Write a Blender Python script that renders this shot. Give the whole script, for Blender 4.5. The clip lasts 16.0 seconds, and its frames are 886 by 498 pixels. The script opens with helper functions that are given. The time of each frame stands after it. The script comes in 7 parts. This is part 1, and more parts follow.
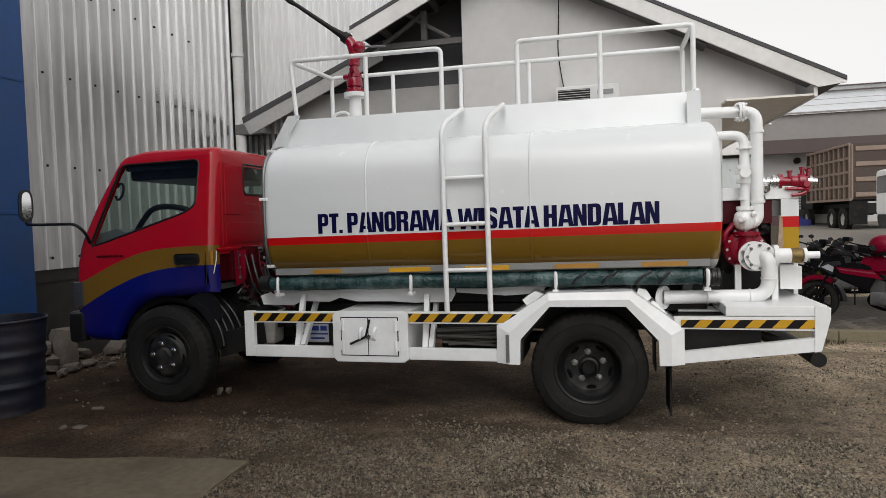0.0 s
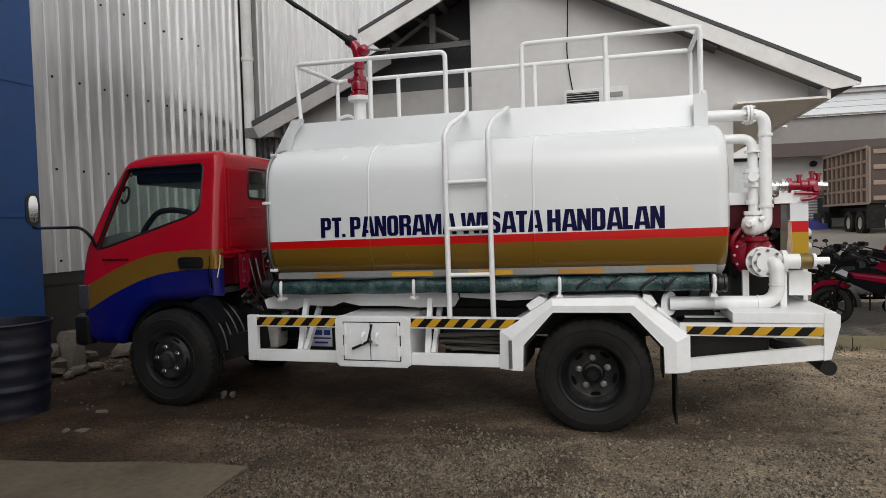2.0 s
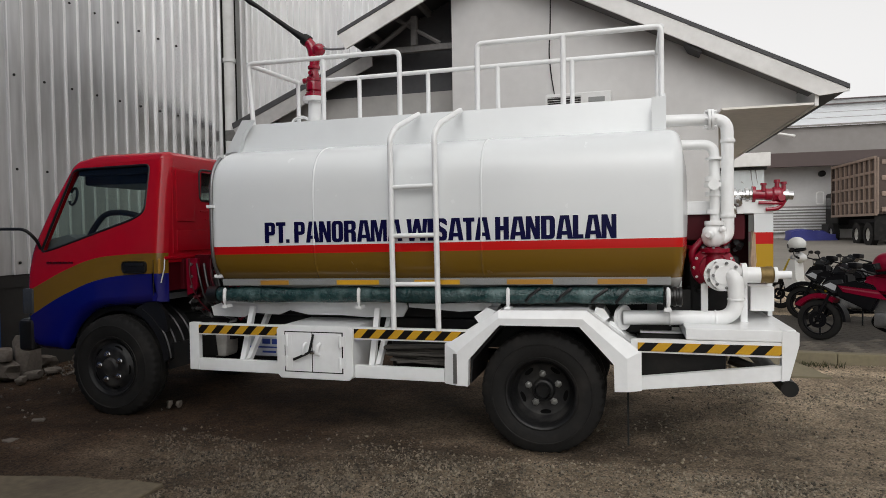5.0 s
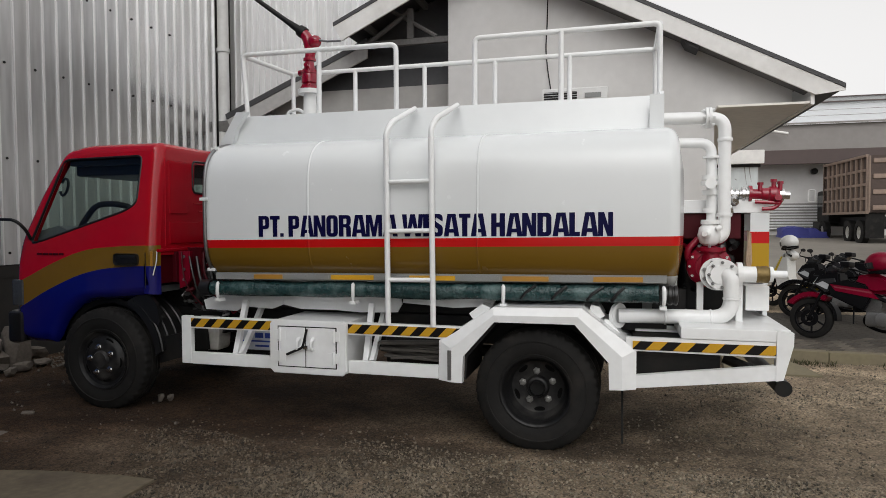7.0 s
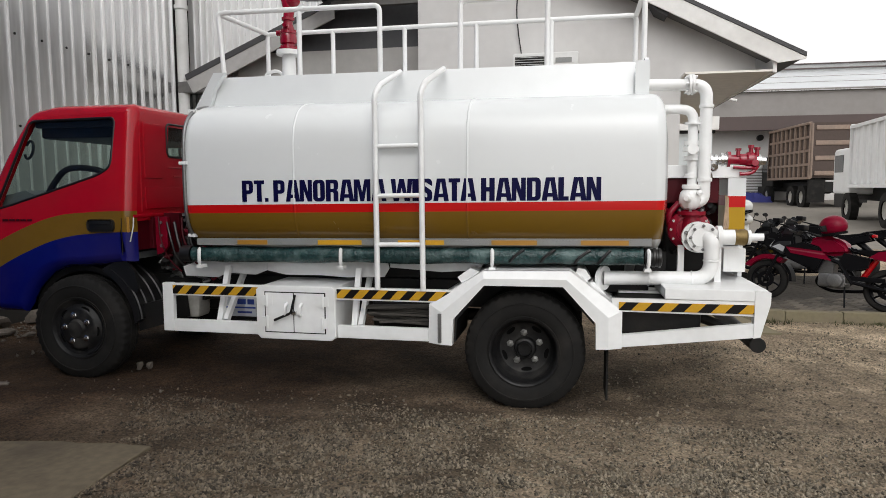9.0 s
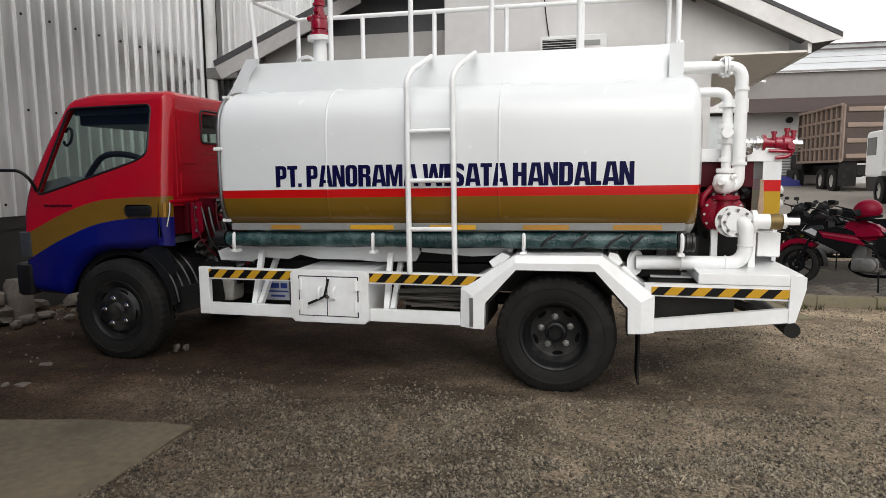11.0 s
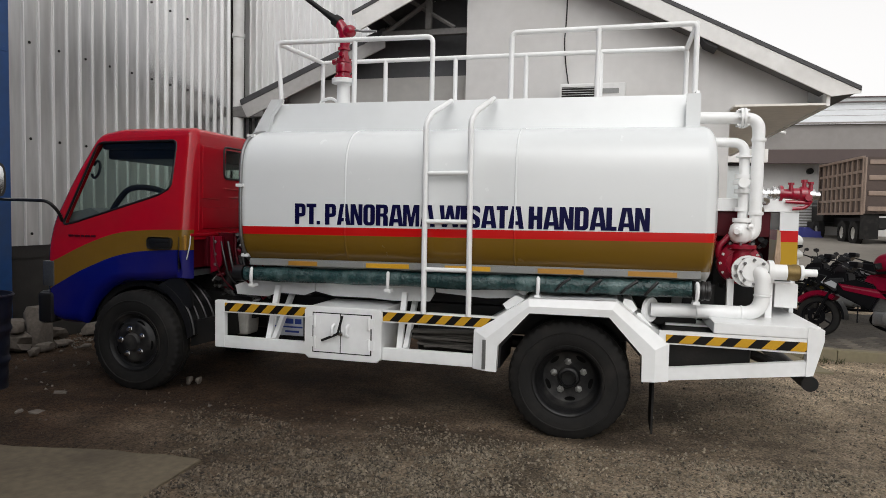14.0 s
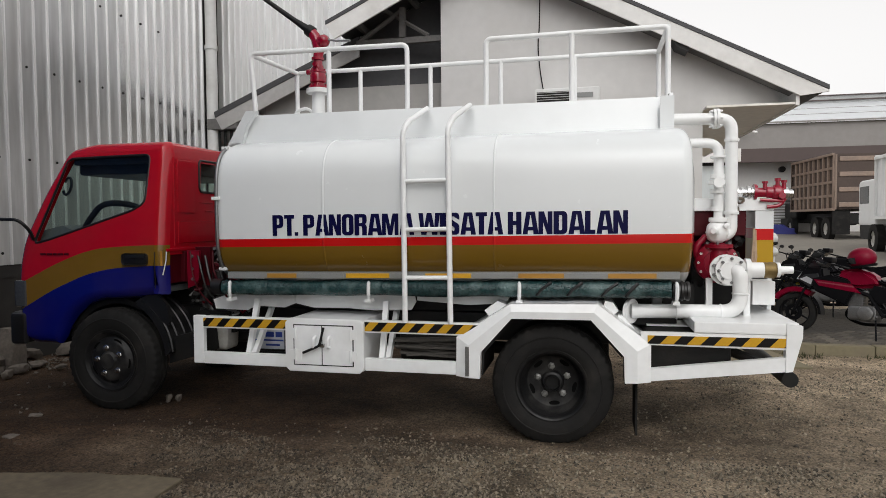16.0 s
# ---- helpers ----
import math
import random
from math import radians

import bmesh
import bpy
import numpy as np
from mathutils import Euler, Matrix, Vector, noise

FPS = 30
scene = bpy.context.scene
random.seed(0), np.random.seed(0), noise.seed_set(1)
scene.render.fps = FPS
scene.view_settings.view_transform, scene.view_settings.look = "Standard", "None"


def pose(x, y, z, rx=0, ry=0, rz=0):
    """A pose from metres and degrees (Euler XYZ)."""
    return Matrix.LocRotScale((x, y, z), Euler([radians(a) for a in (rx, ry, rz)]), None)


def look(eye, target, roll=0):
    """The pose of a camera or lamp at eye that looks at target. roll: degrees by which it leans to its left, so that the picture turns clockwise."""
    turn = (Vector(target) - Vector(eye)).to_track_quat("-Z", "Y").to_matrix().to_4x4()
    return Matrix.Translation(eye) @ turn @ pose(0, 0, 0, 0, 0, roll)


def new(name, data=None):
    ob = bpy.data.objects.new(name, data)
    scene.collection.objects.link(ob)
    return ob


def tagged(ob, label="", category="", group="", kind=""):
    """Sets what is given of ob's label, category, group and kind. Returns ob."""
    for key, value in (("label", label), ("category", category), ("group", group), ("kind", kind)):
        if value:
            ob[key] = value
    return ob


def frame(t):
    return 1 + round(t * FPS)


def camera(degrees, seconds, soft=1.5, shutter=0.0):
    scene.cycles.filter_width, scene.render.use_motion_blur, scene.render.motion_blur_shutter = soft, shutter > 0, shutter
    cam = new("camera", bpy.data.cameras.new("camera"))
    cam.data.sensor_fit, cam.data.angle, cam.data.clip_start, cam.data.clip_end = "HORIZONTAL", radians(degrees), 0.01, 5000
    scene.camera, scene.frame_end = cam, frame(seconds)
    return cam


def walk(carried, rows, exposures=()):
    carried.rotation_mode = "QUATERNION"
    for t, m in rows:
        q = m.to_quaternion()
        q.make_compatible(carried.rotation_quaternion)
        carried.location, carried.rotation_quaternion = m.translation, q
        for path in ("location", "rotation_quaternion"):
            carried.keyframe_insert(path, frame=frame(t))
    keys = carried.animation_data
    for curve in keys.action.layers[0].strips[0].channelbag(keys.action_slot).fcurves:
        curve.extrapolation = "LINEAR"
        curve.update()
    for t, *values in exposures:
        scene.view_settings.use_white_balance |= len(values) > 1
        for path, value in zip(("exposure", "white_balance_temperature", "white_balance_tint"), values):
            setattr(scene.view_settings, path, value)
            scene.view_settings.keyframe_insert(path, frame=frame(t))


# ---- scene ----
cam = camera(68.5, 16.0, soft=0.75)
PATH = [
    (0, (0.11, -4.505, 1.412), (-0.367, -2.565, 1.327), -1.7),
    (0.5, (0.14, -4.508, 1.426), (-0.357, -2.572, 1.36), -2.8),
    (1, (0.153, -4.509, 1.438), (-0.353, -2.575, 1.407), -3.4),
    (1.5, (0.165, -4.503, 1.433), (-0.361, -2.574, 1.394), -2.9),
    (2, (0.173, -4.449, 1.42), (-0.343, -2.519, 1.345), -1.6),
    (2.5, (0.196, -4.315, 1.434), (-0.356, -2.392, 1.439), -0.0),
    (3, (0.259, -4.213, 1.435), (-0.227, -2.273, 1.413), -1.1),
    (3.5, (0.367, -4.169, 1.435), (-0.147, -2.237, 1.378), -2.3),
    (4, (0.477, -4.172, 1.438), (-0.105, -2.259, 1.398), -0.3),
    (4.2, (0.506, -4.163, 1.415), (-0.044, -2.241, 1.368), -0.6),
    (6.3, (0.561, -4.104, 1.429), (0.013, -2.182, 1.359), -1.2),
    (6.5, (0.553, -4.105, 1.431), (0.011, -2.182, 1.349), -1.2),
    (7, (0.523, -4.103, 1.438), (-0.003, -2.175, 1.359), -0.2),
    (7.5, (0.456, -4.103, 1.436), (-0.044, -2.169, 1.344), 0.5),
    (8, (0.385, -4.127, 1.435), (-0.131, -2.197, 1.334), 1.0),
    (8.5, (0.362, -4.156, 1.433), (-0.114, -2.224, 1.237), 1.1),
    (9, (0.292, -4.188, 1.436), (-0.091, -2.234, 1.25), -0.2),
    (9.5, (0.256, -4.208, 1.437), (-0.164, -2.266, 1.214), 0.0),
    (10, (0.241, -4.223, 1.442), (-0.19, -2.285, 1.207), -0.5),
    (12.3, (0.228, -4.233, 1.433), (-0.235, -2.298, 1.232), 0.1),
    (12.5, (0.237, -4.227, 1.443), (-0.226, -2.29, 1.261), 0.2),
    (13, (0.241, -4.245, 1.437), (-0.283, -2.321, 1.293), 0.8),
    (13.5, (0.241, -4.245, 1.436), (-0.258, -2.313, 1.296), 1.0),
    (14, (0.247, -4.254, 1.441), (-0.252, -2.32, 1.333), 1.2),
    (14.5, (0.238, -4.259, 1.432), (-0.242, -2.321, 1.321), 1.1),
    (15, (0.23, -4.259, 1.435), (-0.249, -2.319, 1.354), 0.6),
    (15.5, (0.243, -4.252, 1.44), (-0.244, -2.314, 1.357), -0.2),
    (16, (0.246, -4.238, 1.444), (-0.195, -2.289, 1.358), -0.4),
]
EXPOSURES = [(0, -1.62), (2, -1.64), (3, -1.68), (4, -1.68), (6.5, -1.70), (7.5, -1.64), (8, -1.61), (9, -1.42), (10, -1.32), (12.5, -1.33), (13.5, -1.42), (14.5, -1.58), (16, -1.56)]
walk(cam, [(t, look(eye, target, roll)) for t, eye, target, roll in PATH], EXPOSURES)

# ---- world, sun, exposure ----
world = bpy.data.worlds.new("overcast_sky")
scene.world = world
world.use_nodes = True
wn, wl = world.node_tree.nodes, world.node_tree.links
sky = wn.new("ShaderNodeTexSky")
sky.sky_type = "NISHITA"
sky.sun_disc = False
sky.sun_elevation, sky.sun_rotation = radians(42), radians(169)
sky.air_density, sky.dust_density, sky.ozone_density = 1.0, 4.0, 1.0
veil = wn.new("ShaderNodeHueSaturation")
veil.inputs["Saturation"].default_value = 0.06
veil.inputs["Value"].default_value = 4.1
wl.new(sky.outputs[0], veil.inputs["Color"])
cloud = wn.new("ShaderNodeMix")
cloud.data_type = "RGBA"
cloud.inputs["Factor"].default_value = 0.55
cloud.inputs["B"].default_value = (20.6, 20.1, 19.7, 1)
wl.new(veil.outputs[0], cloud.inputs["A"])
wl.new(cloud.outputs["Result"], wn["Background"].inputs["Color"])
wn["Background"].inputs["Strength"].default_value = 0.15
sun_data = bpy.data.lights.new("sun", "SUN")
sun_data.energy, sun_data.angle, sun_data.color = 0.8, radians(50), (1.0, 0.97, 0.93)
sun = new("sun", sun_data)
sun.matrix_world = look((2, -10, 9.2), (0, 0, 0))

# ---- materials ----
MATS = {}


def material(name, colour, rough=0.5, metal=0.0, vary=0.12, scale=6.0, bump=0.0, bump_scale=60.0, coat=0.0, spec=0.5, dirt=None, dirt_amount=0.0, stretch=(1, 1, 1)):
    """A procedural surface: base colour varied by a broad and a fine noise, fine relief, optional dirt patches."""
    m = bpy.data.materials.new(name)
    m.use_nodes = True
    n, l = m.node_tree.nodes, m.node_tree.links
    b = n["Principled BSDF"]
    b.inputs["Metallic"].default_value = metal
    b.inputs["Coat Weight"].default_value = coat
    b.inputs["Coat Roughness"].default_value = 0.06
    b.inputs["Specular IOR Level"].default_value = spec
    tc = n.new("ShaderNodeTexCoord")
    mp = n.new("ShaderNodeMapping")
    mp.inputs["Scale"].default_value = stretch
    l.new(tc.outputs["Object"], mp.inputs[0])
    big, small = n.new("ShaderNodeTexNoise"), n.new("ShaderNodeTexNoise")
    big.inputs["Scale"].default_value, small.inputs["Scale"].default_value = scale * 0.25, scale * 4
    big.inputs["Detail"].default_value, small.inputs["Detail"].default_value = 4, 5
    add = n.new("ShaderNodeMath")
    add.operation = "ADD"
    for k, t in enumerate((big, small)):
        l.new(mp.outputs[0], t.inputs["Vector"])
        l.new(t.outputs["Fac"], add.inputs[k])
    rng = n.new("ShaderNodeMapRange")
    rng.inputs["From Min"].default_value, rng.inputs["From Max"].default_value = 0.6, 1.4
    rng.inputs["To Min"].default_value, rng.inputs["To Max"].default_value = 1 - vary, 1 + vary
    l.new(add.outputs[0], rng.inputs["Value"])
    mul = n.new("ShaderNodeMix")
    mul.data_type, mul.blend_type = "RGBA", "MULTIPLY"
    mul.inputs["Factor"].default_value = 1
    mul.inputs["A"].default_value = (*colour, 1)
    l.new(rng.outputs[0], mul.inputs["B"])
    out = mul.outputs["Result"]
    if dirt:
        d = n.new("ShaderNodeTexNoise")
        d.inputs["Scale"].default_value, d.inputs["Detail"].default_value = scale * 0.6, 8
        l.new(mp.outputs[0], d.inputs["Vector"])
        ramp = n.new("ShaderNodeMapRange")
        ramp.inputs["From Min"].default_value, ramp.inputs["From Max"].default_value = 0.48, 0.72
        ramp.inputs["To Max"].default_value = dirt_amount
        l.new(d.outputs["Fac"], ramp.inputs["Value"])
        mix = n.new("ShaderNodeMix")
        mix.data_type = "RGBA"
        l.new(ramp.outputs[0], mix.inputs["Factor"])
        l.new(out, mix.inputs["A"])
        mix.inputs["B"].default_value = (*dirt, 1)
        out = mix.outputs["Result"]
    l.new(out, b.inputs["Base Color"])
    rr = n.new("ShaderNodeMapRange")
    rr.inputs["To Min"].default_value, rr.inputs["To Max"].default_value = max(0.02, rough - 0.08), min(1, rough + 0.08)
    l.new(small.outputs["Fac"], rr.inputs["Value"])
    l.new(rr.outputs[0], b.inputs["Roughness"])
    if bump:
        bt, bp = n.new("ShaderNodeTexNoise"), n.new("ShaderNodeBump")
        bt.inputs["Scale"].default_value, bt.inputs["Detail"].default_value = bump_scale, 4
        bp.inputs["Strength"].default_value, bp.inputs["Distance"].default_value = bump, 0.01
        l.new(mp.outputs[0], bt.inputs["Vector"])
        l.new(bt.outputs["Fac"], bp.inputs["Height"])
        l.new(bp.outputs[0], b.inputs["Normal"])
    MATS[name] = m
    return m


def banded(m, edges, slope=0.0, curve=None):
    """Repaint m in bands by height: edges is a list of (height, colour) from the top band down; slope tilts the bands along x."""
    n, l = m.node_tree.nodes, m.node_tree.links
    tc, xyz = n.new("ShaderNodeTexCoord"), n.new("ShaderNodeSeparateXYZ")
    l.new(tc.outputs["Object"], xyz.inputs[0])
    tilt = n.new("ShaderNodeMath")
    tilt.operation = "MULTIPLY_ADD"
    tilt.inputs[1].default_value = -slope
    l.new(xyz.outputs["X"], tilt.inputs[0])
    l.new(xyz.outputs["Z"], tilt.inputs[2])
    height = tilt.outputs[0]
    mul = next(k for k in n if k.bl_idname == "ShaderNodeMix" and k.blend_type == "MULTIPLY")
    colour = None
    for z, c in edges:
        if colour is None:
            last = n.new("ShaderNodeRGB")
            last.outputs[0].default_value = (*c, 1)
            colour = last.outputs[0]
            continue
        cmp = n.new("ShaderNodeMath")
        cmp.operation = "LESS_THAN"
        if callable(z):
            z = z(n, l, xyz.outputs["X"])
            l.new(height, cmp.inputs[0])
            l.new(z, cmp.inputs[1])
        else:
            l.new(height, cmp.inputs[0])
            cmp.inputs[1].default_value = z
        mix = n.new("ShaderNodeMix")
        mix.data_type = "RGBA"
        l.new(cmp.outputs[0], mix.inputs["Factor"])
        l.new(colour, mix.inputs["A"])
        mix.inputs["B"].default_value = (*c, 1)
        colour = mix.outputs["Result"]
    l.new(colour, mul.inputs["A"])
    return m


def swoosh(points, lo, hi):
    """A height that follows a smooth curve along x, as a node socket; points are (x, z)."""
    def make(n, l, x):
        rx = n.new("ShaderNodeMapRange")
        rx.inputs["From Min"].default_value, rx.inputs["From Max"].default_value = points[0][0], points[-1][0]
        l.new(x, rx.inputs["Value"])
        fc = n.new("ShaderNodeFloatCurve")
        c = fc.mapping.curves[0]
        span = points[-1][0] - points[0][0]
        for k, (px, pz) in enumerate(points):
            u, v = (px - points[0][0]) / span, (pz - lo) / (hi - lo)
            if k == 0 or k == len(points) - 1:
                c.points[0 if k == 0 else -1].location = (u, v)
            else:
                c.points.new(u, v)
        fc.mapping.update()
        l.new(rx.outputs[0], fc.inputs["Value"])
        rz = n.new("ShaderNodeMapRange")
        rz.inputs["To Min"].default_value, rz.inputs["To Max"].default_value = lo, hi
        l.new(fc.outputs[0], rz.inputs["Value"])
        return rz.outputs[0]
    return make


TANK, WHITE, RED, GOLD, BLUE = (0.735, 0.755, 0.76), (0.70, 0.72, 0.725), (0.44, 0.003, 0.007), (0.165, 0.090, 0.008), (0.003, 0.006, 0.13)
paint_white = material("white_truck_paint", WHITE, 0.22, vary=0.03, scale=2, coat=0.5, bump=0.02, bump_scale=9, dirt=(0.6, 0.58, 0.53), dirt_amount=0.03)
frame_white = material("white_frame_paint", (0.83, 0.84, 0.84), 0.32, vary=0.05, scale=5, coat=0.2, bump=0.03, bump_scale=40, dirt=(0.5, 0.47, 0.42), dirt_amount=0.22)
paint_red = material("red_paint", RED, 0.25, vary=0.08, scale=4, coat=0.25, bump=0.03, bump_scale=30)
pump_red = material("red_cast_iron_paint", (0.20, 0.002, 0.016), 0.36, vary=0.15, scale=12, coat=0.1, spec=0.3, bump=0.12, bump_scale=90)
monitor_red = material("glossy_red_cast_paint", (0.27, 0.002, 0.020), 0.24, vary=0.15, scale=12, coat=0.5, spec=0.4, bump=0.1, bump_scale=70)
tank_paint = banded(material("banded_tank_paint", TANK, 0.24, vary=0.012, scale=2, coat=0.25, bump=0.004, bump_scale=3, dirt=(0.6, 0.58, 0.54), dirt_amount=0.02),
                    [(9, TANK), (1.346, (0.52, 0.006, 0.006)), (1.288, GOLD), (1.098, (0.55, 0.55, 0.53))], slope=0.0105)
post_paint = banded(material("banded_post_paint", WHITE, 0.4, vary=0.04, scale=3, coat=0.05, spec=0.25), [(9, WHITE), (1.375, (0.48, 0.004, 0.004)), (1.298, (0.42, 0.25, 0.012)), (1.10, WHITE)])
CAB_RED = (0.41, 0.0025, 0.013)
cab_red = material("plain_red_cab_paint", CAB_RED, 0.22, vary=0.07, scale=3, coat=0.4, spec=0.3, bump=0.015, bump_scale=14)
cab_paint = banded(material("three_colour_cab_paint", CAB_RED, 0.22, vary=0.07, scale=3, coat=0.35, spec=0.3, bump=0.015, bump_scale=14, dirt=(0.12, 0.07, 0.05), dirt_amount=0.10),
                   [(9, CAB_RED), (swoosh([(-4.35, 0.90), (-4.10, 1.01), (-3.79, 1.149), (-3.51, 1.238), (-3.30, 1.262), (-2.80, 1.277)], 0.5, 1.5), GOLD),
                    (swoosh([(-4.35, 0.66), (-4.11, 0.80), (-3.77, 0.968), (-3.46, 1.073), (-3.14, 1.112), (-2.80, 1.12)], 0.5, 1.5), BLUE)])
rubber = material("tyre_rubber", (0.0115, 0.011, 0.0105), 0.75, vary=0.3, scale=9, bump=0.15, bump_scale=120, dirt=(0.038, 0.034, 0.030), dirt_amount=0.5, spec=0.22)
rim_black = material("black_wheel_paint", (0.012, 0.012, 0.0125), 0.4, vary=0.4, scale=12, bump=0.15, bump_scale=70, dirt=(0.075, 0.07, 0.065), dirt_amount=0.6, spec=0.25)
black_plastic = material("black_plastic", (0.008, 0.008, 0.0085), 0.36, vary=0.2, scale=8, bump=0.1, bump_scale=120, dirt=(0.03, 0.027, 0.025), dirt_amount=0.4)
chassis_black = material("black_chassis_paint", (0.008, 0.008, 0.008), 0.55, vary=0.25, scale=8, bump=0.12, bump_scale=60, dirt=(0.035, 0.028, 0.022), dirt_amount=0.4, spec=0.3)
chrome = material("bare_bright_metal", (0.62, 0.62, 0.62), 0.2, metal=1.0, vary=0.08, scale=20, bump=0.03)
steel = material("grey_steel", (0.28, 0.28, 0.28), 0.4, metal=0.9, vary=0.2, scale=14, bump=0.05)
brass = material("brass_fitting", (0.20, 0.14, 0.055), 0.5, metal=0.7, vary=0.25, scale=18, bump=0.06)
silver_tape = material("silver_reflective_tape", (0.24, 0.245, 0.24), 0.3, vary=0.08, scale=30, bump=0.05, bump_scale=200)
amber_tape = material("amber_reflective_tape", (0.62, 0.33, 0.02), 0.32, vary=0.1, scale=30, bump=0.05, bump_scale=200)
brown_tape = material("brown_reflective_tape", (0.40, 0.20, 0.03), 0.32, vary=0.1, scale=30, bump=0.05, bump_scale=200)
navy = material("navy_lettering_paint", (0.003, 0.003, 0.040), 0.4, vary=0.08, scale=10, spec=0.12)
# pale flecks put glints of the crinkled film into the colour
hose_wrap = material("green_plastic_hose_wrap", (0.011, 0.040, 0.040), 0.22, vary=0.6, scale=14, bump=1.0, bump_scale=55, dirt=(0.16, 0.24, 0.235), dirt_amount=0.55)
seat_cloth = material("grey_seat_cloth", (0.10, 0.105, 0.11), 0.8, vary=0.15, scale=14, bump=0.1, bump_scale=200)
dash_grey = material("grey_dashboard_plastic", (0.16, 0.17, 0.175), 0.6, vary=0.1, scale=8, bump=0.05, bump_scale=200)
hole_black = material("dark_opening", (0.003, 0.003, 0.003), 0.9, vary=0.1, spec=0.1)
lamp_grey = material("clear_lamp_cover", (0.05, 0.052, 0.055), 0.12, vary=0.2, scale=20, coat=0.6)
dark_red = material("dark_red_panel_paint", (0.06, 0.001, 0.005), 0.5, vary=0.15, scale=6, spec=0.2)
canister = material("pale_grey_plastic", (0.42, 0.41, 0.38), 0.5, vary=0.15, scale=10, dirt=(0.2, 0.18, 0.15), dirt_amount=0.4)
label_white = material("battery_label_white", (0.55, 0.58, 0.62), 0.4, vary=0.05, scale=10)
label_blue = material("battery_label_blue", (0.03, 0.06, 0.30), 0.4, vary=0.05, scale=10)

glass = bpy.data.materials.new("tinted_cab_glass")
glass.use_nodes = True
gn, gl = glass.node_tree.nodes, glass.node_tree.links
gt, gg, gx, gf, gp = gn.new("ShaderNodeBsdfTransparent"), gn.new("ShaderNodeBsdfGlossy"), gn.new("ShaderNodeMixShader"), gn.new("ShaderNodeLayerWeight"), gn.new("ShaderNodeMath")
gt.inputs["Color"].default_value = (0.68, 0.76, 0.72, 1)
gg.inputs["Roughness"].default_value = 0.03
gf.inputs["Blend"].default_value = 0.2
gp.operation = "MULTIPLY_ADD"
gp.inputs[1].default_value, gp.inputs[2].default_value = 0.22, 0.035
gl.new(gf.outputs["Facing"], gp.inputs[0])
gl.new(gp.outputs[0], gx.inputs[0]), gl.new(gt.outputs[0], gx.inputs[1]), gl.new(gg.outputs[0], gx.inputs[2])
gl.new(gx.outputs[0], gn["Material Output"].inputs["Surface"])
mirror_glass = material("mirror_glass", (0.85, 0.86, 0.87), 0.04, metal=1.0, vary=0.02)
window_pale = material("dusty_window_glass", (0.34, 0.35, 0.35), 0.2, vary=0.2, scale=4)
window_dark = material("dark_window_glass", (0.02, 0.022, 0.025), 0.08, vary=0.05)

def striped_tape(name, half):
    """Black and yellow warning tape with slanted stripes, each half wide."""
    m = material(name, (0.02, 0.02, 0.02), 0.45, vary=0.1, scale=20, spec=0.2)
    n, l = m.node_tree.nodes, m.node_tree.links
    tc, xyz, slant, wave, step, mix = (n.new(k) for k in ("ShaderNodeTexCoord", "ShaderNodeSeparateXYZ", "ShaderNodeMath", "ShaderNodeMath", "ShaderNodeMath", "ShaderNodeMix"))
    slant.operation, wave.operation, step.operation = "MULTIPLY_ADD", "PINGPONG", "GREATER_THAN"
    slant.inputs[1].default_value, wave.inputs[1].default_value, step.inputs[1].default_value = -0.95, half, half * 0.49
    l.new(tc.outputs["Object"], xyz.inputs[0])
    l.new(xyz.outputs["Z"], slant.inputs[0]), l.new(xyz.outputs["X"], slant.inputs[2])
    l.new(slant.outputs[0], wave.inputs[0]), l.new(wave.outputs[0], step.inputs[0])
    mix.data_type = "RGBA"
    mix.inputs["A"].default_value, mix.inputs["B"].default_value = (0.006, 0.005, 0.005, 1), (0.52, 0.29, 0.02, 1)
    l.new(step.outputs[0], mix.inputs["Factor"])
    l.new(mix.outputs["Result"], next(k for k in n if k.bl_idname == "ShaderNodeMix" and k.blend_type == "MULTIPLY").inputs["A"])
    return m


hazard = striped_tape("black_and_yellow_tape", 0.066)
hazard_wide = striped_tape("wide_black_and_yellow_tape", 0.079)

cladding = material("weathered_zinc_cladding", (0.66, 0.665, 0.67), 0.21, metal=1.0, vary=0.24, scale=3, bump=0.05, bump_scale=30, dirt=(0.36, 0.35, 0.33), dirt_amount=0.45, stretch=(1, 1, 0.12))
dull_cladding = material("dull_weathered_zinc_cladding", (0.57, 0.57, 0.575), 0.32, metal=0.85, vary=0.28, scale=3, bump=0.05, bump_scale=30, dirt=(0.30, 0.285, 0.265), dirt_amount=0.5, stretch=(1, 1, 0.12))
# brighter copy for the -y wall, the light on it put into the colour
lit_cladding = material("lit_zinc_cladding", (0.78, 0.78, 0.78), 0.42, metal=0.35, vary=0.14, scale=3, bump=0.04, bump_scale=30, dirt=(0.45, 0.44, 0.42), dirt_amount=0.35, stretch=(1, 1, 0.12))
# paler zinc for the ribs, the light on their flanks put into the colour
rib_zinc = material("highlit_zinc_rib", (0.86, 0.86, 0.86), 0.34, metal=0.6, vary=0.14, scale=3, dirt=(0.5, 0.49, 0.47), dirt_amount=0.3, stretch=(1, 1, 0.12))
plinth_grey = material("dark_cement_plinth", (0.028, 0.026, 0.024), 0.85, vary=0.2, scale=5, bump=0.2, bump_scale=50, dirt=(0.05, 0.045, 0.04), dirt_amount=0.6)
blue_steel = material("blue_painted_steel", (0.009, 0.058, 0.20), 0.5, vary=0.18, scale=3, bump=0.06, bump_scale=12, dirt=(0.03, 0.055, 0.11), dirt_amount=0.5)
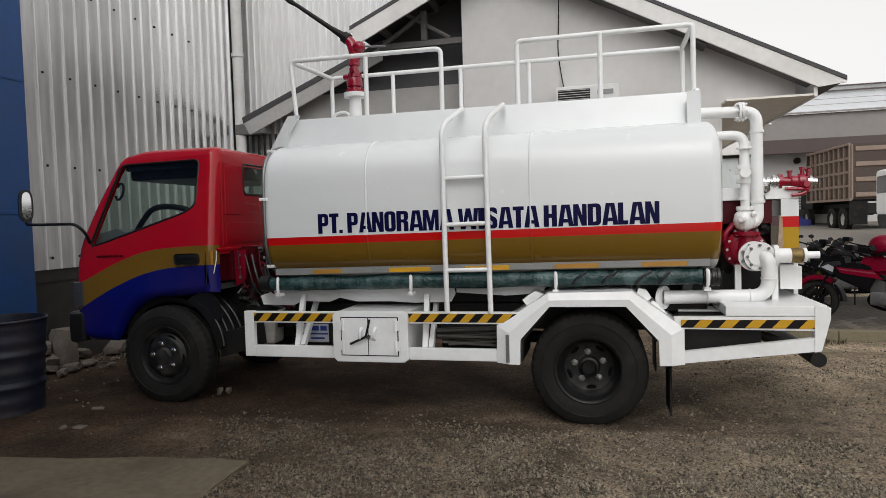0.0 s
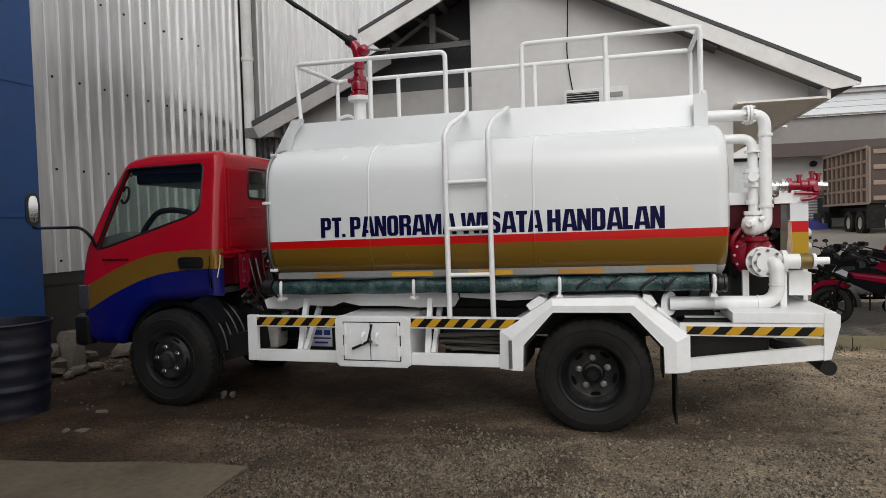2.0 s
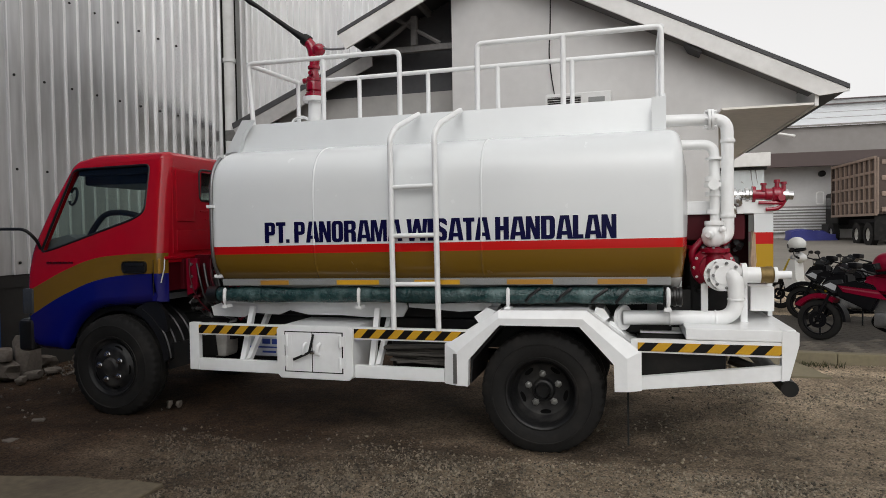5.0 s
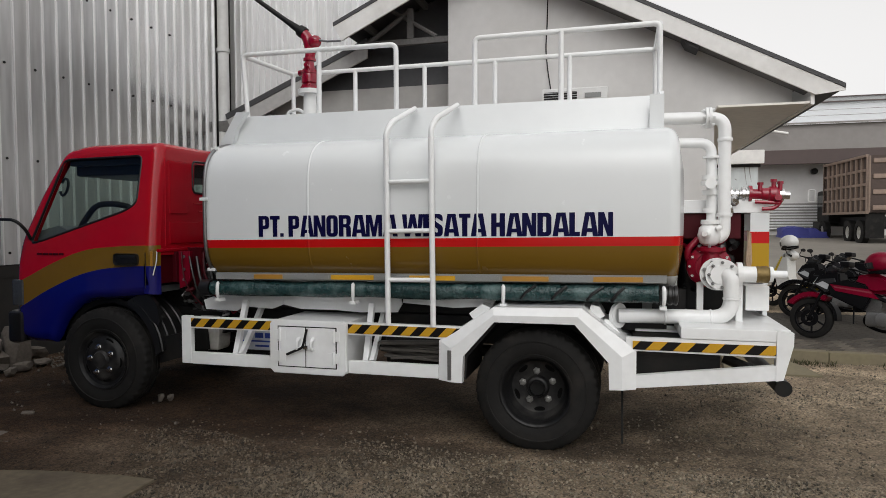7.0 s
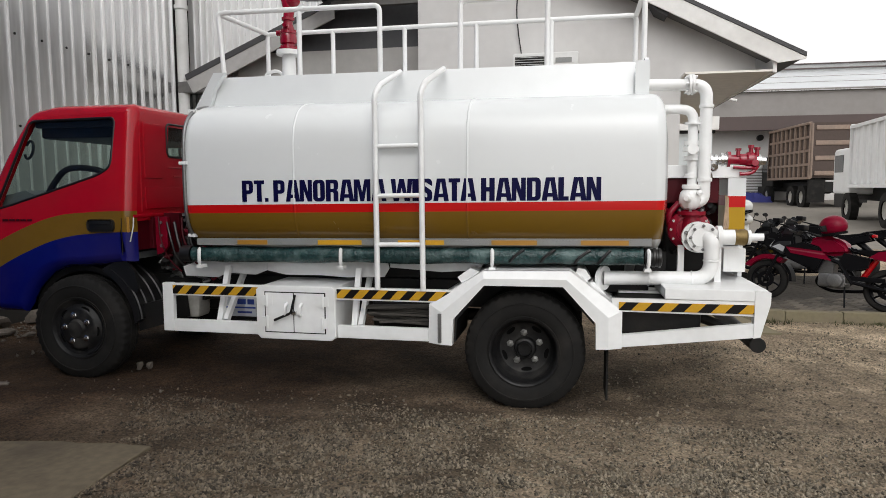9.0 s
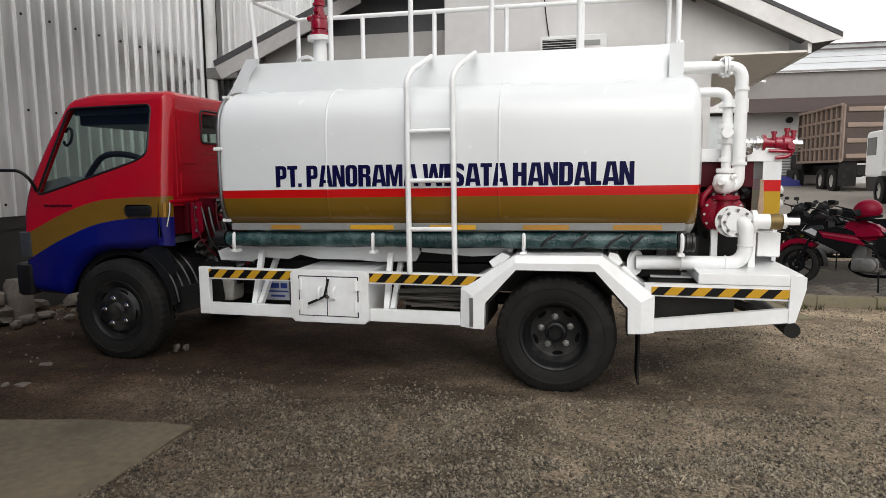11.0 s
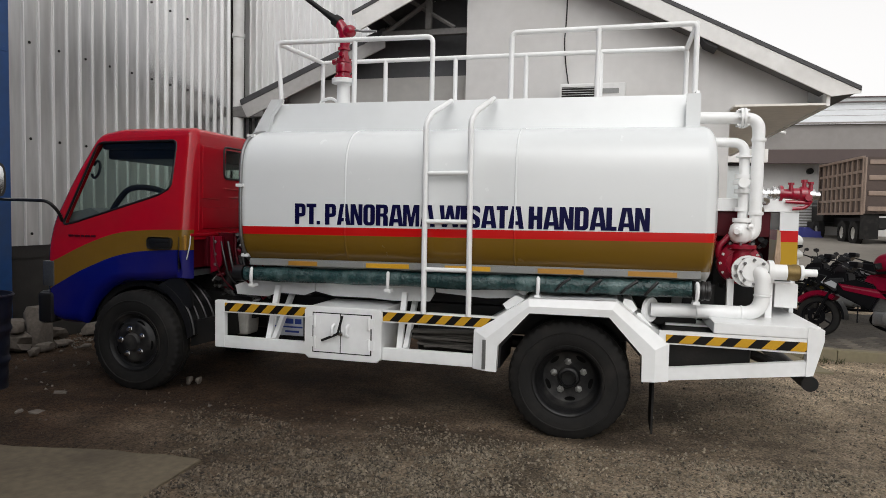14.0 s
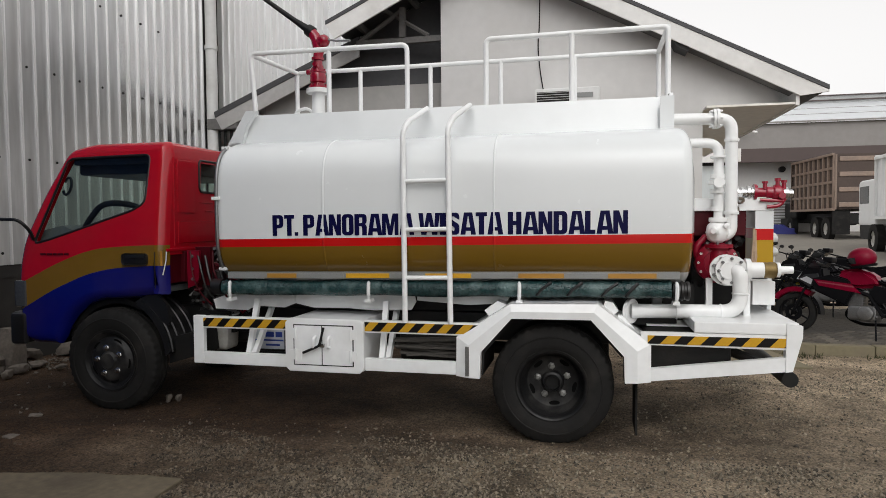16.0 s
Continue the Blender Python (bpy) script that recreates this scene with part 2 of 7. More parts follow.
drum_blue = material("faded_dark_blue_drum_paint", (0.009, 0.012, 0.026), 0.5, metal=0.2, vary=0.35, scale=7, bump=0.12, bump_scale=40, dirt=(0.04, 0.03, 0.028), dirt_amount=0.6)
house_white = material("white_plaster", (0.601, 0.592, 0.582), 0.8, vary=0.06, scale=2, bump=0.08, bump_scale=90, dirt=(0.45, 0.43, 0.4), dirt_amount=0.3)
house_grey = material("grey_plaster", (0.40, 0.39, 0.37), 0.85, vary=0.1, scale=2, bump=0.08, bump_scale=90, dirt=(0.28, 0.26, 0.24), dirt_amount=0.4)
fascia_white = material("white_fascia_board", (0.78, 0.77, 0.75), 0.6, vary=0.08, scale=3, bump=0.05, dirt=(0.4, 0.38, 0.35), dirt_amount=0.35)
# greyer than the other fascia boards, used on the lower roof
fascia_grey = material("grey_fascia_board", (0.40, 0.39, 0.38), 0.7, vary=0.15, scale=3, bump=0.05, dirt=(0.2, 0.19, 0.18), dirt_amount=0.4)
plank_dark = material("dirty_dark_timber", (0.075, 0.068, 0.06), 0.85, vary=0.3, scale=8, bump=0.2)
rag_cloth = material("stained_tan_rag", (0.40, 0.29, 0.20), 0.9, vary=0.25, scale=6, bump=0.3, bump_scale=120)
partition_pale = material("pale_stained_partition", (0.60, 0.64, 0.65), 0.5, vary=0.10, scale=3, dirt=(0.40, 0.42, 0.42), dirt_amount=0.5, stretch=(1, 1, 0.3))
soffit_tan = material("tan_soffit_board", (0.80, 0.77, 0.72), 0.8, vary=0.1, scale=3, bump=0.05)
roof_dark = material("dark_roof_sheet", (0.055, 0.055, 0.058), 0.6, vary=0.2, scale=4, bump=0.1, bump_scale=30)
truss_grey = material("weathered_truss_timber", (0.14, 0.135, 0.13), 0.8, vary=0.25, scale=6, bump=0.15, bump_scale=40)
pvc_white = material("white_plastic_pipe", (0.68, 0.68, 0.67), 0.4, vary=0.08, scale=4, dirt=(0.4, 0.38, 0.35), dirt_amount=0.3)
band_brown = material("brown_fascia_band", (0.085, 0.062, 0.058), 0.7, vary=0.1, scale=1)
band_grey = material("grey_roof_band", (0.25, 0.235, 0.225), 0.7, vary=0.1, scale=1)
roof_pale = material("pale_metal_roof", (0.62, 0.64, 0.66), 0.4, metal=0.2, vary=0.08, scale=1)
concrete = material("worn_concrete", (0.124, 0.100, 0.066), 0.9, vary=0.35, scale=5, bump=0.35, bump_scale=30, dirt=(0.055, 0.043, 0.031), dirt_amount=0.7)
kerb_stone = material("dusty_kerb_concrete", (0.165, 0.142, 0.090), 0.9, vary=0.2, scale=6, bump=0.25, bump_scale=60, dirt=(0.17, 0.14, 0.1), dirt_amount=0.5)
paver_grey = material("grey_paving_brick", (0.090, 0.077, 0.062), 0.85, vary=0.3, scale=5, bump=0.2, bump_scale=70, dirt=(0.10, 0.085, 0.07), dirt_amount=0.5)
rubble_mat = material("broken_concrete_rubble", (0.15, 0.128, 0.108), 0.9, vary=0.35, scale=9, bump=0.3, bump_scale=50)
yard_pale = material("pale_dusty_concrete", (0.185, 0.168, 0.143), 0.9, vary=0.2, scale=1, bump=0.2, bump_scale=30, dirt=(0.2, 0.18, 0.155), dirt_amount=0.5)
tar_blue = material("blue_tarpaulin", (0.03, 0.035, 0.20), 0.6, vary=0.2, scale=4)
dump_brown = material("brown_dump_body_paint", (0.26, 0.19, 0.148), 0.6, vary=0.2, scale=3, bump=0.08, dirt=(0.17, 0.14, 0.12), dirt_amount=0.4)

# yard: damp dark earth, grey gravel and paler dry dust in patches
earth = material("damp_earth_and_gravel", (0.063, 0.053, 0.041), 0.85, spec=0.25, vary=0.4, scale=5, bump=1.0, bump_scale=70, dirt=(0.12, 0.102, 0.082), dirt_amount=0.7)
en, el = earth.node_tree.nodes, earth.node_tree.links
eb = en["Principled BSDF"]
vor = en.new("ShaderNodeTexVoronoi")
vor.inputs["Scale"].default_value = 85
etc = en.new("ShaderNodeTexCoord")
el.new(etc.outputs["Object"], vor.inputs["Vector"])
ebw = en.new("ShaderNodeMapRange")
ebw.inputs["To Min"].default_value, ebw.inputs["To Max"].default_value = 0.3, 2.05
el.new(vor.outputs["Color"], ebw.inputs["Value"])
ec = en.new("ShaderNodeMix")
ec.data_type, ec.blend_type = "RGBA", "MULTIPLY"
ec.inputs["Factor"].default_value = 0.9
old = eb.inputs["Base Color"].links[0].from_socket
el.new(old, ec.inputs["A"]), el.new(ebw.outputs[0], ec.inputs["B"])
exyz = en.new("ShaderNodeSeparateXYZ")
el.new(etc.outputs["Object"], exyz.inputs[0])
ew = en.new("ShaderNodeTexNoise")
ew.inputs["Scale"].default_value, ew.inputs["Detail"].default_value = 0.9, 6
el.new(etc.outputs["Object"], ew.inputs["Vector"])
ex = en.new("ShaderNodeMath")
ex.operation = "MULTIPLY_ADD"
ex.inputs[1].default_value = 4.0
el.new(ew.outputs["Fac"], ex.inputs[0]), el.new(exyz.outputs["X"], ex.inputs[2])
# the earth turns paler from the strip under the truck to the yard in front
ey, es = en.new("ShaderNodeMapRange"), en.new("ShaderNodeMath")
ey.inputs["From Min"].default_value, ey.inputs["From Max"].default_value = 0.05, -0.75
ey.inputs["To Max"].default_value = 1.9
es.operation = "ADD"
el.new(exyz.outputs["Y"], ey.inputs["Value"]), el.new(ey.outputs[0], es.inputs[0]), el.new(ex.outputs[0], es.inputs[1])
# tone runs from dark brown at low x to pale at high x
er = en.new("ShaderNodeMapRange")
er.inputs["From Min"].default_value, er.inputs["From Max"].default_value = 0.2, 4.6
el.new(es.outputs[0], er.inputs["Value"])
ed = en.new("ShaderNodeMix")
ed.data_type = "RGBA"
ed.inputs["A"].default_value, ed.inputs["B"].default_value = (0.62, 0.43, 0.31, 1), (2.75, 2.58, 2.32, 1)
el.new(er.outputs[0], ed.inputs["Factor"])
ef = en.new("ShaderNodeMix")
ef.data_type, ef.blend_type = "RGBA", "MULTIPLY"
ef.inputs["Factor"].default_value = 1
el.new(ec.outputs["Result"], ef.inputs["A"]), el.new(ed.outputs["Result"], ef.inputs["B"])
# noise patches of darker tone, and earth that turns paler towards the kerb
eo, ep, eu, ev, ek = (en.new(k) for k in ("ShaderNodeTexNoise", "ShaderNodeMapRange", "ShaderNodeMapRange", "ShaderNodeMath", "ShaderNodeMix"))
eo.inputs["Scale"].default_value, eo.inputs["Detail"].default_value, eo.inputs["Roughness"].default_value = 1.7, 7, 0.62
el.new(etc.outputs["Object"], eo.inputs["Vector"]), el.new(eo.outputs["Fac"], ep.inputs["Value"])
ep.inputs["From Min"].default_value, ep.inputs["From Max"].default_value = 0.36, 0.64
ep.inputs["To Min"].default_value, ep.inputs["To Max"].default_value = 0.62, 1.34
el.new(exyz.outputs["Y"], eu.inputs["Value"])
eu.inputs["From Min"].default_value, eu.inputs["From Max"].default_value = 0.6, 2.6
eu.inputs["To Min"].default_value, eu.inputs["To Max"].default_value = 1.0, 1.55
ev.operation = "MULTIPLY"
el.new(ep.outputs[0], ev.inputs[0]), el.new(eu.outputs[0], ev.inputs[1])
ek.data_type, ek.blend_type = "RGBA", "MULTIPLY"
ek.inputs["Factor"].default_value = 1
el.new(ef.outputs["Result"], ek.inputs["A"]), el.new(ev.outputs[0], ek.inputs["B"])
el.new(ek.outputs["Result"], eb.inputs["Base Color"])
bp_fine = next(k for k in en if k.bl_idname == "ShaderNodeBump")
bp_fine.inputs["Distance"].default_value = 0.012
clod, bp_big = en.new("ShaderNodeTexNoise"), en.new("ShaderNodeBump")
clod.inputs["Scale"].default_value, clod.inputs["Detail"].default_value, clod.inputs["Roughness"].default_value = 13, 7, 0.7
bp_big.inputs["Strength"].default_value, bp_big.inputs["Distance"].default_value = 0.9, 0.05
el.new(etc.outputs["Object"], clod.inputs["Vector"]), el.new(clod.outputs["Fac"], bp_big.inputs["Height"])
el.new(bp_fine.outputs[0], bp_big.inputs["Normal"]), el.new(bp_big.outputs[0], eb.inputs["Normal"])
pebble = material("gravel_stone", (0.142, 0.124, 0.102), 0.85, vary=0.3, scale=20, bump=0.2, bump_scale=150)
pn, pl = pebble.node_tree.nodes, pebble.node_tree.links
pg, pr = pn.new("ShaderNodeNewGeometry"), pn.new("ShaderNodeMapRange")
pr.inputs["To Min"].default_value, pr.inputs["To Max"].default_value = 0.18, 1.60
pl.new(pg.outputs["Random Per Island"], pr.inputs["Value"])
pm = pn.new("ShaderNodeMix")
pm.data_type, pm.blend_type = "RGBA", "MULTIPLY"
pm.inputs["Factor"].default_value = 1
pl.new(pn["Principled BSDF"].inputs["Base Color"].links[0].from_socket, pm.inputs["A"])
pl.new(pr.outputs[0], pm.inputs["B"]), pl.new(pm.outputs["Result"], pn["Principled BSDF"].inputs["Base Color"])
# the gravel darkens towards low x, as the earth under it does
pd = pn.new("ShaderNodeMix")
pd.data_type = "RGBA"
pd.inputs["A"].default_value, pd.inputs["B"].default_value = (0.66, 0.56, 0.47, 1), (1.42, 1.37, 1.22, 1)
pt, pw, px_, pa, pq = pn.new("ShaderNodeTexCoord"), pn.new("ShaderNodeTexNoise"), pn.new("ShaderNodeSeparateXYZ"), pn.new("ShaderNodeMath"), pn.new("ShaderNodeMapRange")
pw.inputs["Scale"].default_value, pw.inputs["Detail"].default_value = 0.9, 6
pl.new(pt.outputs["Object"], pw.inputs["Vector"]), pl.new(pt.outputs["Object"], px_.inputs[0])
pa.operation, pa.inputs[1].default_value = "MULTIPLY_ADD", 4.0
pl.new(pw.outputs["Fac"], pa.inputs[0]), pl.new(px_.outputs["X"], pa.inputs[2])
pq.inputs["From Min"].default_value, pq.inputs["From Max"].default_value = -0.8, 2.4
pl.new(pa.outputs[0], pq.inputs["Value"]), pl.new(pq.outputs[0], pd.inputs["Factor"])
pz = pn.new("ShaderNodeMix")
pz.data_type, pz.blend_type = "RGBA", "MULTIPLY"
pz.inputs["Factor"].default_value = 1
pl.new(pm.outputs["Result"], pz.inputs["A"]), pl.new(pd.outputs["Result"], pz.inputs["B"]), pl.new(pz.outputs["Result"], pn["Principled BSDF"].inputs["Base Color"])
for m_ in (paver_grey,):
    n_, l_ = m_.node_tree.nodes, m_.node_tree.links
    oi, mr, mm = n_.new("ShaderNodeObjectInfo"), n_.new("ShaderNodeMapRange"), n_.new("ShaderNodeMix")
    mr.inputs["To Min"].default_value, mr.inputs["To Max"].default_value = 0.55, 1.5
    mm.data_type, mm.blend_type = "RGBA", "MULTIPLY"
    mm.inputs["Factor"].default_value = 1
    l_.new(oi.outputs["Random"], mr.inputs["Value"])
    l_.new(n_["Principled BSDF"].inputs["Base Color"].links[0].from_socket, mm.inputs["A"])
    l_.new(mr.outputs[0], mm.inputs["B"]), l_.new(mm.outputs["Result"], n_["Principled BSDF"].inputs["Base Color"])


# ---- mesh tools ----
def box(bm, x0, x1, y0, y1, z0, z1, bevel=0.0):
    """An axis-aligned block, with rounded edges where bevel is given."""
    r = bmesh.ops.create_cube(bm, size=1, matrix=Matrix.Translation(((x0 + x1) / 2, (y0 + y1) / 2, (z0 + z1) / 2)) @ Matrix.Diagonal((abs(x1 - x0), abs(y1 - y0), abs(z1 - z0), 1)))
    if bevel:
        edges = list({e for v in r["verts"] for e in v.link_edges})
        bmesh.ops.bevel(bm, geom=edges, offset=bevel, segments=2, affect="EDGES", profile=0.5)
    return bm


def prism(bm, outline, a0, a1, axis="y"):
    """A closed outline, pushed from a0 to a1 along an axis: (x, z) along y, (y, z) along x, (x, y) along z."""
    put = {"y": lambda p, a: (p[0], a, p[1]), "x": lambda p, a: (a, p[0], p[1]), "z": lambda p, a: (p[0], p[1], a)}[axis]
    lo, hi = [bm.verts.new(put(p, a0)) for p in outline], [bm.verts.new(put(p, a1)) for p in outline]
    k = len(outline)
    bm.faces.new(lo), bm.faces.new(hi[::-1])
    for i in range(k):
        bm.faces.new((lo[i], hi[i], hi[(i + 1) % k], lo[(i + 1) % k]))
    bmesh.ops.recalc_face_normals(bm, faces=bm.faces)
    return bm


def rounded(points, radius, steps=5):
    """A polyline with its inner corners rounded."""
    pts = [Vector(p) for p in points]
    out = [pts[0]]
    for a, b, c in zip(pts, pts[1:], pts[2:]):
        r = min(radius, (a - b).length * 0.49, (c - b).length * 0.49)
        s, e = b + (a - b).normalized() * r, b + (c - b).normalized() * r
        for k in range(steps + 1):
            u = k / steps
            out.append(s * (1 - u) ** 2 + b * 2 * u * (1 - u) + e * u * u)
    out.append(pts[-1])
    return out


def tube(bm, points, radius, sides=10, caps=True):
    """A round bar along a polyline; radius may be one number or one per point."""
    pts = [Vector(p) for p in points]
    rad = radius if isinstance(radius, (list, tuple)) else [radius] * len(pts)
    rings, side = [], None
    for i, p in enumerate(pts):
        d = (pts[min(i + 1, len(pts) - 1)] - pts[max(i - 1, 0)]).normalized()
        if side is None:
            side = d.orthogonal().normalized()
        side = (side - d * side.dot(d)).normalized()
        up = d.cross(side)
        rings.append([bm.verts.new(p + rad[i] * (math.cos(t) * side + math.sin(t) * up)) for t in (2 * math.pi * k / sides for k in range(sides))])
    for a, b in zip(rings, rings[1:]):
        for k in range(sides):
            bm.faces.new((a[k], a[(k + 1) % sides], b[(k + 1) % sides], b[k]))
    if caps:
        bm.faces.new(rings[0][::-1]), bm.faces.new(rings[-1])
    return bm


def turned(bm, profile, centre, axis="y", sides=32, start=0.0):
    """A turned body: profile of (distance along the axis, radius)."""
    c = Vector(centre)
    ax = {"x": Vector((1, 0, 0)), "y": Vector((0, 1, 0)), "z": Vector((0, 0, 1))}[axis] if isinstance(axis, str) else Vector(axis).normalized()
    u = ax.orthogonal().normalized()
    w = ax.cross(u)
    rings = []
    for a, r in profile:
        if r < 1e-6:
            rings.append([bm.verts.new(c + ax * a)])
        else:
            rings.append([bm.verts.new(c + ax * a + r * (math.cos(t) * u + math.sin(t) * w)) for t in (start + 2 * math.pi * k / sides for k in range(sides))])
    for a, b in zip(rings, rings[1:]):
        for k in range(sides):
            q = [a[k % len(a)], a[(k + 1) % len(a)], b[(k + 1) % len(b)], b[k % len(b)]]
            q = list(dict.fromkeys(q))
            if len(q) > 2:
                bm.faces.new(q)
    bmesh.ops.recalc_face_normals(bm, faces=bm.faces)
    return bm


def solid(name, bm, mat, angle=38):
    """A mesh whose corner normals weigh the faces by size, so that flat sheets stay flat up to their rounded edges."""
    me = bpy.data.meshes.new(name)
    bm.normal_update()
    bm.faces.index_update()
    area, limit, normals = [f.calc_area() for f in bm.faces], math.cos(radians(angle)), []
    for f in bm.faces:
        for corner in f.loops:
            n = Vector()
            for g in corner.vert.link_faces:
                if g.normal.dot(f.normal) > limit:
                    n += g.normal * area[g.index]
            normals.append((n.normalized() if n.length > 1e-12 else f.normal)[:])
    bm.to_mesh(me)
    bm.free()
    me.materials.append(mat)
    me.polygons.foreach_set("use_smooth", [True] * len(me.polygons))
    me.normals_split_custom_set(normals)
    return me


def part(name, bm, mat, parent, label=""):
    """One mesh under a thing or a part; built in the world's coordinates."""
    ob = new(name, solid(name, bm, mat) if isinstance(bm, bmesh.types.BMesh) else bm)
    ob.parent = parent
    ob.matrix_parent_inverse = ROOTS.get(parent.name, Matrix.Identity(4))
    return tagged(ob, label)


ROOTS = {}


def thing(name, label, category, at=(0, 0, 0), group="", kind=""):
    """An empty at a thing's base; its parts are built in the world's coordinates."""
    ob = new(name)
    ob.empty_display_size = 0.1
    ob.matrix_world = Matrix.Translation(at)
    ROOTS[ob.name] = Matrix.Translation(at).inverted()
    return tagged(ob, label, category, group, kind)


def single(name, bm, mat, label, category="", group="", kind=""):
    return tagged(new(name, solid(name, bm, mat)), label, category, group, kind)


def B():
    return bmesh.new()


# ---- the yard ----
def level(x, y):
    """Height of the yard: a faint rise towards the near side, a fall behind the truck, then a steady rise to the far end."""
    if y < -0.45:
        z = 0.03 * min(-y, 5)
    elif y < 0.0:
        z = -0.036 - 0.11 * y
    elif y < 1.8:
        z = -0.036
    elif y < 8:
        z = -0.036 - 0.0265 * (y - 1.8)
    elif y < 10.5:
        z = -0.2 + 0.092 * (y - 8)
    else:
        z = 0.03 + 0.03 * min(y - 10.5, 30)
    return z + 0.010 * min(5.0, max(0.0, -x)) * min(1.0, max(0.0, (y + 1.0) / 0.6))


def bumps(x, y):
    near = max(0.0, 1 - max(abs(x), abs(y)) / 14) * (0.45 if -0.1 < y < 1.9 else 1.0)
    return near * (0.012 * noise.noise(Vector((x * 1.3, y * 1.3, 0))) + 0.007 * noise.noise(Vector((x * 5, y * 5, 3))))


def axis_steps(fine, far):
    s = [0.0]
    while s[-1] < far:
        s.append(s[-1] + (fine if s[-1] < 7 else 0.22 * s[-1] - 1.3 if s[-1] > 9 else 0.3))
    return s


ax_ = axis_steps(0.07, 900)
xs_ = [-v for v in ax_[:0:-1]] + ax_
gm = bpy.data.meshes.new("ground")
gv = [(x, y, level(x, y) + bumps(x, y)) for y in xs_ for x in xs_]
k_ = len(xs_)
gm.from_pydata(gv, [], [(j * k_ + i, j * k_ + i + 1, (j + 1) * k_ + i + 1, (j + 1) * k_ + i) for j in range(k_ - 1) for i in range(k_ - 1)])
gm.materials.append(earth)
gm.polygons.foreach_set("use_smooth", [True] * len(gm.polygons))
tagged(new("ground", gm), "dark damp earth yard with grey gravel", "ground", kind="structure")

bm = B()
slab_edge = [(-1.93, -1.135), (-2.18, -1.13), (-2.33, -1.17), (-2.48, -1.16), (-2.75, -1.22), (-3.0, -1.28), (-3.5, -1.34), (-3.9, -1.40), (-3.9, -3.4), (-1.83, -3.4), (-1.86, -2.4), (-1.87, -1.95), (-1.905, -1.5), (-1.93, -1.3)]
worn = []
for (xa, ya), (xb, yb) in zip(slab_edge, slab_edge[1:] + slab_edge[:1]):
    for k in range(7):
        x, y = xa + (xb - xa) * k / 7, ya + (yb - ya) * k / 7
        worn.append((x + 0.012 * noise.noise(Vector((x * 9, y * 9, 1))), y + 0.012 * noise.noise(Vector((x * 9, y * 9, 5)))))
prism(bm, worn, -0.05, 0.0, "z")
bmesh.ops.bevel(bm, geom=[e for e in bm.edges if all(v.co.z > -0.01 for v in e.verts)], offset=0.006, segments=1, affect="EDGES")
for v in bm.verts:
    if v.co.z > -0.02:
        v.co.z += 0.012 - 0.03 * v.co.y
single("concrete_slab", bm, concrete, "worn brown-grey concrete slab with a broken edge", "pavement", kind="structure")

# ---- the warehouse: clad wall, plinth, corner pipe ----
WX, CORNER = -5.5, 4.75


def ribbed(bm, run, z0, z1, pitch, rib, depth, put):
    """A trapezoid-ribbed sheet along run=(a, b); put maps (along, out, z) to the world."""
    a, out = run[0], []
    while a < run[1]:
        for da, o in ((0, 0), (pitch - 2 * rib, 0), (pitch - 1.6 * rib, depth), (pitch - 0.4 * rib, depth)):
            if a + da <= run[1]:
                out.append((a + da, o))
        a += pitch
    lo, hi = [bm.verts.new(put(p, o, z0)) for p, o in out], [bm.verts.new(put(p, o, z1)) for p, o in out]
    for i in range(len(out) - 1):
        bm.faces.new((lo[i], lo[i + 1], hi[i + 1], hi[i])).material_index = 1 if out[i][1] + out[i + 1][1] > 0 else 0
    return bm


def clad(name, bm, pans, parent):
    """A clad sheet: weathered pans, and ribs with their highlights put into the colour."""
    ob = part(name, bm, pans, parent)
    ob.data.materials.append(rib_zinc)
    return ob


warehouse = thing("warehouse", "tall warehouse clad in weathered ribbed zinc sheets", "building", (WX - 0.3, 0, 0), kind="structure")
on_x = lambda a, o, z: (WX + o, a, z)
for k in range(-4, 1):
    y0 = 1.80 + 1.086 * k
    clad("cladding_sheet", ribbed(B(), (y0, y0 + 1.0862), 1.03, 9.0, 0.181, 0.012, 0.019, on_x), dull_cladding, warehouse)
for k in range(2):
    y0 = 2.886 + 0.905 * k
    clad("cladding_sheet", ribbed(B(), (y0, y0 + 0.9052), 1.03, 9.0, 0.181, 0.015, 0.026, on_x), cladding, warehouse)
on_y = lambda a, o, z: (a, CORNER + 0.35 - o, z)
for k in range(5):
    x0 = WX + 0.02 + 0.94 * k
    clad("cladding_sheet", ribbed(B(), (x0, x0 + 0.95), 1.03, 9.0, 0.1044, 0.013, 0.034, on_y), lit_cladding, warehouse)
part("wall", box(box(B(), WX - 0.25, WX - 0.01, -8, CORNER + 0.6, 0.9, 9), WX - 0.01, -0.9, CORNER + 0.40, CORNER + 0.62, 0.9, 9), plinth_grey, warehouse)
part("plinth", box(B(), WX - 0.25, WX - 0.02, -8, CORNER + 0.4, -0.4, 1.04, 0.01), plinth_grey, warehouse, "dark cement plinth")
dp = part("downpipe", tube(B(), [(WX + 0.11, CORNER + 0.02, -0.1), (WX + 0.11, CORNER + 0.02, 9)], 0.085, 16), pvc_white, warehouse, "white plastic downpipe")
bm = B()
for k in range(4):
    turned(bm, [(-0.03, 0.09), (-0.03, 0.1), (0.03, 0.1), (0.03, 0.09)], (WX + 0.11, CORNER + 0.02, 2.4 + 1.7 * k), "z", 16)
part("pipe_socket", bm, pvc_white, dp)
screw_me = solid("screw", turned(B(), [(0, 0.014), (0.008, 0.014), (0.012, 0.006), (0.012, 0)], (0, 0, 0), "x", 8), chassis_black)
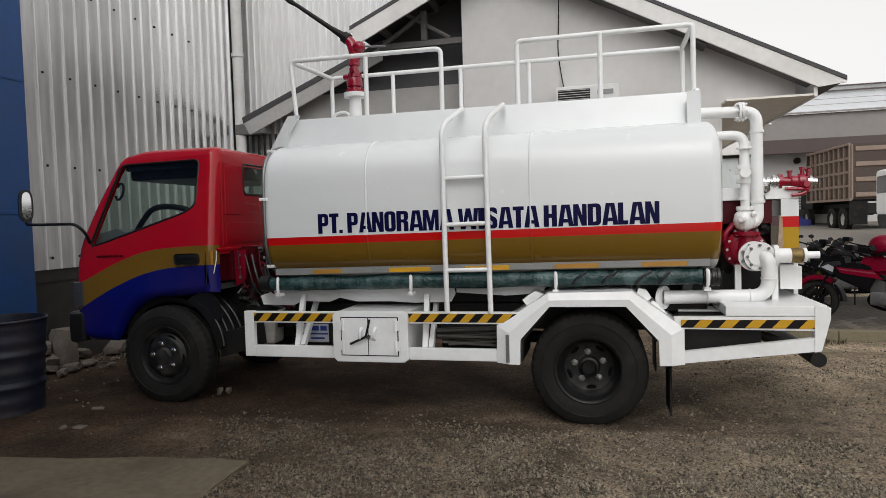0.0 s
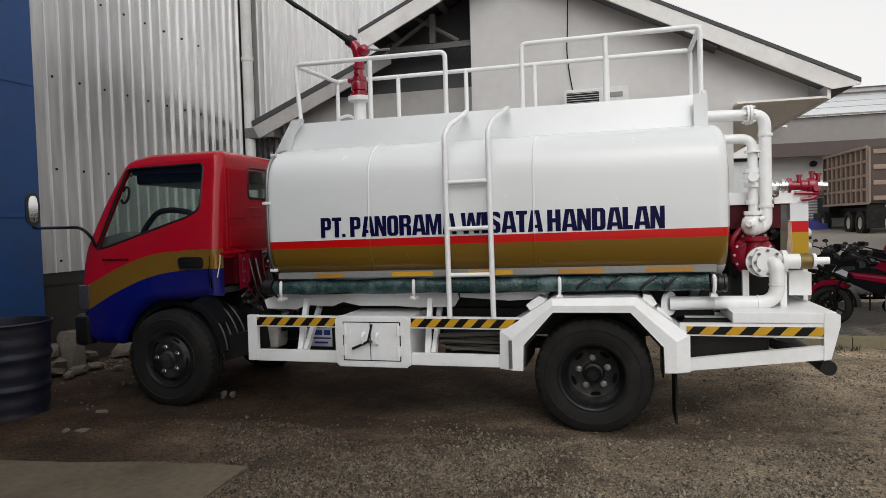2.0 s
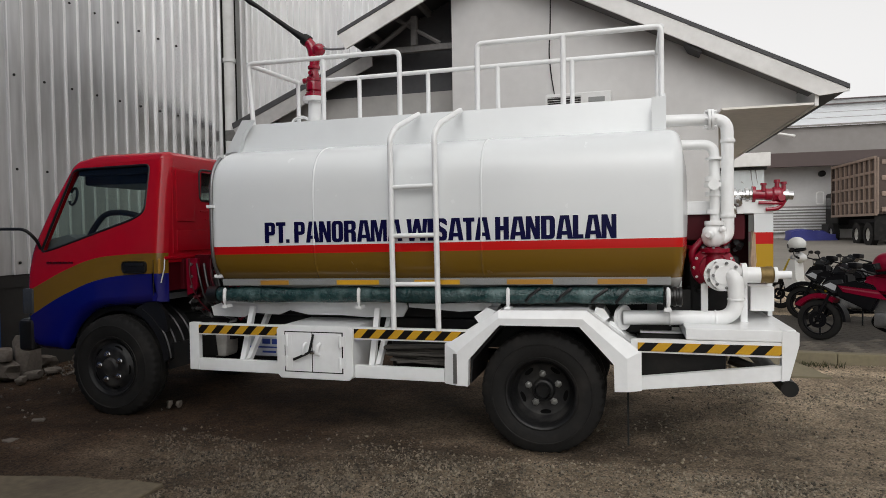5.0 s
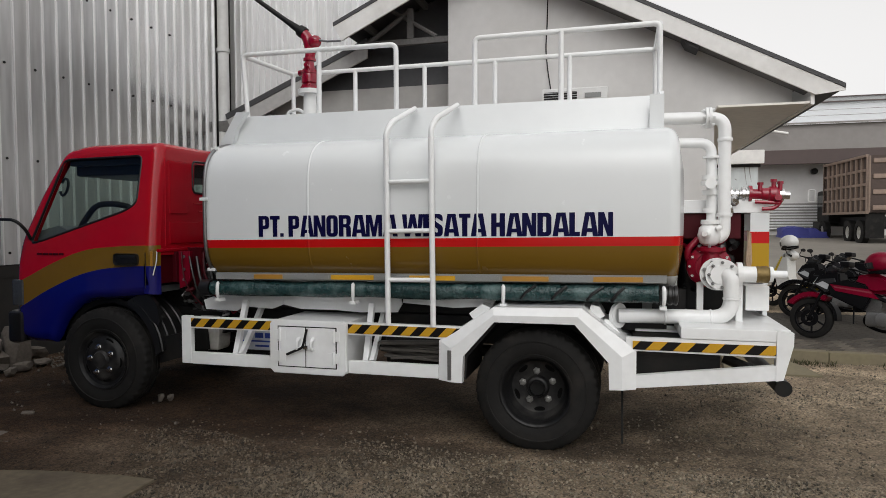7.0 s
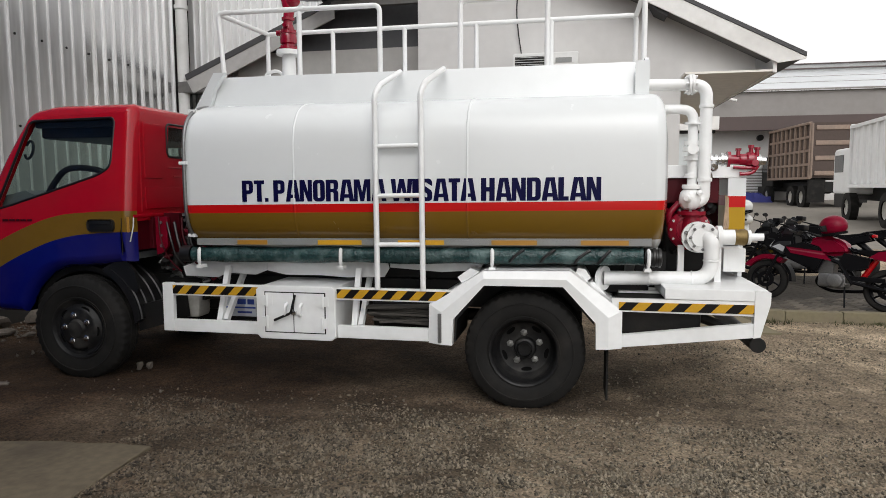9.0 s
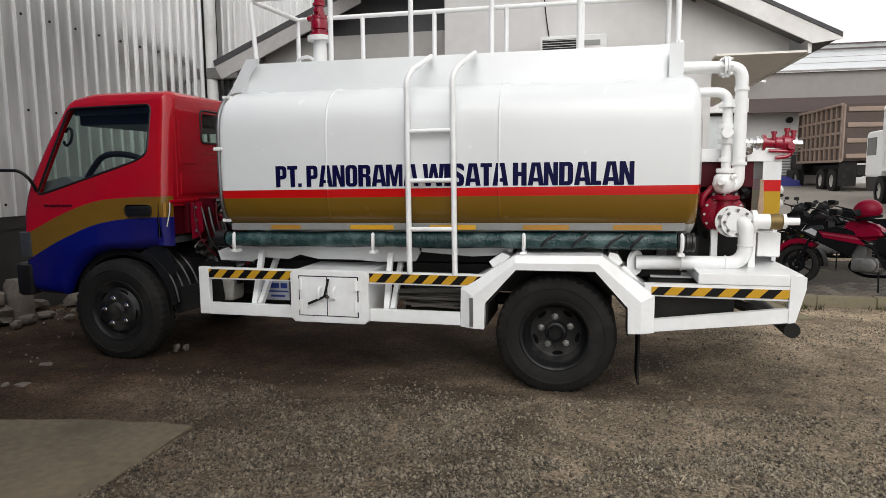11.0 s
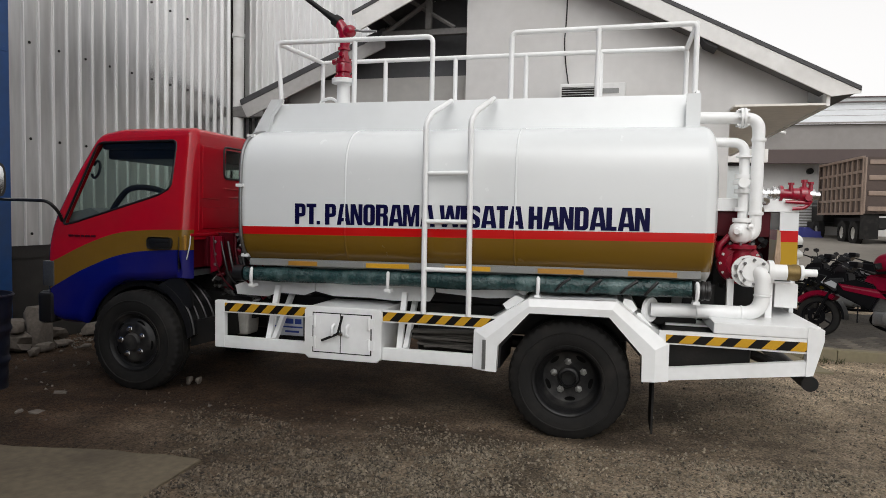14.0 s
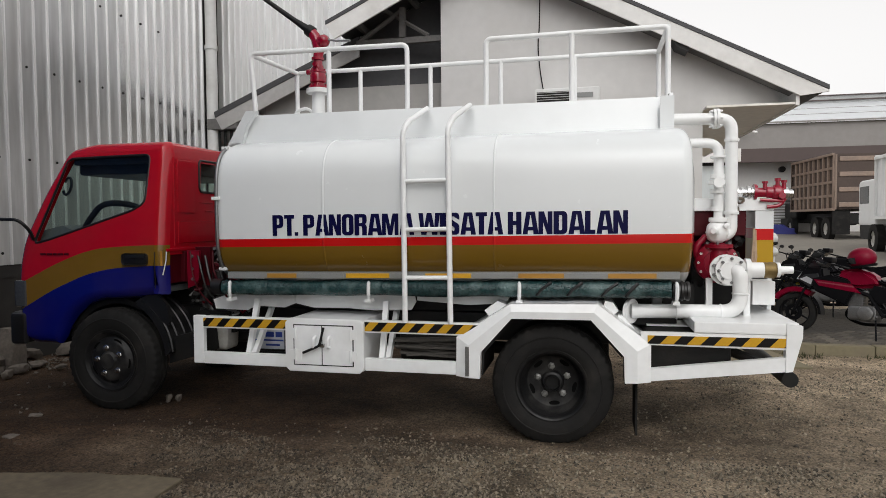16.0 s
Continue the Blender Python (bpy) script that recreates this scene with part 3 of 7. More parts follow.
for row in range(5):
    for k in range(9):
        s = part("screw", screw_me, None, warehouse)
        s.location = (WX + 0.001, 0.779 + 0.362 * k, 1.15 + 0.965 * row)

# unseen plain walls added around the camera, to block light and darken reflections
single("wall_south", box(B(), WX - 0.25, -1.3, -6.65, -6.4, -0.4, 7.0), plinth_grey, "unseen plain cement wall added to block light", "wall", kind="structure")
single("wall_east", box(B(), 15.0, 15.3, -9.0, 8.0, -0.4, 2.4), plinth_grey, "unseen plain cement wall added to block light", "wall", kind="structure")
single("wall_west", box(B(), WX - 0.25, WX - 0.02, -8.4, -8.0, -0.4, 9.0), plinth_grey, "unseen plain cement wall added to block light", "wall", kind="structure")

bm = B()
box(bm, WX + 0.02, WX + 0.10, -8.0, 0.825, -0.1, 7.5, 0.01)
for z in (0.35, 1.6, 2.9, 4.2):
    box(bm, WX + 0.10, WX + 0.108, -7.98, 0.80, z, z + 0.04, 0.003)
single("blue_steel_door", bm, blue_steel, "blue painted steel sliding door against the warehouse wall", "door", kind="structure")
# ---- the house with the gable ----
house = thing("house", "white plastered house with a shallow gable roof", "building", (0, 5, -0.1), kind="structure")
FY, WY = 4.15, 4.5
AP, LE, RE = (-1.179, 5.118), (-3.27, 4.172), (2.942, 2.988)


def roof_z(x):
    a, b = (LE, AP) if x < AP[0] else (AP, RE)
    return a[1] + (b[1] - a[1]) * (x - a[0]) / (b[0] - a[0])


part("gable_wall", prism(B(), [(-1.74, 2.82), (-1.74, roof_z(-1.74) - 0.12), (AP[0], AP[1] - 0.12), (2.48, roof_z(2.48) - 0.14), (2.48, 2.82)], WY, WY + 0.15), house_white, house)
part("lower_wall", box(B(), -1.74, 1.62, WY, WY + 0.15, -0.4, 2.82), house_white, house)
part("side_wall", box(B(), -1.74, -1.60, WY + 0.15, 10.6, -0.4, 2.79), house_white, house)
part("side_wall", box(B(), 1.48, 1.62, WY + 0.15, 10.6, -0.4, 2.79), house_white, house)
part("soffit", box(B(), 1.621, 2.598, FY + 0.06, 10.6, 2.79, 2.815), soffit_tan, house, "tan soffit boards")
for name, a, b in (("left_roof", LE, AP), ("right_roof", AP, RE)):
    part(name, prism(B(), [a, b, (b[0], b[1] - 0.05), (a[0], a[1] - 0.05)], FY, 10.7), roof_dark, house, "dark roof sheet")
for name, a, b in (("left_fascia", LE, AP), ("right_fascia", AP, RE)):
    foot = [(b[0], b[1] - 0.262)] if a is LE else [(b[0], b[1] - 0.075), (2.64, roof_z(2.64) - 0.265)]
    part(name, prism(B(), [(a[0], a[1] - 0.054), (b[0], b[1] - 0.054)] + foot + [(a[0] + (0.12 if a is LE else 0), a[1] - 0.25)], FY + 0.01, FY + 0.04), fascia_white, house, "white fascia board")
part("side_fascia", box(B(), 2.60, 2.64, FY + 0.05, 10.6, 2.775, 3.07), fascia_white, house, "white fascia board")
bm = B()
for x in (-2.95, -2.2):
    z = roof_z(x) - 0.06
    box(bm, x - 0.03, x + 0.03, FY + 0.05, WY + (1.5 if x < -1.74 else 0), z - 0.09, z)
part("rafters", bm, truss_grey, house, "weathered roof timbers")
part("rafter_end", prism(B(), [(1.22, roof_z(1.22) - 0.235), (1.42, roof_z(1.42) - 0.235), (1.40, roof_z(1.40) - 0.30), (1.27, roof_z(1.27) - 0.30)], FY + 0.06, WY - 0.004), roof_dark, house, "dark rafter end under the verge")
part("verge_soffit", prism(B(), [(-1.74, roof_z(-1.74) - 0.205), (AP[0], AP[1] - 0.205), (2.62, roof_z(2.62) - 0.205), (2.62, roof_z(2.62) - 0.23), (AP[0], AP[1] - 0.23), (-1.74, roof_z(-1.74) - 0.23)], FY + 0.045, WY - 0.004), truss_grey, house, "grey boards under the verge")
# open truss left of the white wall
bm = B()
box(bm, -3.0, -1.76, WY + 0.12, WY + 0.2, 3.93, 4.01)
box(bm, -2.36, -2.28, WY + 0.10, WY + 0.18, 4.01, 4.42)
tube(bm, [(-2.6, WY + 0.15, 4.42), (-1.95, WY + 0.15, 4.02)], 0.03, 6)
tube(bm, [(-2.95, WY + 0.15, 4.0), (-2.35, WY + 0.15, 4.38)], 0.035, 6)
part("truss", bm, truss_grey, house, "weathered roof truss")
# lower roof at the left, its fascia and the grey wall beneath
L0, L1 = (-5.28, 3.08), (-2.98, 4.05)
part("lower_roof", prism(B(), [(L0[0] - 0.02, L0[1] + 0.03), (L1[0], L1[1] + 0.03), (L1[0], L1[1] - 0.05), (L0[0], L0[1] - 0.05)], WY + 0.16, CORNER + 0.33), roof_dark, house, "dark roof sheet")
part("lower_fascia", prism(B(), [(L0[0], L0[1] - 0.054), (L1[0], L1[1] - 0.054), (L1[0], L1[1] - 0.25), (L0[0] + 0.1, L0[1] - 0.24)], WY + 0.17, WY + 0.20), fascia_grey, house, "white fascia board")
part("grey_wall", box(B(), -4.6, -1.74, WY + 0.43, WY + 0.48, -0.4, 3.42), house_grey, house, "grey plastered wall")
# dark sheet put in for the shade inside the open roof
part("roof_void", prism(B(), [(-4.7, 3.2), (-1.74, 3.2), (-1.74, 4.78), (-3.0, 4.19), (-3.22, 3.9), (-3.6, 3.70)], WY + 0.49, WY + 0.51), roof_dark, house, "dark sheet for the shade in the roof void")
part("gutter_end", box(B(), -5.44, -4.92, WY + 0.18, WY + 0.42, 2.85, 3.02, 0.02), truss_grey, house, "grey rain gutter")
bm = B()
for k in range(6):
    tube(bm, [(-5.3 + 0.1 * k, WY + 0.3, 2.2), (-5.3 + 0.1 * k, WY + 0.3, 2.85)], 0.022, 6)
part("vent_slats", bm, chassis_black, house, "dark vent slats")
# a board over a stained partition, between the house and the far hall
part("name_board", box(B(), 2.3, 3.64, 12.0, 12.14, 2.765, 3.07, 0.01), fascia_white, house, "plain white board over a partition")
part("partition", box(B(), 2.3, 3.54, 12.2, 12.3, -0.3, 2.73), partition_pale, house, "pale stained partition under the board")
# black strip put in for the shade line between board and partition
part("partition_head", box(B(), 2.3, 3.59, 12.16, 12.32, 2.70, 2.78), chassis_black, house, "dark strip for the shade line under the board")
for x, z0, z1 in ((2.62, 2.36, 2.70), (2.70, 2.28, 2.40), (3.06, 2.40, 2.44), (3.26, 2.30, 2.70), (3.36, 2.36, 2.70)):
    part("stain_streak", tube(B(), [(x, 12.196, z1), (x + 0.02, 12.196, (z0 + z1) / 2), (x + 0.05, 12.196, z0)], [0.010, 0.008, 0.003], 6), band_grey, house, "dark run-off streak")
# air conditioner on the gable
aircon = thing("air_conditioner", "pale grey outdoor air conditioner on the gable wall", "air conditioner", (-0.05, 4.3, 2.9))
part("casing", box(B(), -0.45, 0.36, 4.27, 4.49, 2.78, 3.13, 0.015), pvc_white, aircon)
part("fan_grille", box(B(), -0.43, 0.0, 4.262, 4.270, 2.82, 3.09), chassis_black, aircon, "dark fan grille")
bm = B()
box(bm, -0.45, 0.0, 4.255, 4.268, 3.085, 3.10), box(bm, -0.45, 0.0, 4.255, 4.268, 2.80, 2.815)
for k in range(9):
    box(bm, -0.44, 0.01, 4.254, 4.259, 2.832 + 0.030 * k, 2.837 + 0.030 * k)
for x in (-0.44, 0.0):
    box(bm, x - 0.012, x + 0.012, 4.246, 4.261, 2.80, 3.11)
part("grille_bar", bm, pvc_white, aircon)
part("label_plate", box(B(), 0.08, 0.28, 4.262, 4.269, 3.0, 3.06), silver_tape, aircon)
single("power_cable", tube(B(), rounded([(-0.40, 4.49, 4.75), (-0.41, 4.48, 4.0), (-0.43, 4.48, 3.7), (-0.40, 4.47, 3.4), (-0.35, 4.45, 3.1)], 0.1), 0.008, 6), chassis_black, "thin black power cable hanging on the gable wall", "cable")

# ---- far side of the yard ----
hall = thing("far_hall", "long white hall with a brown fascia band and pale roof", "building", (20, 34, 0), kind="structure")
part("wall", box(B(), 2, 60, 34, 34.3, -0.6, 4.7), house_white, hall)
part("fascia_band", box(B(), 2, 60, 32.6, 32.9, 4.38, 5.10, 0.02), band_brown, hall, "dark brown fascia band")
part("upper_band", box(B(), 2, 60, 32.62, 33.1, 5.10, 6.36), band_grey, hall, "grey roof edge band")
for k in range(3):
    y0, z0 = 32.45 + 2.9 * k, 6.37 + 0.74 * k
    part("roof_sheet", prism(B(), [(y0, z0), (y0, z0 + 0.10), (y0 + 2.95, z0 + 0.80), (y0 + 2.95, z0 + 0.70)], 2, 60, "x"), roof_pale, hall, "pale metal roof sheet")
    part("sheet_lap", box(B(), 2, 60, y0 - 0.03, y0 - 0.004, z0 - 0.02, z0 + 0.07), band_grey, hall, "grey lapped sheet edge")
part("clerestory", box(B(), 2, 60, 41.2, 41.4, 8.5, 9.15), window_pale, hall, "pale glazed strip along the ridge")
for z in (8.56, 8.80, 9.10):
    part("clerestory_rail", box(B(), 2, 60, 41.1, 41.19, z, z + 0.06), band_brown, hall)
part("eave_tube_lamp", tube(B(), [(7.85, 32.3, 6.06), (8.58, 32.0, 5.86)], 0.07, 10), fascia_white, hall, "white tube lamp on the eave")
lv = part("louvre_window", box(B(), 7.9, 10.75, 33.86, 33.99, 1.0, 2.42), band_grey, hall, "grey louvre window")
for k in range(9):
    part("slat", box(B(), 7.95, 10.7, 33.78, 33.85, 1.06 + 0.148 * k, 1.14 + 0.148 * k), pvc_white, lv)
part("wall_lamp", turned(B(), [(0, 0.16), (-0.25, 0.16), (-0.32, 0.0)], (10.25, 33.99, 4.08), "y", 12), chassis_black, hall, "dark round wall lamp")
bm = prism(B(), [(8.1, 0.55), (8.2, 1.12), (8.7, 1.20), (9.2, 1.05), (9.6, 1.12), (10.1, 0.95), (10.3, 0.55)], 31.2, 32.4)
bmesh.ops.subdivide_edges(bm, edges=bm.edges[:], cuts=4, use_grid_fill=True)
bmesh.ops.triangulate(bm, faces=bm.faces)
for v in bm.verts:
    if v.co.z > 0.6:
        v.co += 0.12 * noise.noise_vector(v.co * 2.3) + 0.05 * noise.noise_vector(v.co * 6.0)
single("tarpaulin", bm, tar_blue, "blue tarpaulin heap in front of the hall", "tarpaulin")

# ---- the tanker truck ----
YC = 0.9
truck = thing("tanker_truck", "red, gold and blue truck with a white water tank", "truck", (-1.5, YC, 0))
TX0, TX1, TZ, TH, TW, TN = -2.44, 0.875, 1.525, 0.545, 0.862, 4.3


def tank_y(z, inset=0.0):
    """The near side of the tank's rounded section at height z."""
    u = min(1.0, abs(z - TZ) / (TH - inset))
    return YC - (TW - inset) * (1 - u ** TN) ** (1 / TN)


def section(x, inset, sides=72):
    out = []
    for k in range(sides):
        t = 2 * math.pi * k / sides
        c, s = math.cos(t), math.sin(t)
        out.append((x, YC - math.copysign(abs(c) ** (2 / TN), c) * (TW - inset), TZ + math.copysign(abs(s) ** (2 / TN), s) * (TH - inset)))
    return out


bm = B()
R_ = 0.07
prof = [(TX0 + R_ * (1 - math.cos(math.pi / 2 * k / 6)), R_ * (1 - math.sin(math.pi / 2 * k / 6))) for k in range(7)]
stations = [(TX0 - 0.05, 0.40), (TX0 - 0.03, 0.2)] + prof + [(-1.6, 0), (-0.4, 0)] + [(TX1 - (x - TX0), i) for x, i in prof[::-1]] + [(TX1 + 0.03, 0.2), (TX1 + 0.05, 0.40)]
rings = [[bm.verts.new(p) for p in section(x, i)] for x, i in stations]
for a, b in zip(rings, rings[1:]):
    for k in range(72):
        bm.faces.new((a[k], a[(k + 1) % 72], b[(k + 1) % 72], b[k]))
bm.faces.new(rings[0]), bm.faces.new(rings[-1][::-1])
bmesh.ops.recalc_face_normals(bm, faces=bm.faces)
tank = part("tank", bm, tank_paint, truck, "white tank shell with red and gold bands")
for x in (-1.585, -0.375):
    bm = B()
    tube(bm, [Vector(p) for p in section(x, 0.003)] + [Vector(section(x, 0.003)[0])], 0.009, 8, caps=False)
    part("weld_seam", bm, tank_paint, tank)
# coaming along the top, with its end plates
bm = B()
CO = [(0.40, 1.98), (0.475, 2.285), (1.325, 2.285), (1.40, 1.98)]
lo = [bm.verts.new((-2.52 if z < 2.1 else -2.33, y, z)) for y, z in CO]
hi = [bm.verts.new((0.78, y, z)) for y, z in CO]
bm.faces.new(lo), bm.faces.new(hi[::-1])
for k in range(4):
    bm.faces.new((lo[k], hi[k], hi[(k + 1) % 4], lo[(k + 1) % 4]))
bmesh.ops.recalc_face_normals(bm, faces=bm.faces)
bmesh.ops.bevel(bm, geom=list(bm.edges), offset=0.012, segments=2, affect="EDGES")
part("coaming", bm, paint_white, tank, "white walkway coaming")
part("end_plate", box(prism(B(), [(0.36, 2.02), (0.43, 2.30), (1.37, 2.30), (1.44, 2.02)], 0.765, 0.79, "x"), 0.70, 0.79, 0.36, 0.372, 2.03, 2.27), paint_white, tank)
part("end_plate", prism(B(), [(-2.55, 2.00), (-2.36, 2.305), (-2.27, 2.305), (-2.36, 2.18), (-2.40, 2.02)], 0.385, 0.43), paint_white, tank)
# lettering on the shell: heavy narrow capitals, cut as outlines with their counters
WORDS = "PT. PANORAMA WISATA HANDALAN"
ADVANCE = {"A": 0.76, "D": 0.70, "H": 0.71, "I": 0.38, "L": 0.53, "M": 0.91, "N": 0.71, "O": 0.68, "P": 0.67, "R": 0.71, "S": 0.66, "T": 0.58, "W": 1.09, ".": 0.25, " ": 0.23}


def soft_box(x0, x1, z0, z1, left, right, steps=4):
    """A box with quarter-round corners, of one radius on each side."""
    out = []
    for cx, cz, r, t in ((x1 - right, z1 - right, right, 0), (x0 + left, z1 - left, left, 1), (x0 + left, z0 + left, left, 2), (x1 - right, z0 + right, right, 3)):
        k = steps if r > 0 else 0
        out += [(cx + r * math.cos(math.pi / 2 * (t + i / max(1, k))), cz + r * math.sin(math.pi / 2 * (t + i / max(1, k)))) for i in range(k + 1)]
    return out


def capital(c, w):
    """The outline of a capital of unit height and width w, and its counter."""
    m, s = w / 2, 0.255
    bowl = [(w - 0.20, 1), (w - 0.08, 0.97), (w - 0.015, 0.90), (w, 0.80)]
    shapes = {
        "I": lambda: ([(0, 0), (w, 0), (w, 1), (0, 1)], None),
        ".": lambda: ([(0, 0), (w, 0), (w, 0.17), (0, 0.17)], None),
        "L": lambda: ([(0, 0), (w, 0), (w, 0.18), (s, 0.18), (s, 1), (0, 1)], None),
        "T": lambda: ([(m - 0.13, 0), (m + 0.13, 0), (m + 0.13, 0.82), (w, 0.82), (w, 1), (0, 1), (0, 0.82), (m - 0.13, 0.82)], None),
        "H": lambda: ([(0, 0), (s, 0), (s, 0.41), (w - s, 0.41), (w - s, 0), (w, 0), (w, 1), (w - s, 1), (w - s, 0.60), (s, 0.60), (s, 1), (0, 1)], None),
        "N": lambda: ([(0, 0), (0.22, 0), (0.22, 0.52), (w - 0.25, 0), (w, 0), (w, 1), (w - 0.22, 1), (w - 0.22, 0.46), (0.26, 1), (0, 1)], None),
        "M": lambda: ([(0, 0), (0.2, 0), (0.2, 0.64), (m - 0.1, 0), (m + 0.1, 0), (w - 0.2, 0.64), (w - 0.2, 0), (w, 0), (w, 1), (w - 0.3, 1), (m, 0.42), (0.3, 1), (0, 1)], None),
        "W": lambda: ([(0.14, 0), (0.40, 0), (m, 0.60), (w - 0.40, 0), (w - 0.14, 0), (w, 1), (w - 0.24, 1), (w - 0.29, 0.36), (m + 0.12, 1), (m - 0.12, 1), (0.29, 0.36), (0.24, 1), (0, 1)], None),
        "A": lambda: ([(0, 0), (0.245, 0), (0.265, 0.17), (w - 0.265, 0.17), (w - 0.245, 0), (w, 0), (w - 0.18, 1), (0.18, 1)], [(0.285, 0.33), (w - 0.285, 0.33), (m + 0.012, 0.84), (m - 0.012, 0.84)]),
        "O": lambda: (soft_box(0, w, 0, 1, 0.2, 0.2), soft_box(0.245, w - 0.245, 0.16, 0.84, 0.05, 0.05)),
        "D": lambda: (soft_box(0, w, 0, 1, 0, 0.2), soft_box(s, w - 0.245, 0.17, 0.83, 0, 0.05)),
        "P": lambda: ([(0, 0), (s, 0), (s, 0.37), (w - 0.2, 0.37), (w - 0.08, 0.40), (w - 0.015, 0.47), (w, 0.57)] + bowl[::-1] + [(0, 1)], soft_box(s, w - 0.23, 0.54, 0.83, 0, 0.04)),
        "R": lambda: ([(0, 0), (s, 0), (s, 0.43), (w - 0.30, 0.43), (w - s, 0.38), (w - s, 0), (w, 0), (w, 0.40), (w - 0.04, 0.48), (w - 0.10, 0.52), (w - 0.03, 0.57), (w, 0.66)] + bowl[::-1] + [(0, 1)], soft_box(s, w - 0.24, 0.58, 0.83, 0, 0.04)),
    }
    if c == "S":
        half = [(0, 0.34), (0, 0.15), (0.05, 0.05), (0.16, 0), (w - 0.16, 0), (w - 0.04, 0.05), (w, 0.16), (w, 0.38), (w - 0.06, 0.49), (0.27, 0.66), (0.25, 0.71), (0.25, 0.80), (0.29, 0.84)]
        return half + [(w - x, 1 - z) for x, z in half], None
    return shapes[c]()


def letter_mesh(c, w):
    """A filled capital, sliced level so that it can follow the shell's curve."""
    b = B()
    edges = []
    for loop in capital(c, w):
        if loop:
            vs = [b.verts.new((x, z, 0)) for x, z in loop]
            edges += [b.edges.new((vs[i - 1], vs[i])) for i in range(len(vs))]
    bmesh.ops.triangle_fill(b, use_beauty=True, use_dissolve=False, edges=edges, normal=(0, 0, 1))
    for k in range(1, 6):
        bmesh.ops.bisect_plane(b, geom=b.verts[:] + b.edges[:] + b.faces[:], plane_co=(0, k / 6, 0), plane_no=(0, 1, 0))
    b.verts.index_update()
    out = [v.co[:2] for v in b.verts], [[v.index for v in f.verts] for f in b.faces]
    b.free()
    return out


bm, at, UNIT = B(), -1.970, 0.1363
for c in WORDS:
    if c != " ":
        w = ADVANCE[c] - (-0.01 if c in "AW" else 0.015 if c == "T" else 0.05)
        vs, fs = letter_mesh(c, w)
        new_v = []
        for u, v in vs:
            x = at + UNIT * u
            z = 1.346 + 0.0042 * (x + 1.97) + 0.148 * v
            new_v.append(bm.verts.new((x, tank_y(z) - 0.0035, z)))
        for f in fs:
            bm.faces.new([new_v[i] for i in f])
    at += UNIT * ADVANCE[c]
bmesh.ops.recalc_face_normals(bm, faces=bm.faces)
part("lettering", bm, navy, tank, "navy blue painted lettering")
tilt_z = lambda x: 1.080 + 0.0105 * x
bm = prism(B(), [(-2.37, tilt_z(-2.37) - 0.024), (-2.37, tilt_z(-2.37) + 0.024), (0.80, tilt_z(0.80) + 0.024), (0.80, tilt_z(0.80) - 0.024)], 0.098, 0.135)
tape_rail = part("tape_rail", bm, silver_tape, tank)
for x0, x1, m in ((-2.05, -1.82, brown_tape), (-1.44, -1.12, amber_tape), (-0.86, -0.54, amber_tape), (-0.22, 0.08, brown_tape), (0.36, 0.66, brown_tape),
                  (-1.80, -1.46, silver_tape), (-1.10, -0.88, silver_tape), (-0.52, -0.24, silver_tape), (0.10, 0.34, silver_tape)):
    part("reflector", prism(B(), [(x0, tilt_z(x0) - 0.019), (x0, tilt_z(x0) + 0.013), (x1, tilt_z(x1) + 0.013), (x1, tilt_z(x1) - 0.019)], 0.094, 0.0975), m, tape_rail)
# conduit round the front edge of the shell
bm = B()
ring = [p for p in section(TX0 + 0.022, 0.006) if p[1] < YC - 0.25]
ring.sort(key=lambda p: p[2])
low = [p for p in ring if p[2] > 1.0]
tube(bm, [(TX0 + 0.09, 0.30, 0.93)] + low, 0.013, 10)
conduit = part("conduit", bm, steel, truck, "grey conduit round the tank front")
for z in (2.0, 1.62, 1.10):
    part("clip", box(B(), TX0 - 0.01, TX0 + 0.055, tank_y(z) - 0.012, tank_y(z) + 0.03, z - 0.012, z + 0.012, 0.004), frame_white, conduit)

# handrails on top
RT, RB, RN, RF = 2.785, 2.28, 0.55, 1.27


def bar(name, pts, r=0.019, rad=0.06, mat=None, parent=None, label=""):
    return part(name, tube(B(), rounded(pts, rad), r, 12), mat or frame_white, parent or truck, label)


bar("handrail", [(-2.36, RN, RB), (-2.40, RN, RT), (-1.105, RN, RT - 0.01), (-1.105, RN, RB)], rad=0.05)
bar("handrail", [(-0.503, RN, RB), (-0.503, RN, RT - 0.012), (0.772, RN + 0.03, RT), (0.772, RN + 0.02, RB)], rad=0.04)
bar("handrail", [(-2.34, RF, RB), (-2.34, RF, RT), (0.777, RF, RT), (0.777, RF, RB)], rad=0.04)
bar("cross_rail", [(-2.40, RN, RT - 0.005), (-2.34, RF, RT)])
bar("cross_rail", [(0.772, RN + 0.03, RT), (0.777, RF, RT)])
for x in (-1.737, 0.115):
    bar("rail_post", [(x, RN, RB), (x, RN + 0.005, RT - 0.01)])
for x in (-1.737, -1.10, -0.49, 0.12):
    bar("rail_post", [(x, RF, RB), (x, RF, RT)])
# ladder
ladder = part("ladder", tube(B(), rounded([(-0.98, 0.0, 0.755), (-0.985, -0.005, 2.045), (-0.965, 0.07, 2.125), (-0.922, 0.43, 2.268)], 0.04), 0.019, 12), frame_white, truck, "white tubular ladder")
part("ladder_rail", tube(B(), rounded([(-0.665, 0.0, 0.755), (-0.675, -0.005, 2.055), (-0.655, 0.07, 2.135), (-0.605, 0.43, 2.278)], 0.04), 0.019, 12), frame_white, ladder)
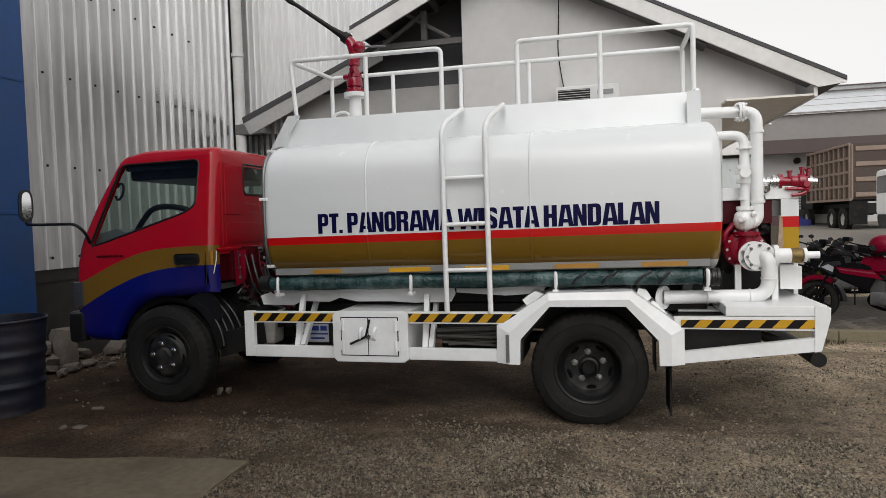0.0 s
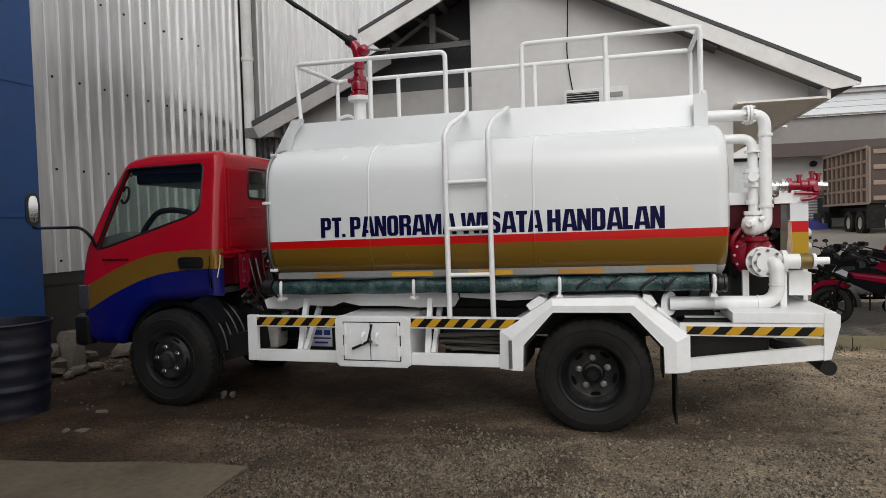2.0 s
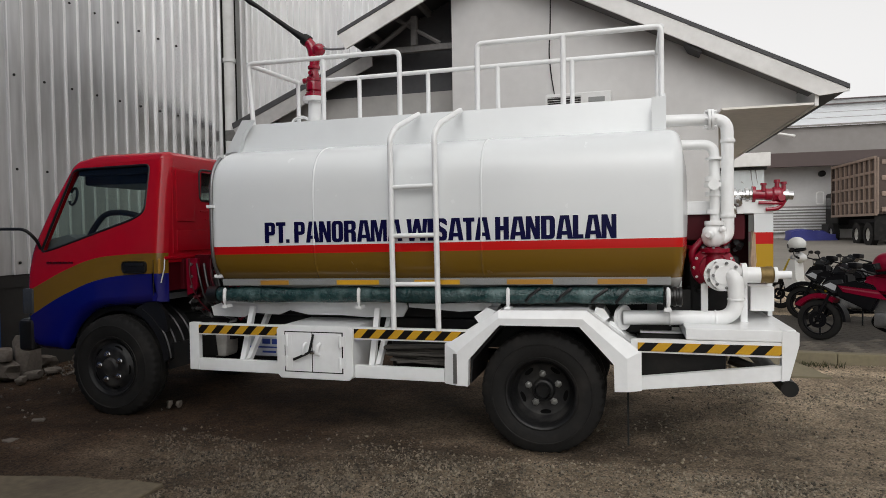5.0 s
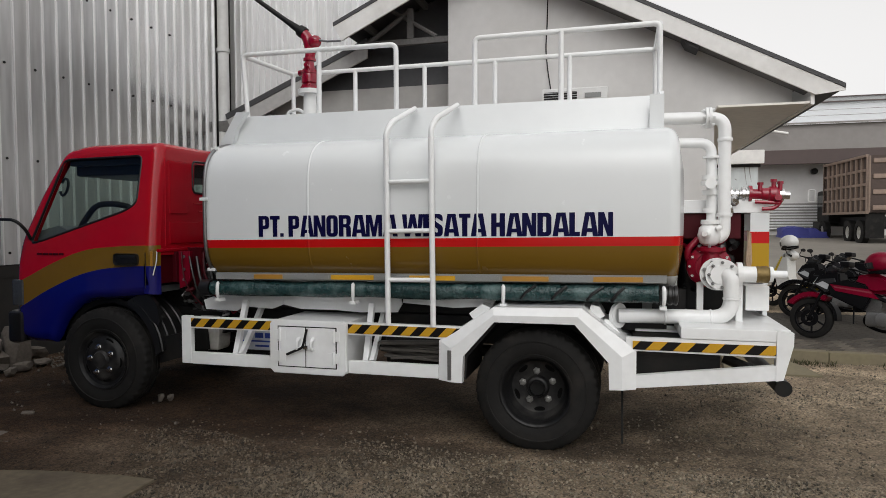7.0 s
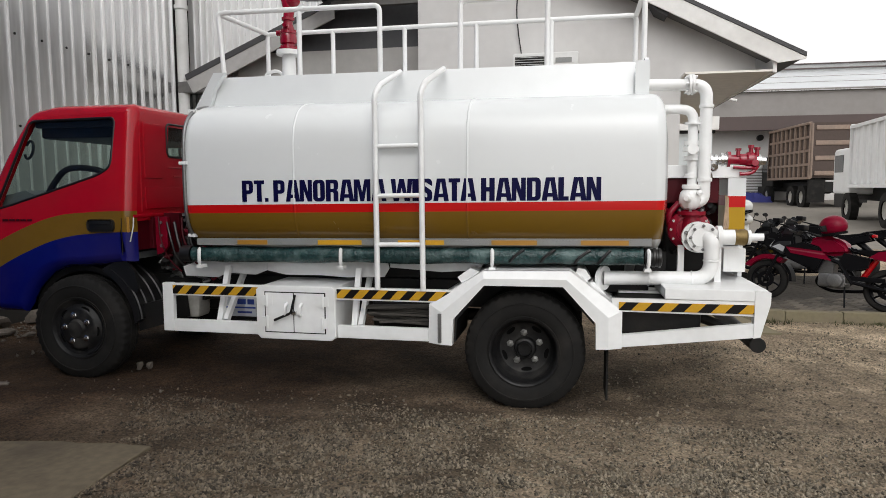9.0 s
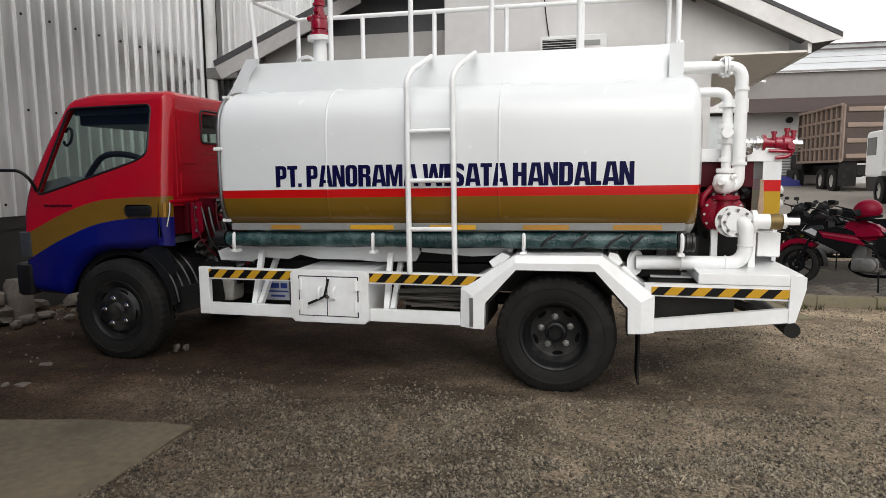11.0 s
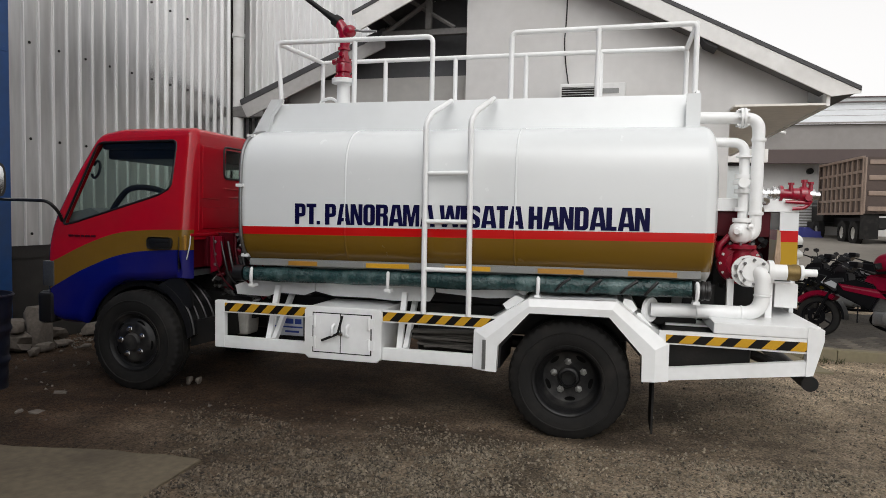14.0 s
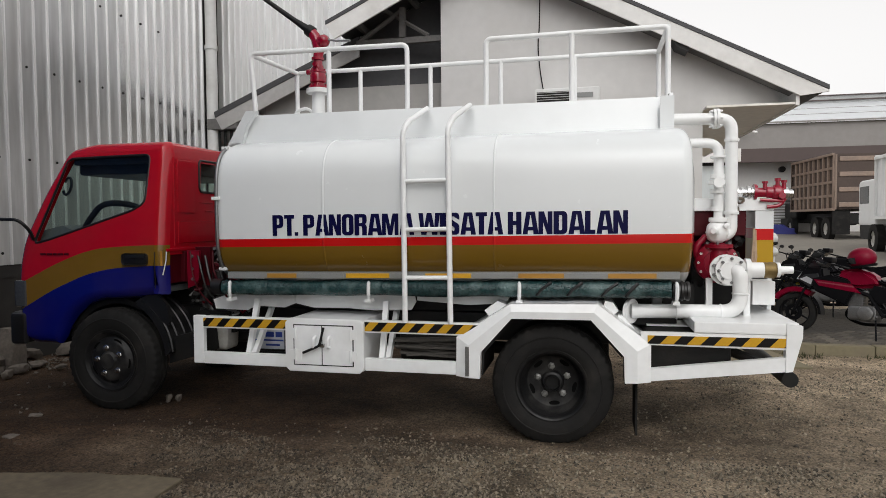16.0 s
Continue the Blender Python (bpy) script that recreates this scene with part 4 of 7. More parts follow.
for z in (1.060, 1.386, 1.712):
    part("rung", tube(B(), [(-0.983, 0.0, z), (-0.67, 0.0, z + 0.004)], 0.016, 10), frame_white, ladder)

# fire monitor on top
part("monitor_base", turned(B(), [(0, 0.06), (0.0, 0.055), (0.20, 0.05), (0.20, 0.095), (0.235, 0.095), (0.235, 0.05)], (-1.90, 0.72, 2.28), "z", 20), frame_white, truck, "white monitor pedestal with flange")
bm = B()
turned(bm, [(0, 0.05), (0.0, 0.076), (0.020, 0.076), (0.026, 0.054), (0.045, 0.052), (0.055, 0.066), (0.10, 0.068), (0.125, 0.060), (0.13, 0.066), (0.145, 0.066), (0.15, 0.050), (0.18, 0.044), (0.20, 0.038), (0.225, 0.037), (0.23, 0.050), (0.25, 0.050), (0.255, 0.040)], (-1.90, 0.72, 2.515), "z", 22)
tube(bm, rounded([(-1.90, 0.72, 2.75), (-1.885, 0.72, 2.85), (-1.915, 0.72, 2.93), (-1.955, 0.72, 2.975)], 0.05), [0.040, 0.041, 0.044, 0.047, 0.05, 0.05, 0.05, 0.048, 0.046, 0.045, 0.045, 0.044, 0.043, 0.043], 16)
turned(bm, [(-0.056, 0.0), (-0.05, 0.028), (-0.03, 0.046), (0.0, 0.052), (0.03, 0.046), (0.05, 0.028), (0.056, 0.0)], (-1.845, 0.70, 2.89), (1, -0.3, 0.2), 18)
turned(bm, [(-0.095, 0.0), (-0.095, 0.022), (-0.07, 0.025), (-0.055, 0.02)], (-1.90, 0.72, 2.655), "x", 10)
turned(bm, [(-0.075, 0.0), (-0.075, 0.016), (-0.045, 0.018)], (-1.90, 0.72, 2.70), "y", 10)
for k in range(6):
    t = math.pi * k / 3
    turned(bm, [(0, 0.009), (0.016, 0.009), (0.016, 0)], (-1.90 + 0.066 * math.cos(t), 0.72 + 0.066 * math.sin(t), 2.534), "z", 6)
    turned(bm, [(0, 0.008), (0.014, 0.008), (0.014, 0)], (-1.90 + 0.058 * math.cos(t), 0.72 + 0.058 * math.sin(t), 2.66), "z", 6)
part("monitor_body", bm, monitor_red, truck, "glossy red cast monitor head")
part("nozzle", tube(B(), [(-1.94, 0.72, 2.965), (-1.955, 0.72, 2.977), (-1.985, 0.72, 2.998), (-1.99, 0.72, 3.003), (-2.10, 0.72, 3.08), (-2.40, 0.72, 3.30), (-2.47, 0.72, 3.345), (-2.50, 0.72, 3.37), (-2.57, 0.72, 3.415)],
                               [0.048, 0.050, 0.046, 0.032, 0.021, 0.017, 0.022, 0.02, 0.012], 14), chassis_black, truck, "long dark nozzle")
part("lever", tube(B(), [(-1.82, 0.69, 2.90), (-1.72, 0.68, 2.878), (-1.60, 0.66, 2.868)], 0.009, 8), steel, truck, "steel tiller lever")
part("hatch", turned(B(), [(0, 0.15), (0.03, 0.15), (0.045, 0.13), (0.06, 0.05), (0.06, 0)], (-1.98, 0.86, 2.283), "z", 24), frame_white, truck, "white round filler hatch")
bm = B()
tube(bm, rounded([(-2.10, 0.72, 2.28), (-2.10, 0.72, 2.345), (-1.98, 0.70, 2.37), (-1.91, 0.72, 2.28)], 0.06), 0.013, 8)
part("hatch_handle", bm, frame_white, truck)

# side guard
GY = (0.0, 0.045)
guard = part("side_guard", box(B(), -2.602, -2.52, *GY, 0.412, 0.764, 0.006), frame_white, truck, "white side guard frame")
for a, b in ((-2.52, -1.842), (-1.275, -0.63)):
    part("lower_rail", box(B(), a, b, GY[0] + 0.003, GY[1], 0.41, 0.498, 0.006), frame_white, guard)
for a, b, z in ((-2.52, -1.842, 0.686), (-1.275, -0.47, 0.688)):
    part("upper_rail", box(B(), a, b, GY[0] + 0.003, GY[1], z - 0.012, z + 0.074, 0.004), frame_white, guard)
    part("hazard_tape", box(B(), a + 0.002, b - 0.01, GY[0] - 0.001, GY[0] + 0.006, z, z + 0.062), hazard, guard)
for x in (-2.19, -1.17):
    part("bracket", tube(B(), [(x, 0.07, 0.485), (x - 0.022, 0.25, 0.86)], 0.027, 4), frame_white, guard)
    part("brace", tube(B(), [(x + 0.046, 0.07, 0.485), (x - 0.005, 0.50, 0.85)], 0.025, 4), frame_white, guard)
# wheel arch: face, top sheet, ears
OUT = [(-0.629, 0.405), (-0.625, 0.668), (-0.262, 0.898), (0.296, 0.908), (0.622, 0.662), (0.622, 0.42), (0.462, 0.412), (0.458, 0.580), (0.252, 0.807), (-0.253, 0.804), (-0.458, 0.574), (-0.465, 0.398)]
outer_, inner_ = OUT[:6], OUT[:5:-1]
crease_ = [(0.48 * a[0] + 0.52 * b[0], 0.48 * a[1] + 0.52 * b[1]) for a, b in zip(outer_, inner_)]
bm = B()
loops_ = [[bm.verts.new((x, y, z)) for x, z in line] for line, y in ((inner_, 0.03), (inner_, -0.026), (crease_, -0.030), (outer_, 0.002), (outer_, 0.03))]
for a, b in zip(loops_, loops_[1:]):
    for k in range(5):
        bm.faces.new((a[k], a[k + 1], b[k + 1], b[k]))
for k in (0, 5):
    bm.faces.new([line[k] for line in loops_])
bmesh.ops.recalc_face_normals(bm, faces=bm.faces)
arch = part("wheel_arch", solid("wheel_arch", bm, frame_white, 12), None, truck, "white angular wheel arch folded along its middle")
bm = B()
TOPS = [(-0.625, 0.668), (-0.262, 0.898), (0.296, 0.908), (0.622, 0.662)]
prism(bm, TOPS + [(x, z - 0.016) for x, z in TOPS[::-1]], 0.0, 0.56)
part("arch_sheet", bm, frame_white, arch)
part("arch_liner", prism(B(), [(-0.463, 0.41), (-0.456, 0.576), (-0.252, 0.806), (0.25, 0.809), (0.456, 0.582), (0.448, 0.56), (0.244, 0.793), (-0.247, 0.790), (-0.442, 0.56), (-0.452, 0.41)], 0.035, 0.54), chassis_black, arch)
for pts in ([(-0.46, 0.83), (-0.37, 0.895), (-0.31, 0.872), (-0.37, 0.825), (-0.43, 0.79)], [(0.345, 0.91), (0.395, 0.90), (0.43, 0.845), (0.40, 0.82), (0.33, 0.87)], [(0.43, 0.82), (0.45, 0.82), (0.53, 0.735), (0.50, 0.73), (0.42, 0.79)]):
    part("arch_lip", prism(B(), pts, 0.16, 0.40), frame_white, arch)
part("arch_step", box(B(), -0.560, -0.535, -0.036, -0.012, 0.415, 0.61), steel, arch, "grey strip on the arch step")
# rear platform
deck = part("rear_deck", box(B(), 0.875, 1.40, 0.0, 1.80, 0.742, 0.812, 0.008), frame_white, truck, "white rear deck")
part("deck_plate", box(B(), 0.62, 1.47, 0.32, 1.50, 0.728, 0.741), frame_white, deck)
part("end_bracket", prism(B(), [(1.398, 0.812), (1.488, 0.80), (1.487, 0.73), (1.436, 0.525), (1.396, 0.517)], -0.004, 0.06), frame_white, deck)
part("end_bracket", prism(B(), [(1.398, 0.812), (1.488, 0.80), (1.487, 0.73), (1.436, 0.525), (1.396, 0.517)], 1.74, 1.804), frame_white, deck)
part("rear_beam", box(B(), 1.40, 1.486, 0.062, 1.738, 0.735, 0.808, 0.006), frame_white, deck)
part("rear_rail", prism(B(), [(0.622, 0.428), (0.622, 0.507), (1.397, 0.607), (1.397, 0.519)], 0.003, 0.045), frame_white, deck)
part("rear_upper_rail", prism(B(), [(0.56, 0.657), (0.56, 0.738), (1.397, 0.742), (1.397, 0.652)], 0.004, 0.045), frame_white, deck)
part("hazard_tape", prism(B(), [(0.60, 0.667), (0.60, 0.718), (1.395, 0.722), (1.395, 0.666)], -0.003, 0.0035), hazard_wide, deck)
part("bumper_tube", tube(B(), [(1.50, 0.28, 0.41), (1.50, 1.55, 0.41)], 0.050, 14), chassis_black, truck, "black rear bumper tube")
part("bumper_arm", tube(B(), [(1.20, 0.62, 0.52), (1.51, 0.55, 0.41)], 0.035, 8), chassis_black, truck)

# toolbox
def octagon(x0, x1, z0, z1, c):
    return [(x0 + c, z0), (x1 - c, z0), (x1, z0 + c), (x1, z1 - c), (x1 - c, z1), (x0 + c, z1), (x0, z1 - c), (x0, z0 + c)]


bm = prism(B(), octagon(-1.848, -1.268, 0.396, 0.770, 0.030), -0.044, -0.012)
bmesh.ops.bevel(bm, geom=[e for e in bm.edges if all(v.co.y < -0.04 for v in e.verts)], offset=0.006, segments=2, affect="EDGES")
tb = part("toolbox", box(bm, -1.838, -1.278, -0.0115, 0.46, 0.404, 0.762, 0.010), frame_white, truck, "white steel toolbox with two doors")
part("door_gap", box(B(), -1.783, -1.337, -0.0465, -0.0445, 0.443, 0.729), chassis_black, tb)
for x0, x1 in ((-1.775, -1.572), (-1.565, -1.345)):
    d = part("door", box(B(), x0, x1, -0.0505, -0.047, 0.45, 0.722, 0.0012), frame_white, tb)
    inner = x1 - 0.05 if x0 < -1.6 else x0 + 0.05
    part("handle", tube(B(), rounded([(inner, -0.045, 0.57), (inner, -0.085, 0.578), (inner + 0.006, -0.085, 0.64), (inner + 0.006, -0.045, 0.648)], 0.02), 0.011, 8), frame_white, d)
    outer = x0 + 0.012 if x0 < -1.6 else x1 - 0.012
    for z in (0.475, 0.625):
        bm = tube(B(), [(outer, -0.055, z), (outer, -0.055, z + 0.085)], 0.010, 8)
        box(bm, outer - 0.04, outer + 0.04, -0.053, -0.046, z + 0.008, z + 0.077)
        part("hinge", bm, frame_white, d)
part("latch_lever", tube(B(), rounded([(-1.545, -0.075, 0.715), (-1.575, -0.075, 0.60), (-1.585, -0.075, 0.585), (-1.70, -0.075, 0.535)], 0.012), 0.009, 6), chassis_black, tb, "black bent latch lever")
part("padlock", box(B(), -1.58, -1.545, -0.07, -0.05, 0.575, 0.60, 0.004), chrome, tb)

# suction hose in green wrap along the side
hx = [(-2.43 + 0.09 * k) for k in range(36)] + [0.755]
rr = [0.057 + 0.006 * noise.noise(Vector((x * 9, 1, 0))) + 0.003 * math.sin(x * 60) for x in hx]
bm = tube(B(), [(x, 0.155 + 0.004 * math.sin(3 * x), 0.985 + 0.0105 * x + 0.006 * noise.noise(Vector((x * 2, 0, 5)))) for x in hx], rr, 16)
hose = part("suction_hose", bm, hose_wrap, truck, "suction hose wrapped in green plastic film")
part("hose_end", turned(B(), [(0, 0.045), (0.0, 0.062), (0.03, 0.062), (0.035, 0.056), (0.045, 0.056), (0.05, 0.062), (0.065, 0.062), (0.07, 0.056), (0.08, 0.056), (0.085, 0.062), (0.10, 0.062), (0.105, 0.05)], (0.765, 0.165, 0.985), "x", 18), black_plastic, hose, "black ribbed hose end")
part("hose_end", turned(B(), [(0, 0.03), (0.0, 0.062), (0.08, 0.062), (0.08, 0.055)], (-2.52, 0.155, 0.96), "x", 18), black_plastic, hose, "black hose end")
for x in (-2.356, -1.276, -0.217, 0.781):
    z = 0.985 + 0.0105 * x
    bm = tube(B(), rounded([(x, 0.105, z + 0.052), (x + 0.004, 0.09, z + 0.03), (x + 0.004, 0.085, z - 0.03), (x, 0.10, z - 0.075)], 0.02), [0.006] + [0.013] * 12 + [0.008], 8)
    prism(bm, [(x - 0.024, z - 0.094), (x + 0.024, z - 0.094), (x + 0.018, z - 0.072), (x - 0.018, z - 0.072)], 0.085, 0.16)
    part("hose_hanger", bm, frame_white, truck)
for x, l in ((-0.10, 0.16), (0.10, 0.16), (0.32, 0.17), (0.47, 0.13)):
    part("hose_strap", tube(B(), [(x, 0.10, 0.945), (x + 0.03, 0.092, 0.985), (x + l * 0.6, 0.105, 1.035)], 0.010, 6), black_plastic, hose, "black plastic strap")
# saddles, skirts and chassis
for outline in ([(-2.62, 0.846), (-2.60, 0.775), (-2.33, 0.768), (-2.26, 0.805), (-2.02, 0.795), (-1.93, 0.83), (-1.93, 0.91), (-2.45, 0.905)],
                [(-1.925, 0.83), (-1.78, 0.80), (-1.50, 0.802), (-1.30, 0.79), (-1.02, 0.80), (-0.985, 0.86), (-1.0, 0.92), (-1.925, 0.91)],
                [(-0.975, 0.87), (-0.60, 0.845), (-0.34, 0.862), (-0.28, 0.93), (-0.975, 0.935)]):
    bm = prism(B(), outline, 0.30, 0.318)
    part("tank_skirt", bm, frame_white, truck)
part("sub_frame", box(box(B(), -2.45, 0.95, 0.54, 0.62, 0.77, 0.99), -2.45, 0.95, 1.20, 1.30, 0.77, 0.99), chassis_black, truck, "dark tank sub-frame")
for x in (-2.2, -1.2, -0.2, 0.7):
    part("saddle", prism(B(), [(0.20, 1.06), (0.50, 0.84), (1.30, 0.84), (1.60, 1.06), (1.30, 1.03), (0.50, 1.03)], x - 0.03, x + 0.03, "x"), frame_white, truck)
for y in (0.52, 1.20):
    part("chassis_rail", box(B(), -4.0, 1.42, y, y + 0.08, 0.56, 0.76, 0.005), chassis_black, truck)
for x in (-3.9, -2.6, -1.5, -0.6, 0.6, 1.35):
    part("cross_member", box(B(), x - 0.05, x + 0.05, 0.60, 1.20, 0.59, 0.72), chassis_black, truck)
part("fuel_tank", box(B(), -1.10, -0.60, 0.25, 0.50, 0.40, 0.70, 0.04), chassis_black, truck, "black fuel tank")
bm = B()
for k in range(9):
    plank = B()
    box(plank, -0.26, 0.26, -0.05, 0.05, -0.009, 0.009, 0.003)
    plank.transform(Matrix.Translation((-0.80 + 0.05 * math.sin(k * 2.1), 0.18 + 0.02 * (k % 4), 0.508 + 0.013 * k)) @ Matrix.Rotation(0.16 * math.sin(k * 1.7), 4, "Z") @ Matrix.Rotation(0.05 * math.cos(k * 2.9), 4, "Y") @ Matrix.Rotation(0.12 * math.sin(k * 3.1), 4, "X"))
    me_ = bpy.data.meshes.new("plank")
    plank.to_mesh(me_)
    bm.from_mesh(me_)
    plank.free()
    bpy.data.meshes.remove(me_)
part("stowed_planks", bm, plank_dark, truck, "grey timber offcuts behind the guard")
part("rear_box", box(B(), 0.60, 1.12, 0.14, 0.50, 0.44, 0.72, 0.02), chassis_black, truck, "black box under the rear deck")
part("rear_box", box(B(), 0.45, 0.82, 0.36, 0.56, 0.72, 0.80, 0.02), chassis_black, truck)
part("drive_shaft", tube(B(), [(-2.9, YC, 0.52), (-0.1, YC, 0.42)], 0.05, 12), chassis_black, truck)
part("rear_axle", turned(B(), [(-0.78, 0.05), (-0.25, 0.07), (-0.15, 0.17), (0.15, 0.17), (0.25, 0.07), (0.78, 0.05)], (0, YC, 0.35), "y", 20), chassis_black, truck)
part("front_axle", tube(B(), [(-3.38, 0.25, 0.36), (-3.38, 1.55, 0.36)], 0.05, 10), chassis_black, truck)
bm = box(B(), -2.36, -2.06, 0.42, 0.60, 0.43, 0.62, 0.006)
batt = part("battery", bm, black_plastic, truck, "battery with a blue and white label")
part("label_panel", box(B(), -2.375, -2.085, 0.413, 0.419, 0.45, 0.60), label_white, batt)
for a in ((-2.24, -2.17, 0.545, 0.585), (-2.155, -2.10, 0.545, 0.585), (-2.35, -2.09, 0.513, 0.525), (-2.24, -2.12, 0.475, 0.49)):
    part("label_bar", box(B(), a[0], a[1], 0.409, 0.4125, a[2], a[3]), label_blue, batt)
part("battery_tray", box(B(), -2.42, -2.0, 0.40, 0.62, 0.405, 0.428), chassis_black, truck)
bm = box(B(), -2.80, -2.58, 0.42, 0.60, 0.42, 0.70, 0.03)
for v in bm.verts:
    v.co.x += 0.08 * (v.co.z - 0.42)
can_ = part("canister", bm, canister, truck, "pale grey plastic canister")
part("canister_cap", turned(B(), [(0, 0.03), (0.03, 0.03), (0.03, 0)], (-2.67, 0.5, 0.70), "z", 14), canister, can_)
bm = B()
box(bm, -2.86, -2.56, 0.45, 0.56, 0.70, 0.735, 0.004), box(bm, -2.62, -2.54, 0.46, 0.52, 0.56, 0.70)
part("canister_bracket", bm, chassis_black, truck)

# pipes, pump and cabinet at the rear
bolt_grey = material("dull_zinc_bolt", (0.20, 0.20, 0.20), 0.5, metal=0.4, vary=0.2, scale=30)
bm = tube(B(), rounded([(0.72, 0.50, 2.131), (1.175, 0.50, 2.118), (1.178, 0.50, 1.34), (1.07, 0.47, 1.325)], 0.085, 7), 0.040, 16)
turned(bm, [(0, 0.03), (0, 0.046), (0.012, 0.048), (0.022, 0.046), (0.022, 0.03)], (1.177, 0.50, 1.965), "z", 18)
turned(bm, [(0, 0.03), (0, 0.048), (0.012, 0.05), (0.024, 0.048), (0.024, 0.03)], (1.178, 0.50, 1.475), "z", 18)
turned(bm, [(0, 0.05), (0, 0.068), (0.018, 0.068), (0.018, 0.05)], (1.055, 0.50, 2.122), "x", 20)
turned(bm, [(0, 0.05), (0, 0.068), (0.016, 0.068), (0.016, 0.05)], (1.076, 0.50, 2.122), "x", 20)
filler = part("filler_pipe", bm, frame_white, truck, "white overflow pipe with bolted flange")
for k in range(6):
    t = 2 * math.pi * k / 6
    part("bolt", tube(B(), [(1.035, 0.50 + 0.056 * math.cos(t), 2.122 + 0.056 * math.sin(t)), (1.11, 0.50 + 0.056 * math.cos(t), 2.122 + 0.056 * math.sin(t))], 0.008, 6), frame_white, filler)
bm = tube(B(), rounded([(0.88, 0.53, 1.966), (1.10, 0.53, 1.962), (1.105, 0.53, 1.40)], 0.08, 7), 0.033, 16)
turned(bm, [(0, 0.03), (0, 0.058), (0.014, 0.058), (0.014, 0.03)], (1.104, 0.53, 1.86), "z", 20)
for z, r in ((1.72, 0.05), (1.68, 0.058), (1.62, 0.05), (1.50, 0.042)):
    turned(bm, [(0, 0.03), (0, r), (0.03, r), (0.03, 0.03)], (1.095, 0.53, z), "z", 16)
turned(bm, [(0, 0.02), (-0.05, 0.022), (-0.055, 0.035), (-0.08, 0.035), (-0.08, 0)], (1.085, 0.50, 1.69), "y", 12)
part("return_pipe", bm, frame_white, truck, "white valve pipe")
bm = B()
turned(bm, [(-0.072, 0.0), (-0.066, 0.036), (-0.046, 0.060), (0.0, 0.074), (0.05, 0.064), (0.075, 0.04), (0.085, 0.0)], (1.085, 0.47, 1.352), "z", 22)
turned(bm, [(0, 0.03), (0, 0.058), (0.014, 0.060), (0.03, 0.058), (0.03, 0.03)], (1.09, 0.47, 1.425), "z", 20)
turned(bm, [(0, 0.0), (0, 0.026), (-0.02, 0.030), (-0.035, 0.018), (-0.05, 0.018), (-0.05, 0)], (1.06, 0.40, 1.365), (0.4, 1, 0), 12)
turned(bm, [(0, 0.0), (0, 0.018), (-0.02, 0.020), (-0.03, 0)], (1.13, 0.41, 1.40), (-0.2, 1, 0), 10)
elbow = part("valve_elbow", bm, frame_white, truck, "white cast valve elbow with bolts")
for k in range(6):
    t = 2 * math.pi * (k + 0.3) / 6
    part("bolt", turned(B(), [(0, 0.009), (0.016, 0.009), (0.016, 0)], (1.095 + 0.080 * math.cos(t), 0.47 + 0.064 * math.sin(t), 1.275), "z", 6), bolt_grey, elbow)
bm = B()
turned(bm, [(0, 0.0), (0, 0.085), (-0.012, 0.09), (0.0, 0.118), (0.02, 0.138), (0.10, 0.138), (0.13, 0.12), (0.14, 0.09), (0.2, 0.08), (0.2, 0)], (1.085, 0.44, 1.15), "y", 32)
turned(bm, [(0, 0.075), (0.10, 0.062), (0.125, 0.068), (0.125, 0.092), (0.15, 0.092), (0.15, 0.05)], (1.095, 0.47, 1.125), "z", 24)
tube(bm, rounded([(0.97, 0.50, 1.16), (0.945, 0.48, 1.25), (1.02, 0.50, 1.33)], 0.06), 0.022, 10)
pump = part("pump", bm, pump_red, truck, "red cast centrifugal pump")
for k in range(12):
    t = 2 * math.pi * k / 12
    part("pump_bolt", turned(B(), [(0, 0.010), (-0.014, 0.010), (-0.014, 0)], (1.085 + 0.122 * math.cos(t), 0.452, 1.15 + 0.122 * math.sin(t)), "y", 6), chrome, pump)
bm = B()
turned(bm, [(0, 0.05), (0, 0.102), (0.022, 0.102), (0.022, 0.05)], (1.11, 0.285, 1.112), "y", 26)
turned(bm, [(0, 0.05), (0, 0.098), (0.022, 0.098), (0.022, 0.05)], (1.135, 0.245, 1.112), "y", 26)
tube(bm, [(1.09, 0.46, 1.112), (1.12, 0.24, 1.112)], 0.058, 16)
tube(bm, rounded([(1.16, 0.28, 1.115), (1.185, 0.24, 1.09), (1.19, 0.24, 0.845), (0.80, 0.245, 0.842), (0.515, 0.24, 0.838)], 0.12, 8), 0.047, 18)
for x in (0.80, 1.07):
    turned(bm, [(-0.006, 0.05), (-0.004, 0.054), (0.004, 0.054), (0.006, 0.05)], (x, 0.245, 0.842), "x", 18)
turned(bm, [(-0.006, 0.05), (-0.004, 0.054), (0.004, 0.054), (0.006, 0.05)], (1.19, 0.24, 0.965), "z", 18)
turned(bm, [(-0.012, 0.0), (-0.012, 0.082), (0.012, 0.082), (0.012, 0.05)], (0.512, 0.235, 0.838), (1, -0.7, 0), 24)
suction = part("suction_pipe", bm, frame_white, truck, "white suction pipe with bolted flanges")
for k in range(8):
    t = 2 * math.pi * (k + 0.5) / 8
    part("flange_bolt", turned(B(), [(0, 0.012), (-0.016, 0.012), (-0.016, 0)], (1.11 + 0.08 * math.cos(t), 0.284, 1.112 + 0.08 * math.sin(t)), "y", 6), bolt_grey, suction)
    part("flange_bolt", turned(B(), [(0, 0.010), (-0.012, 0.010), (-0.012, 0.006), (-0.022, 0.006), (-0.022, 0)], (1.135 + 0.077 * math.cos(t + 0.39), 0.244, 1.112 + 0.077 * math.sin(t + 0.39)), "y", 6), bolt_grey, suction)
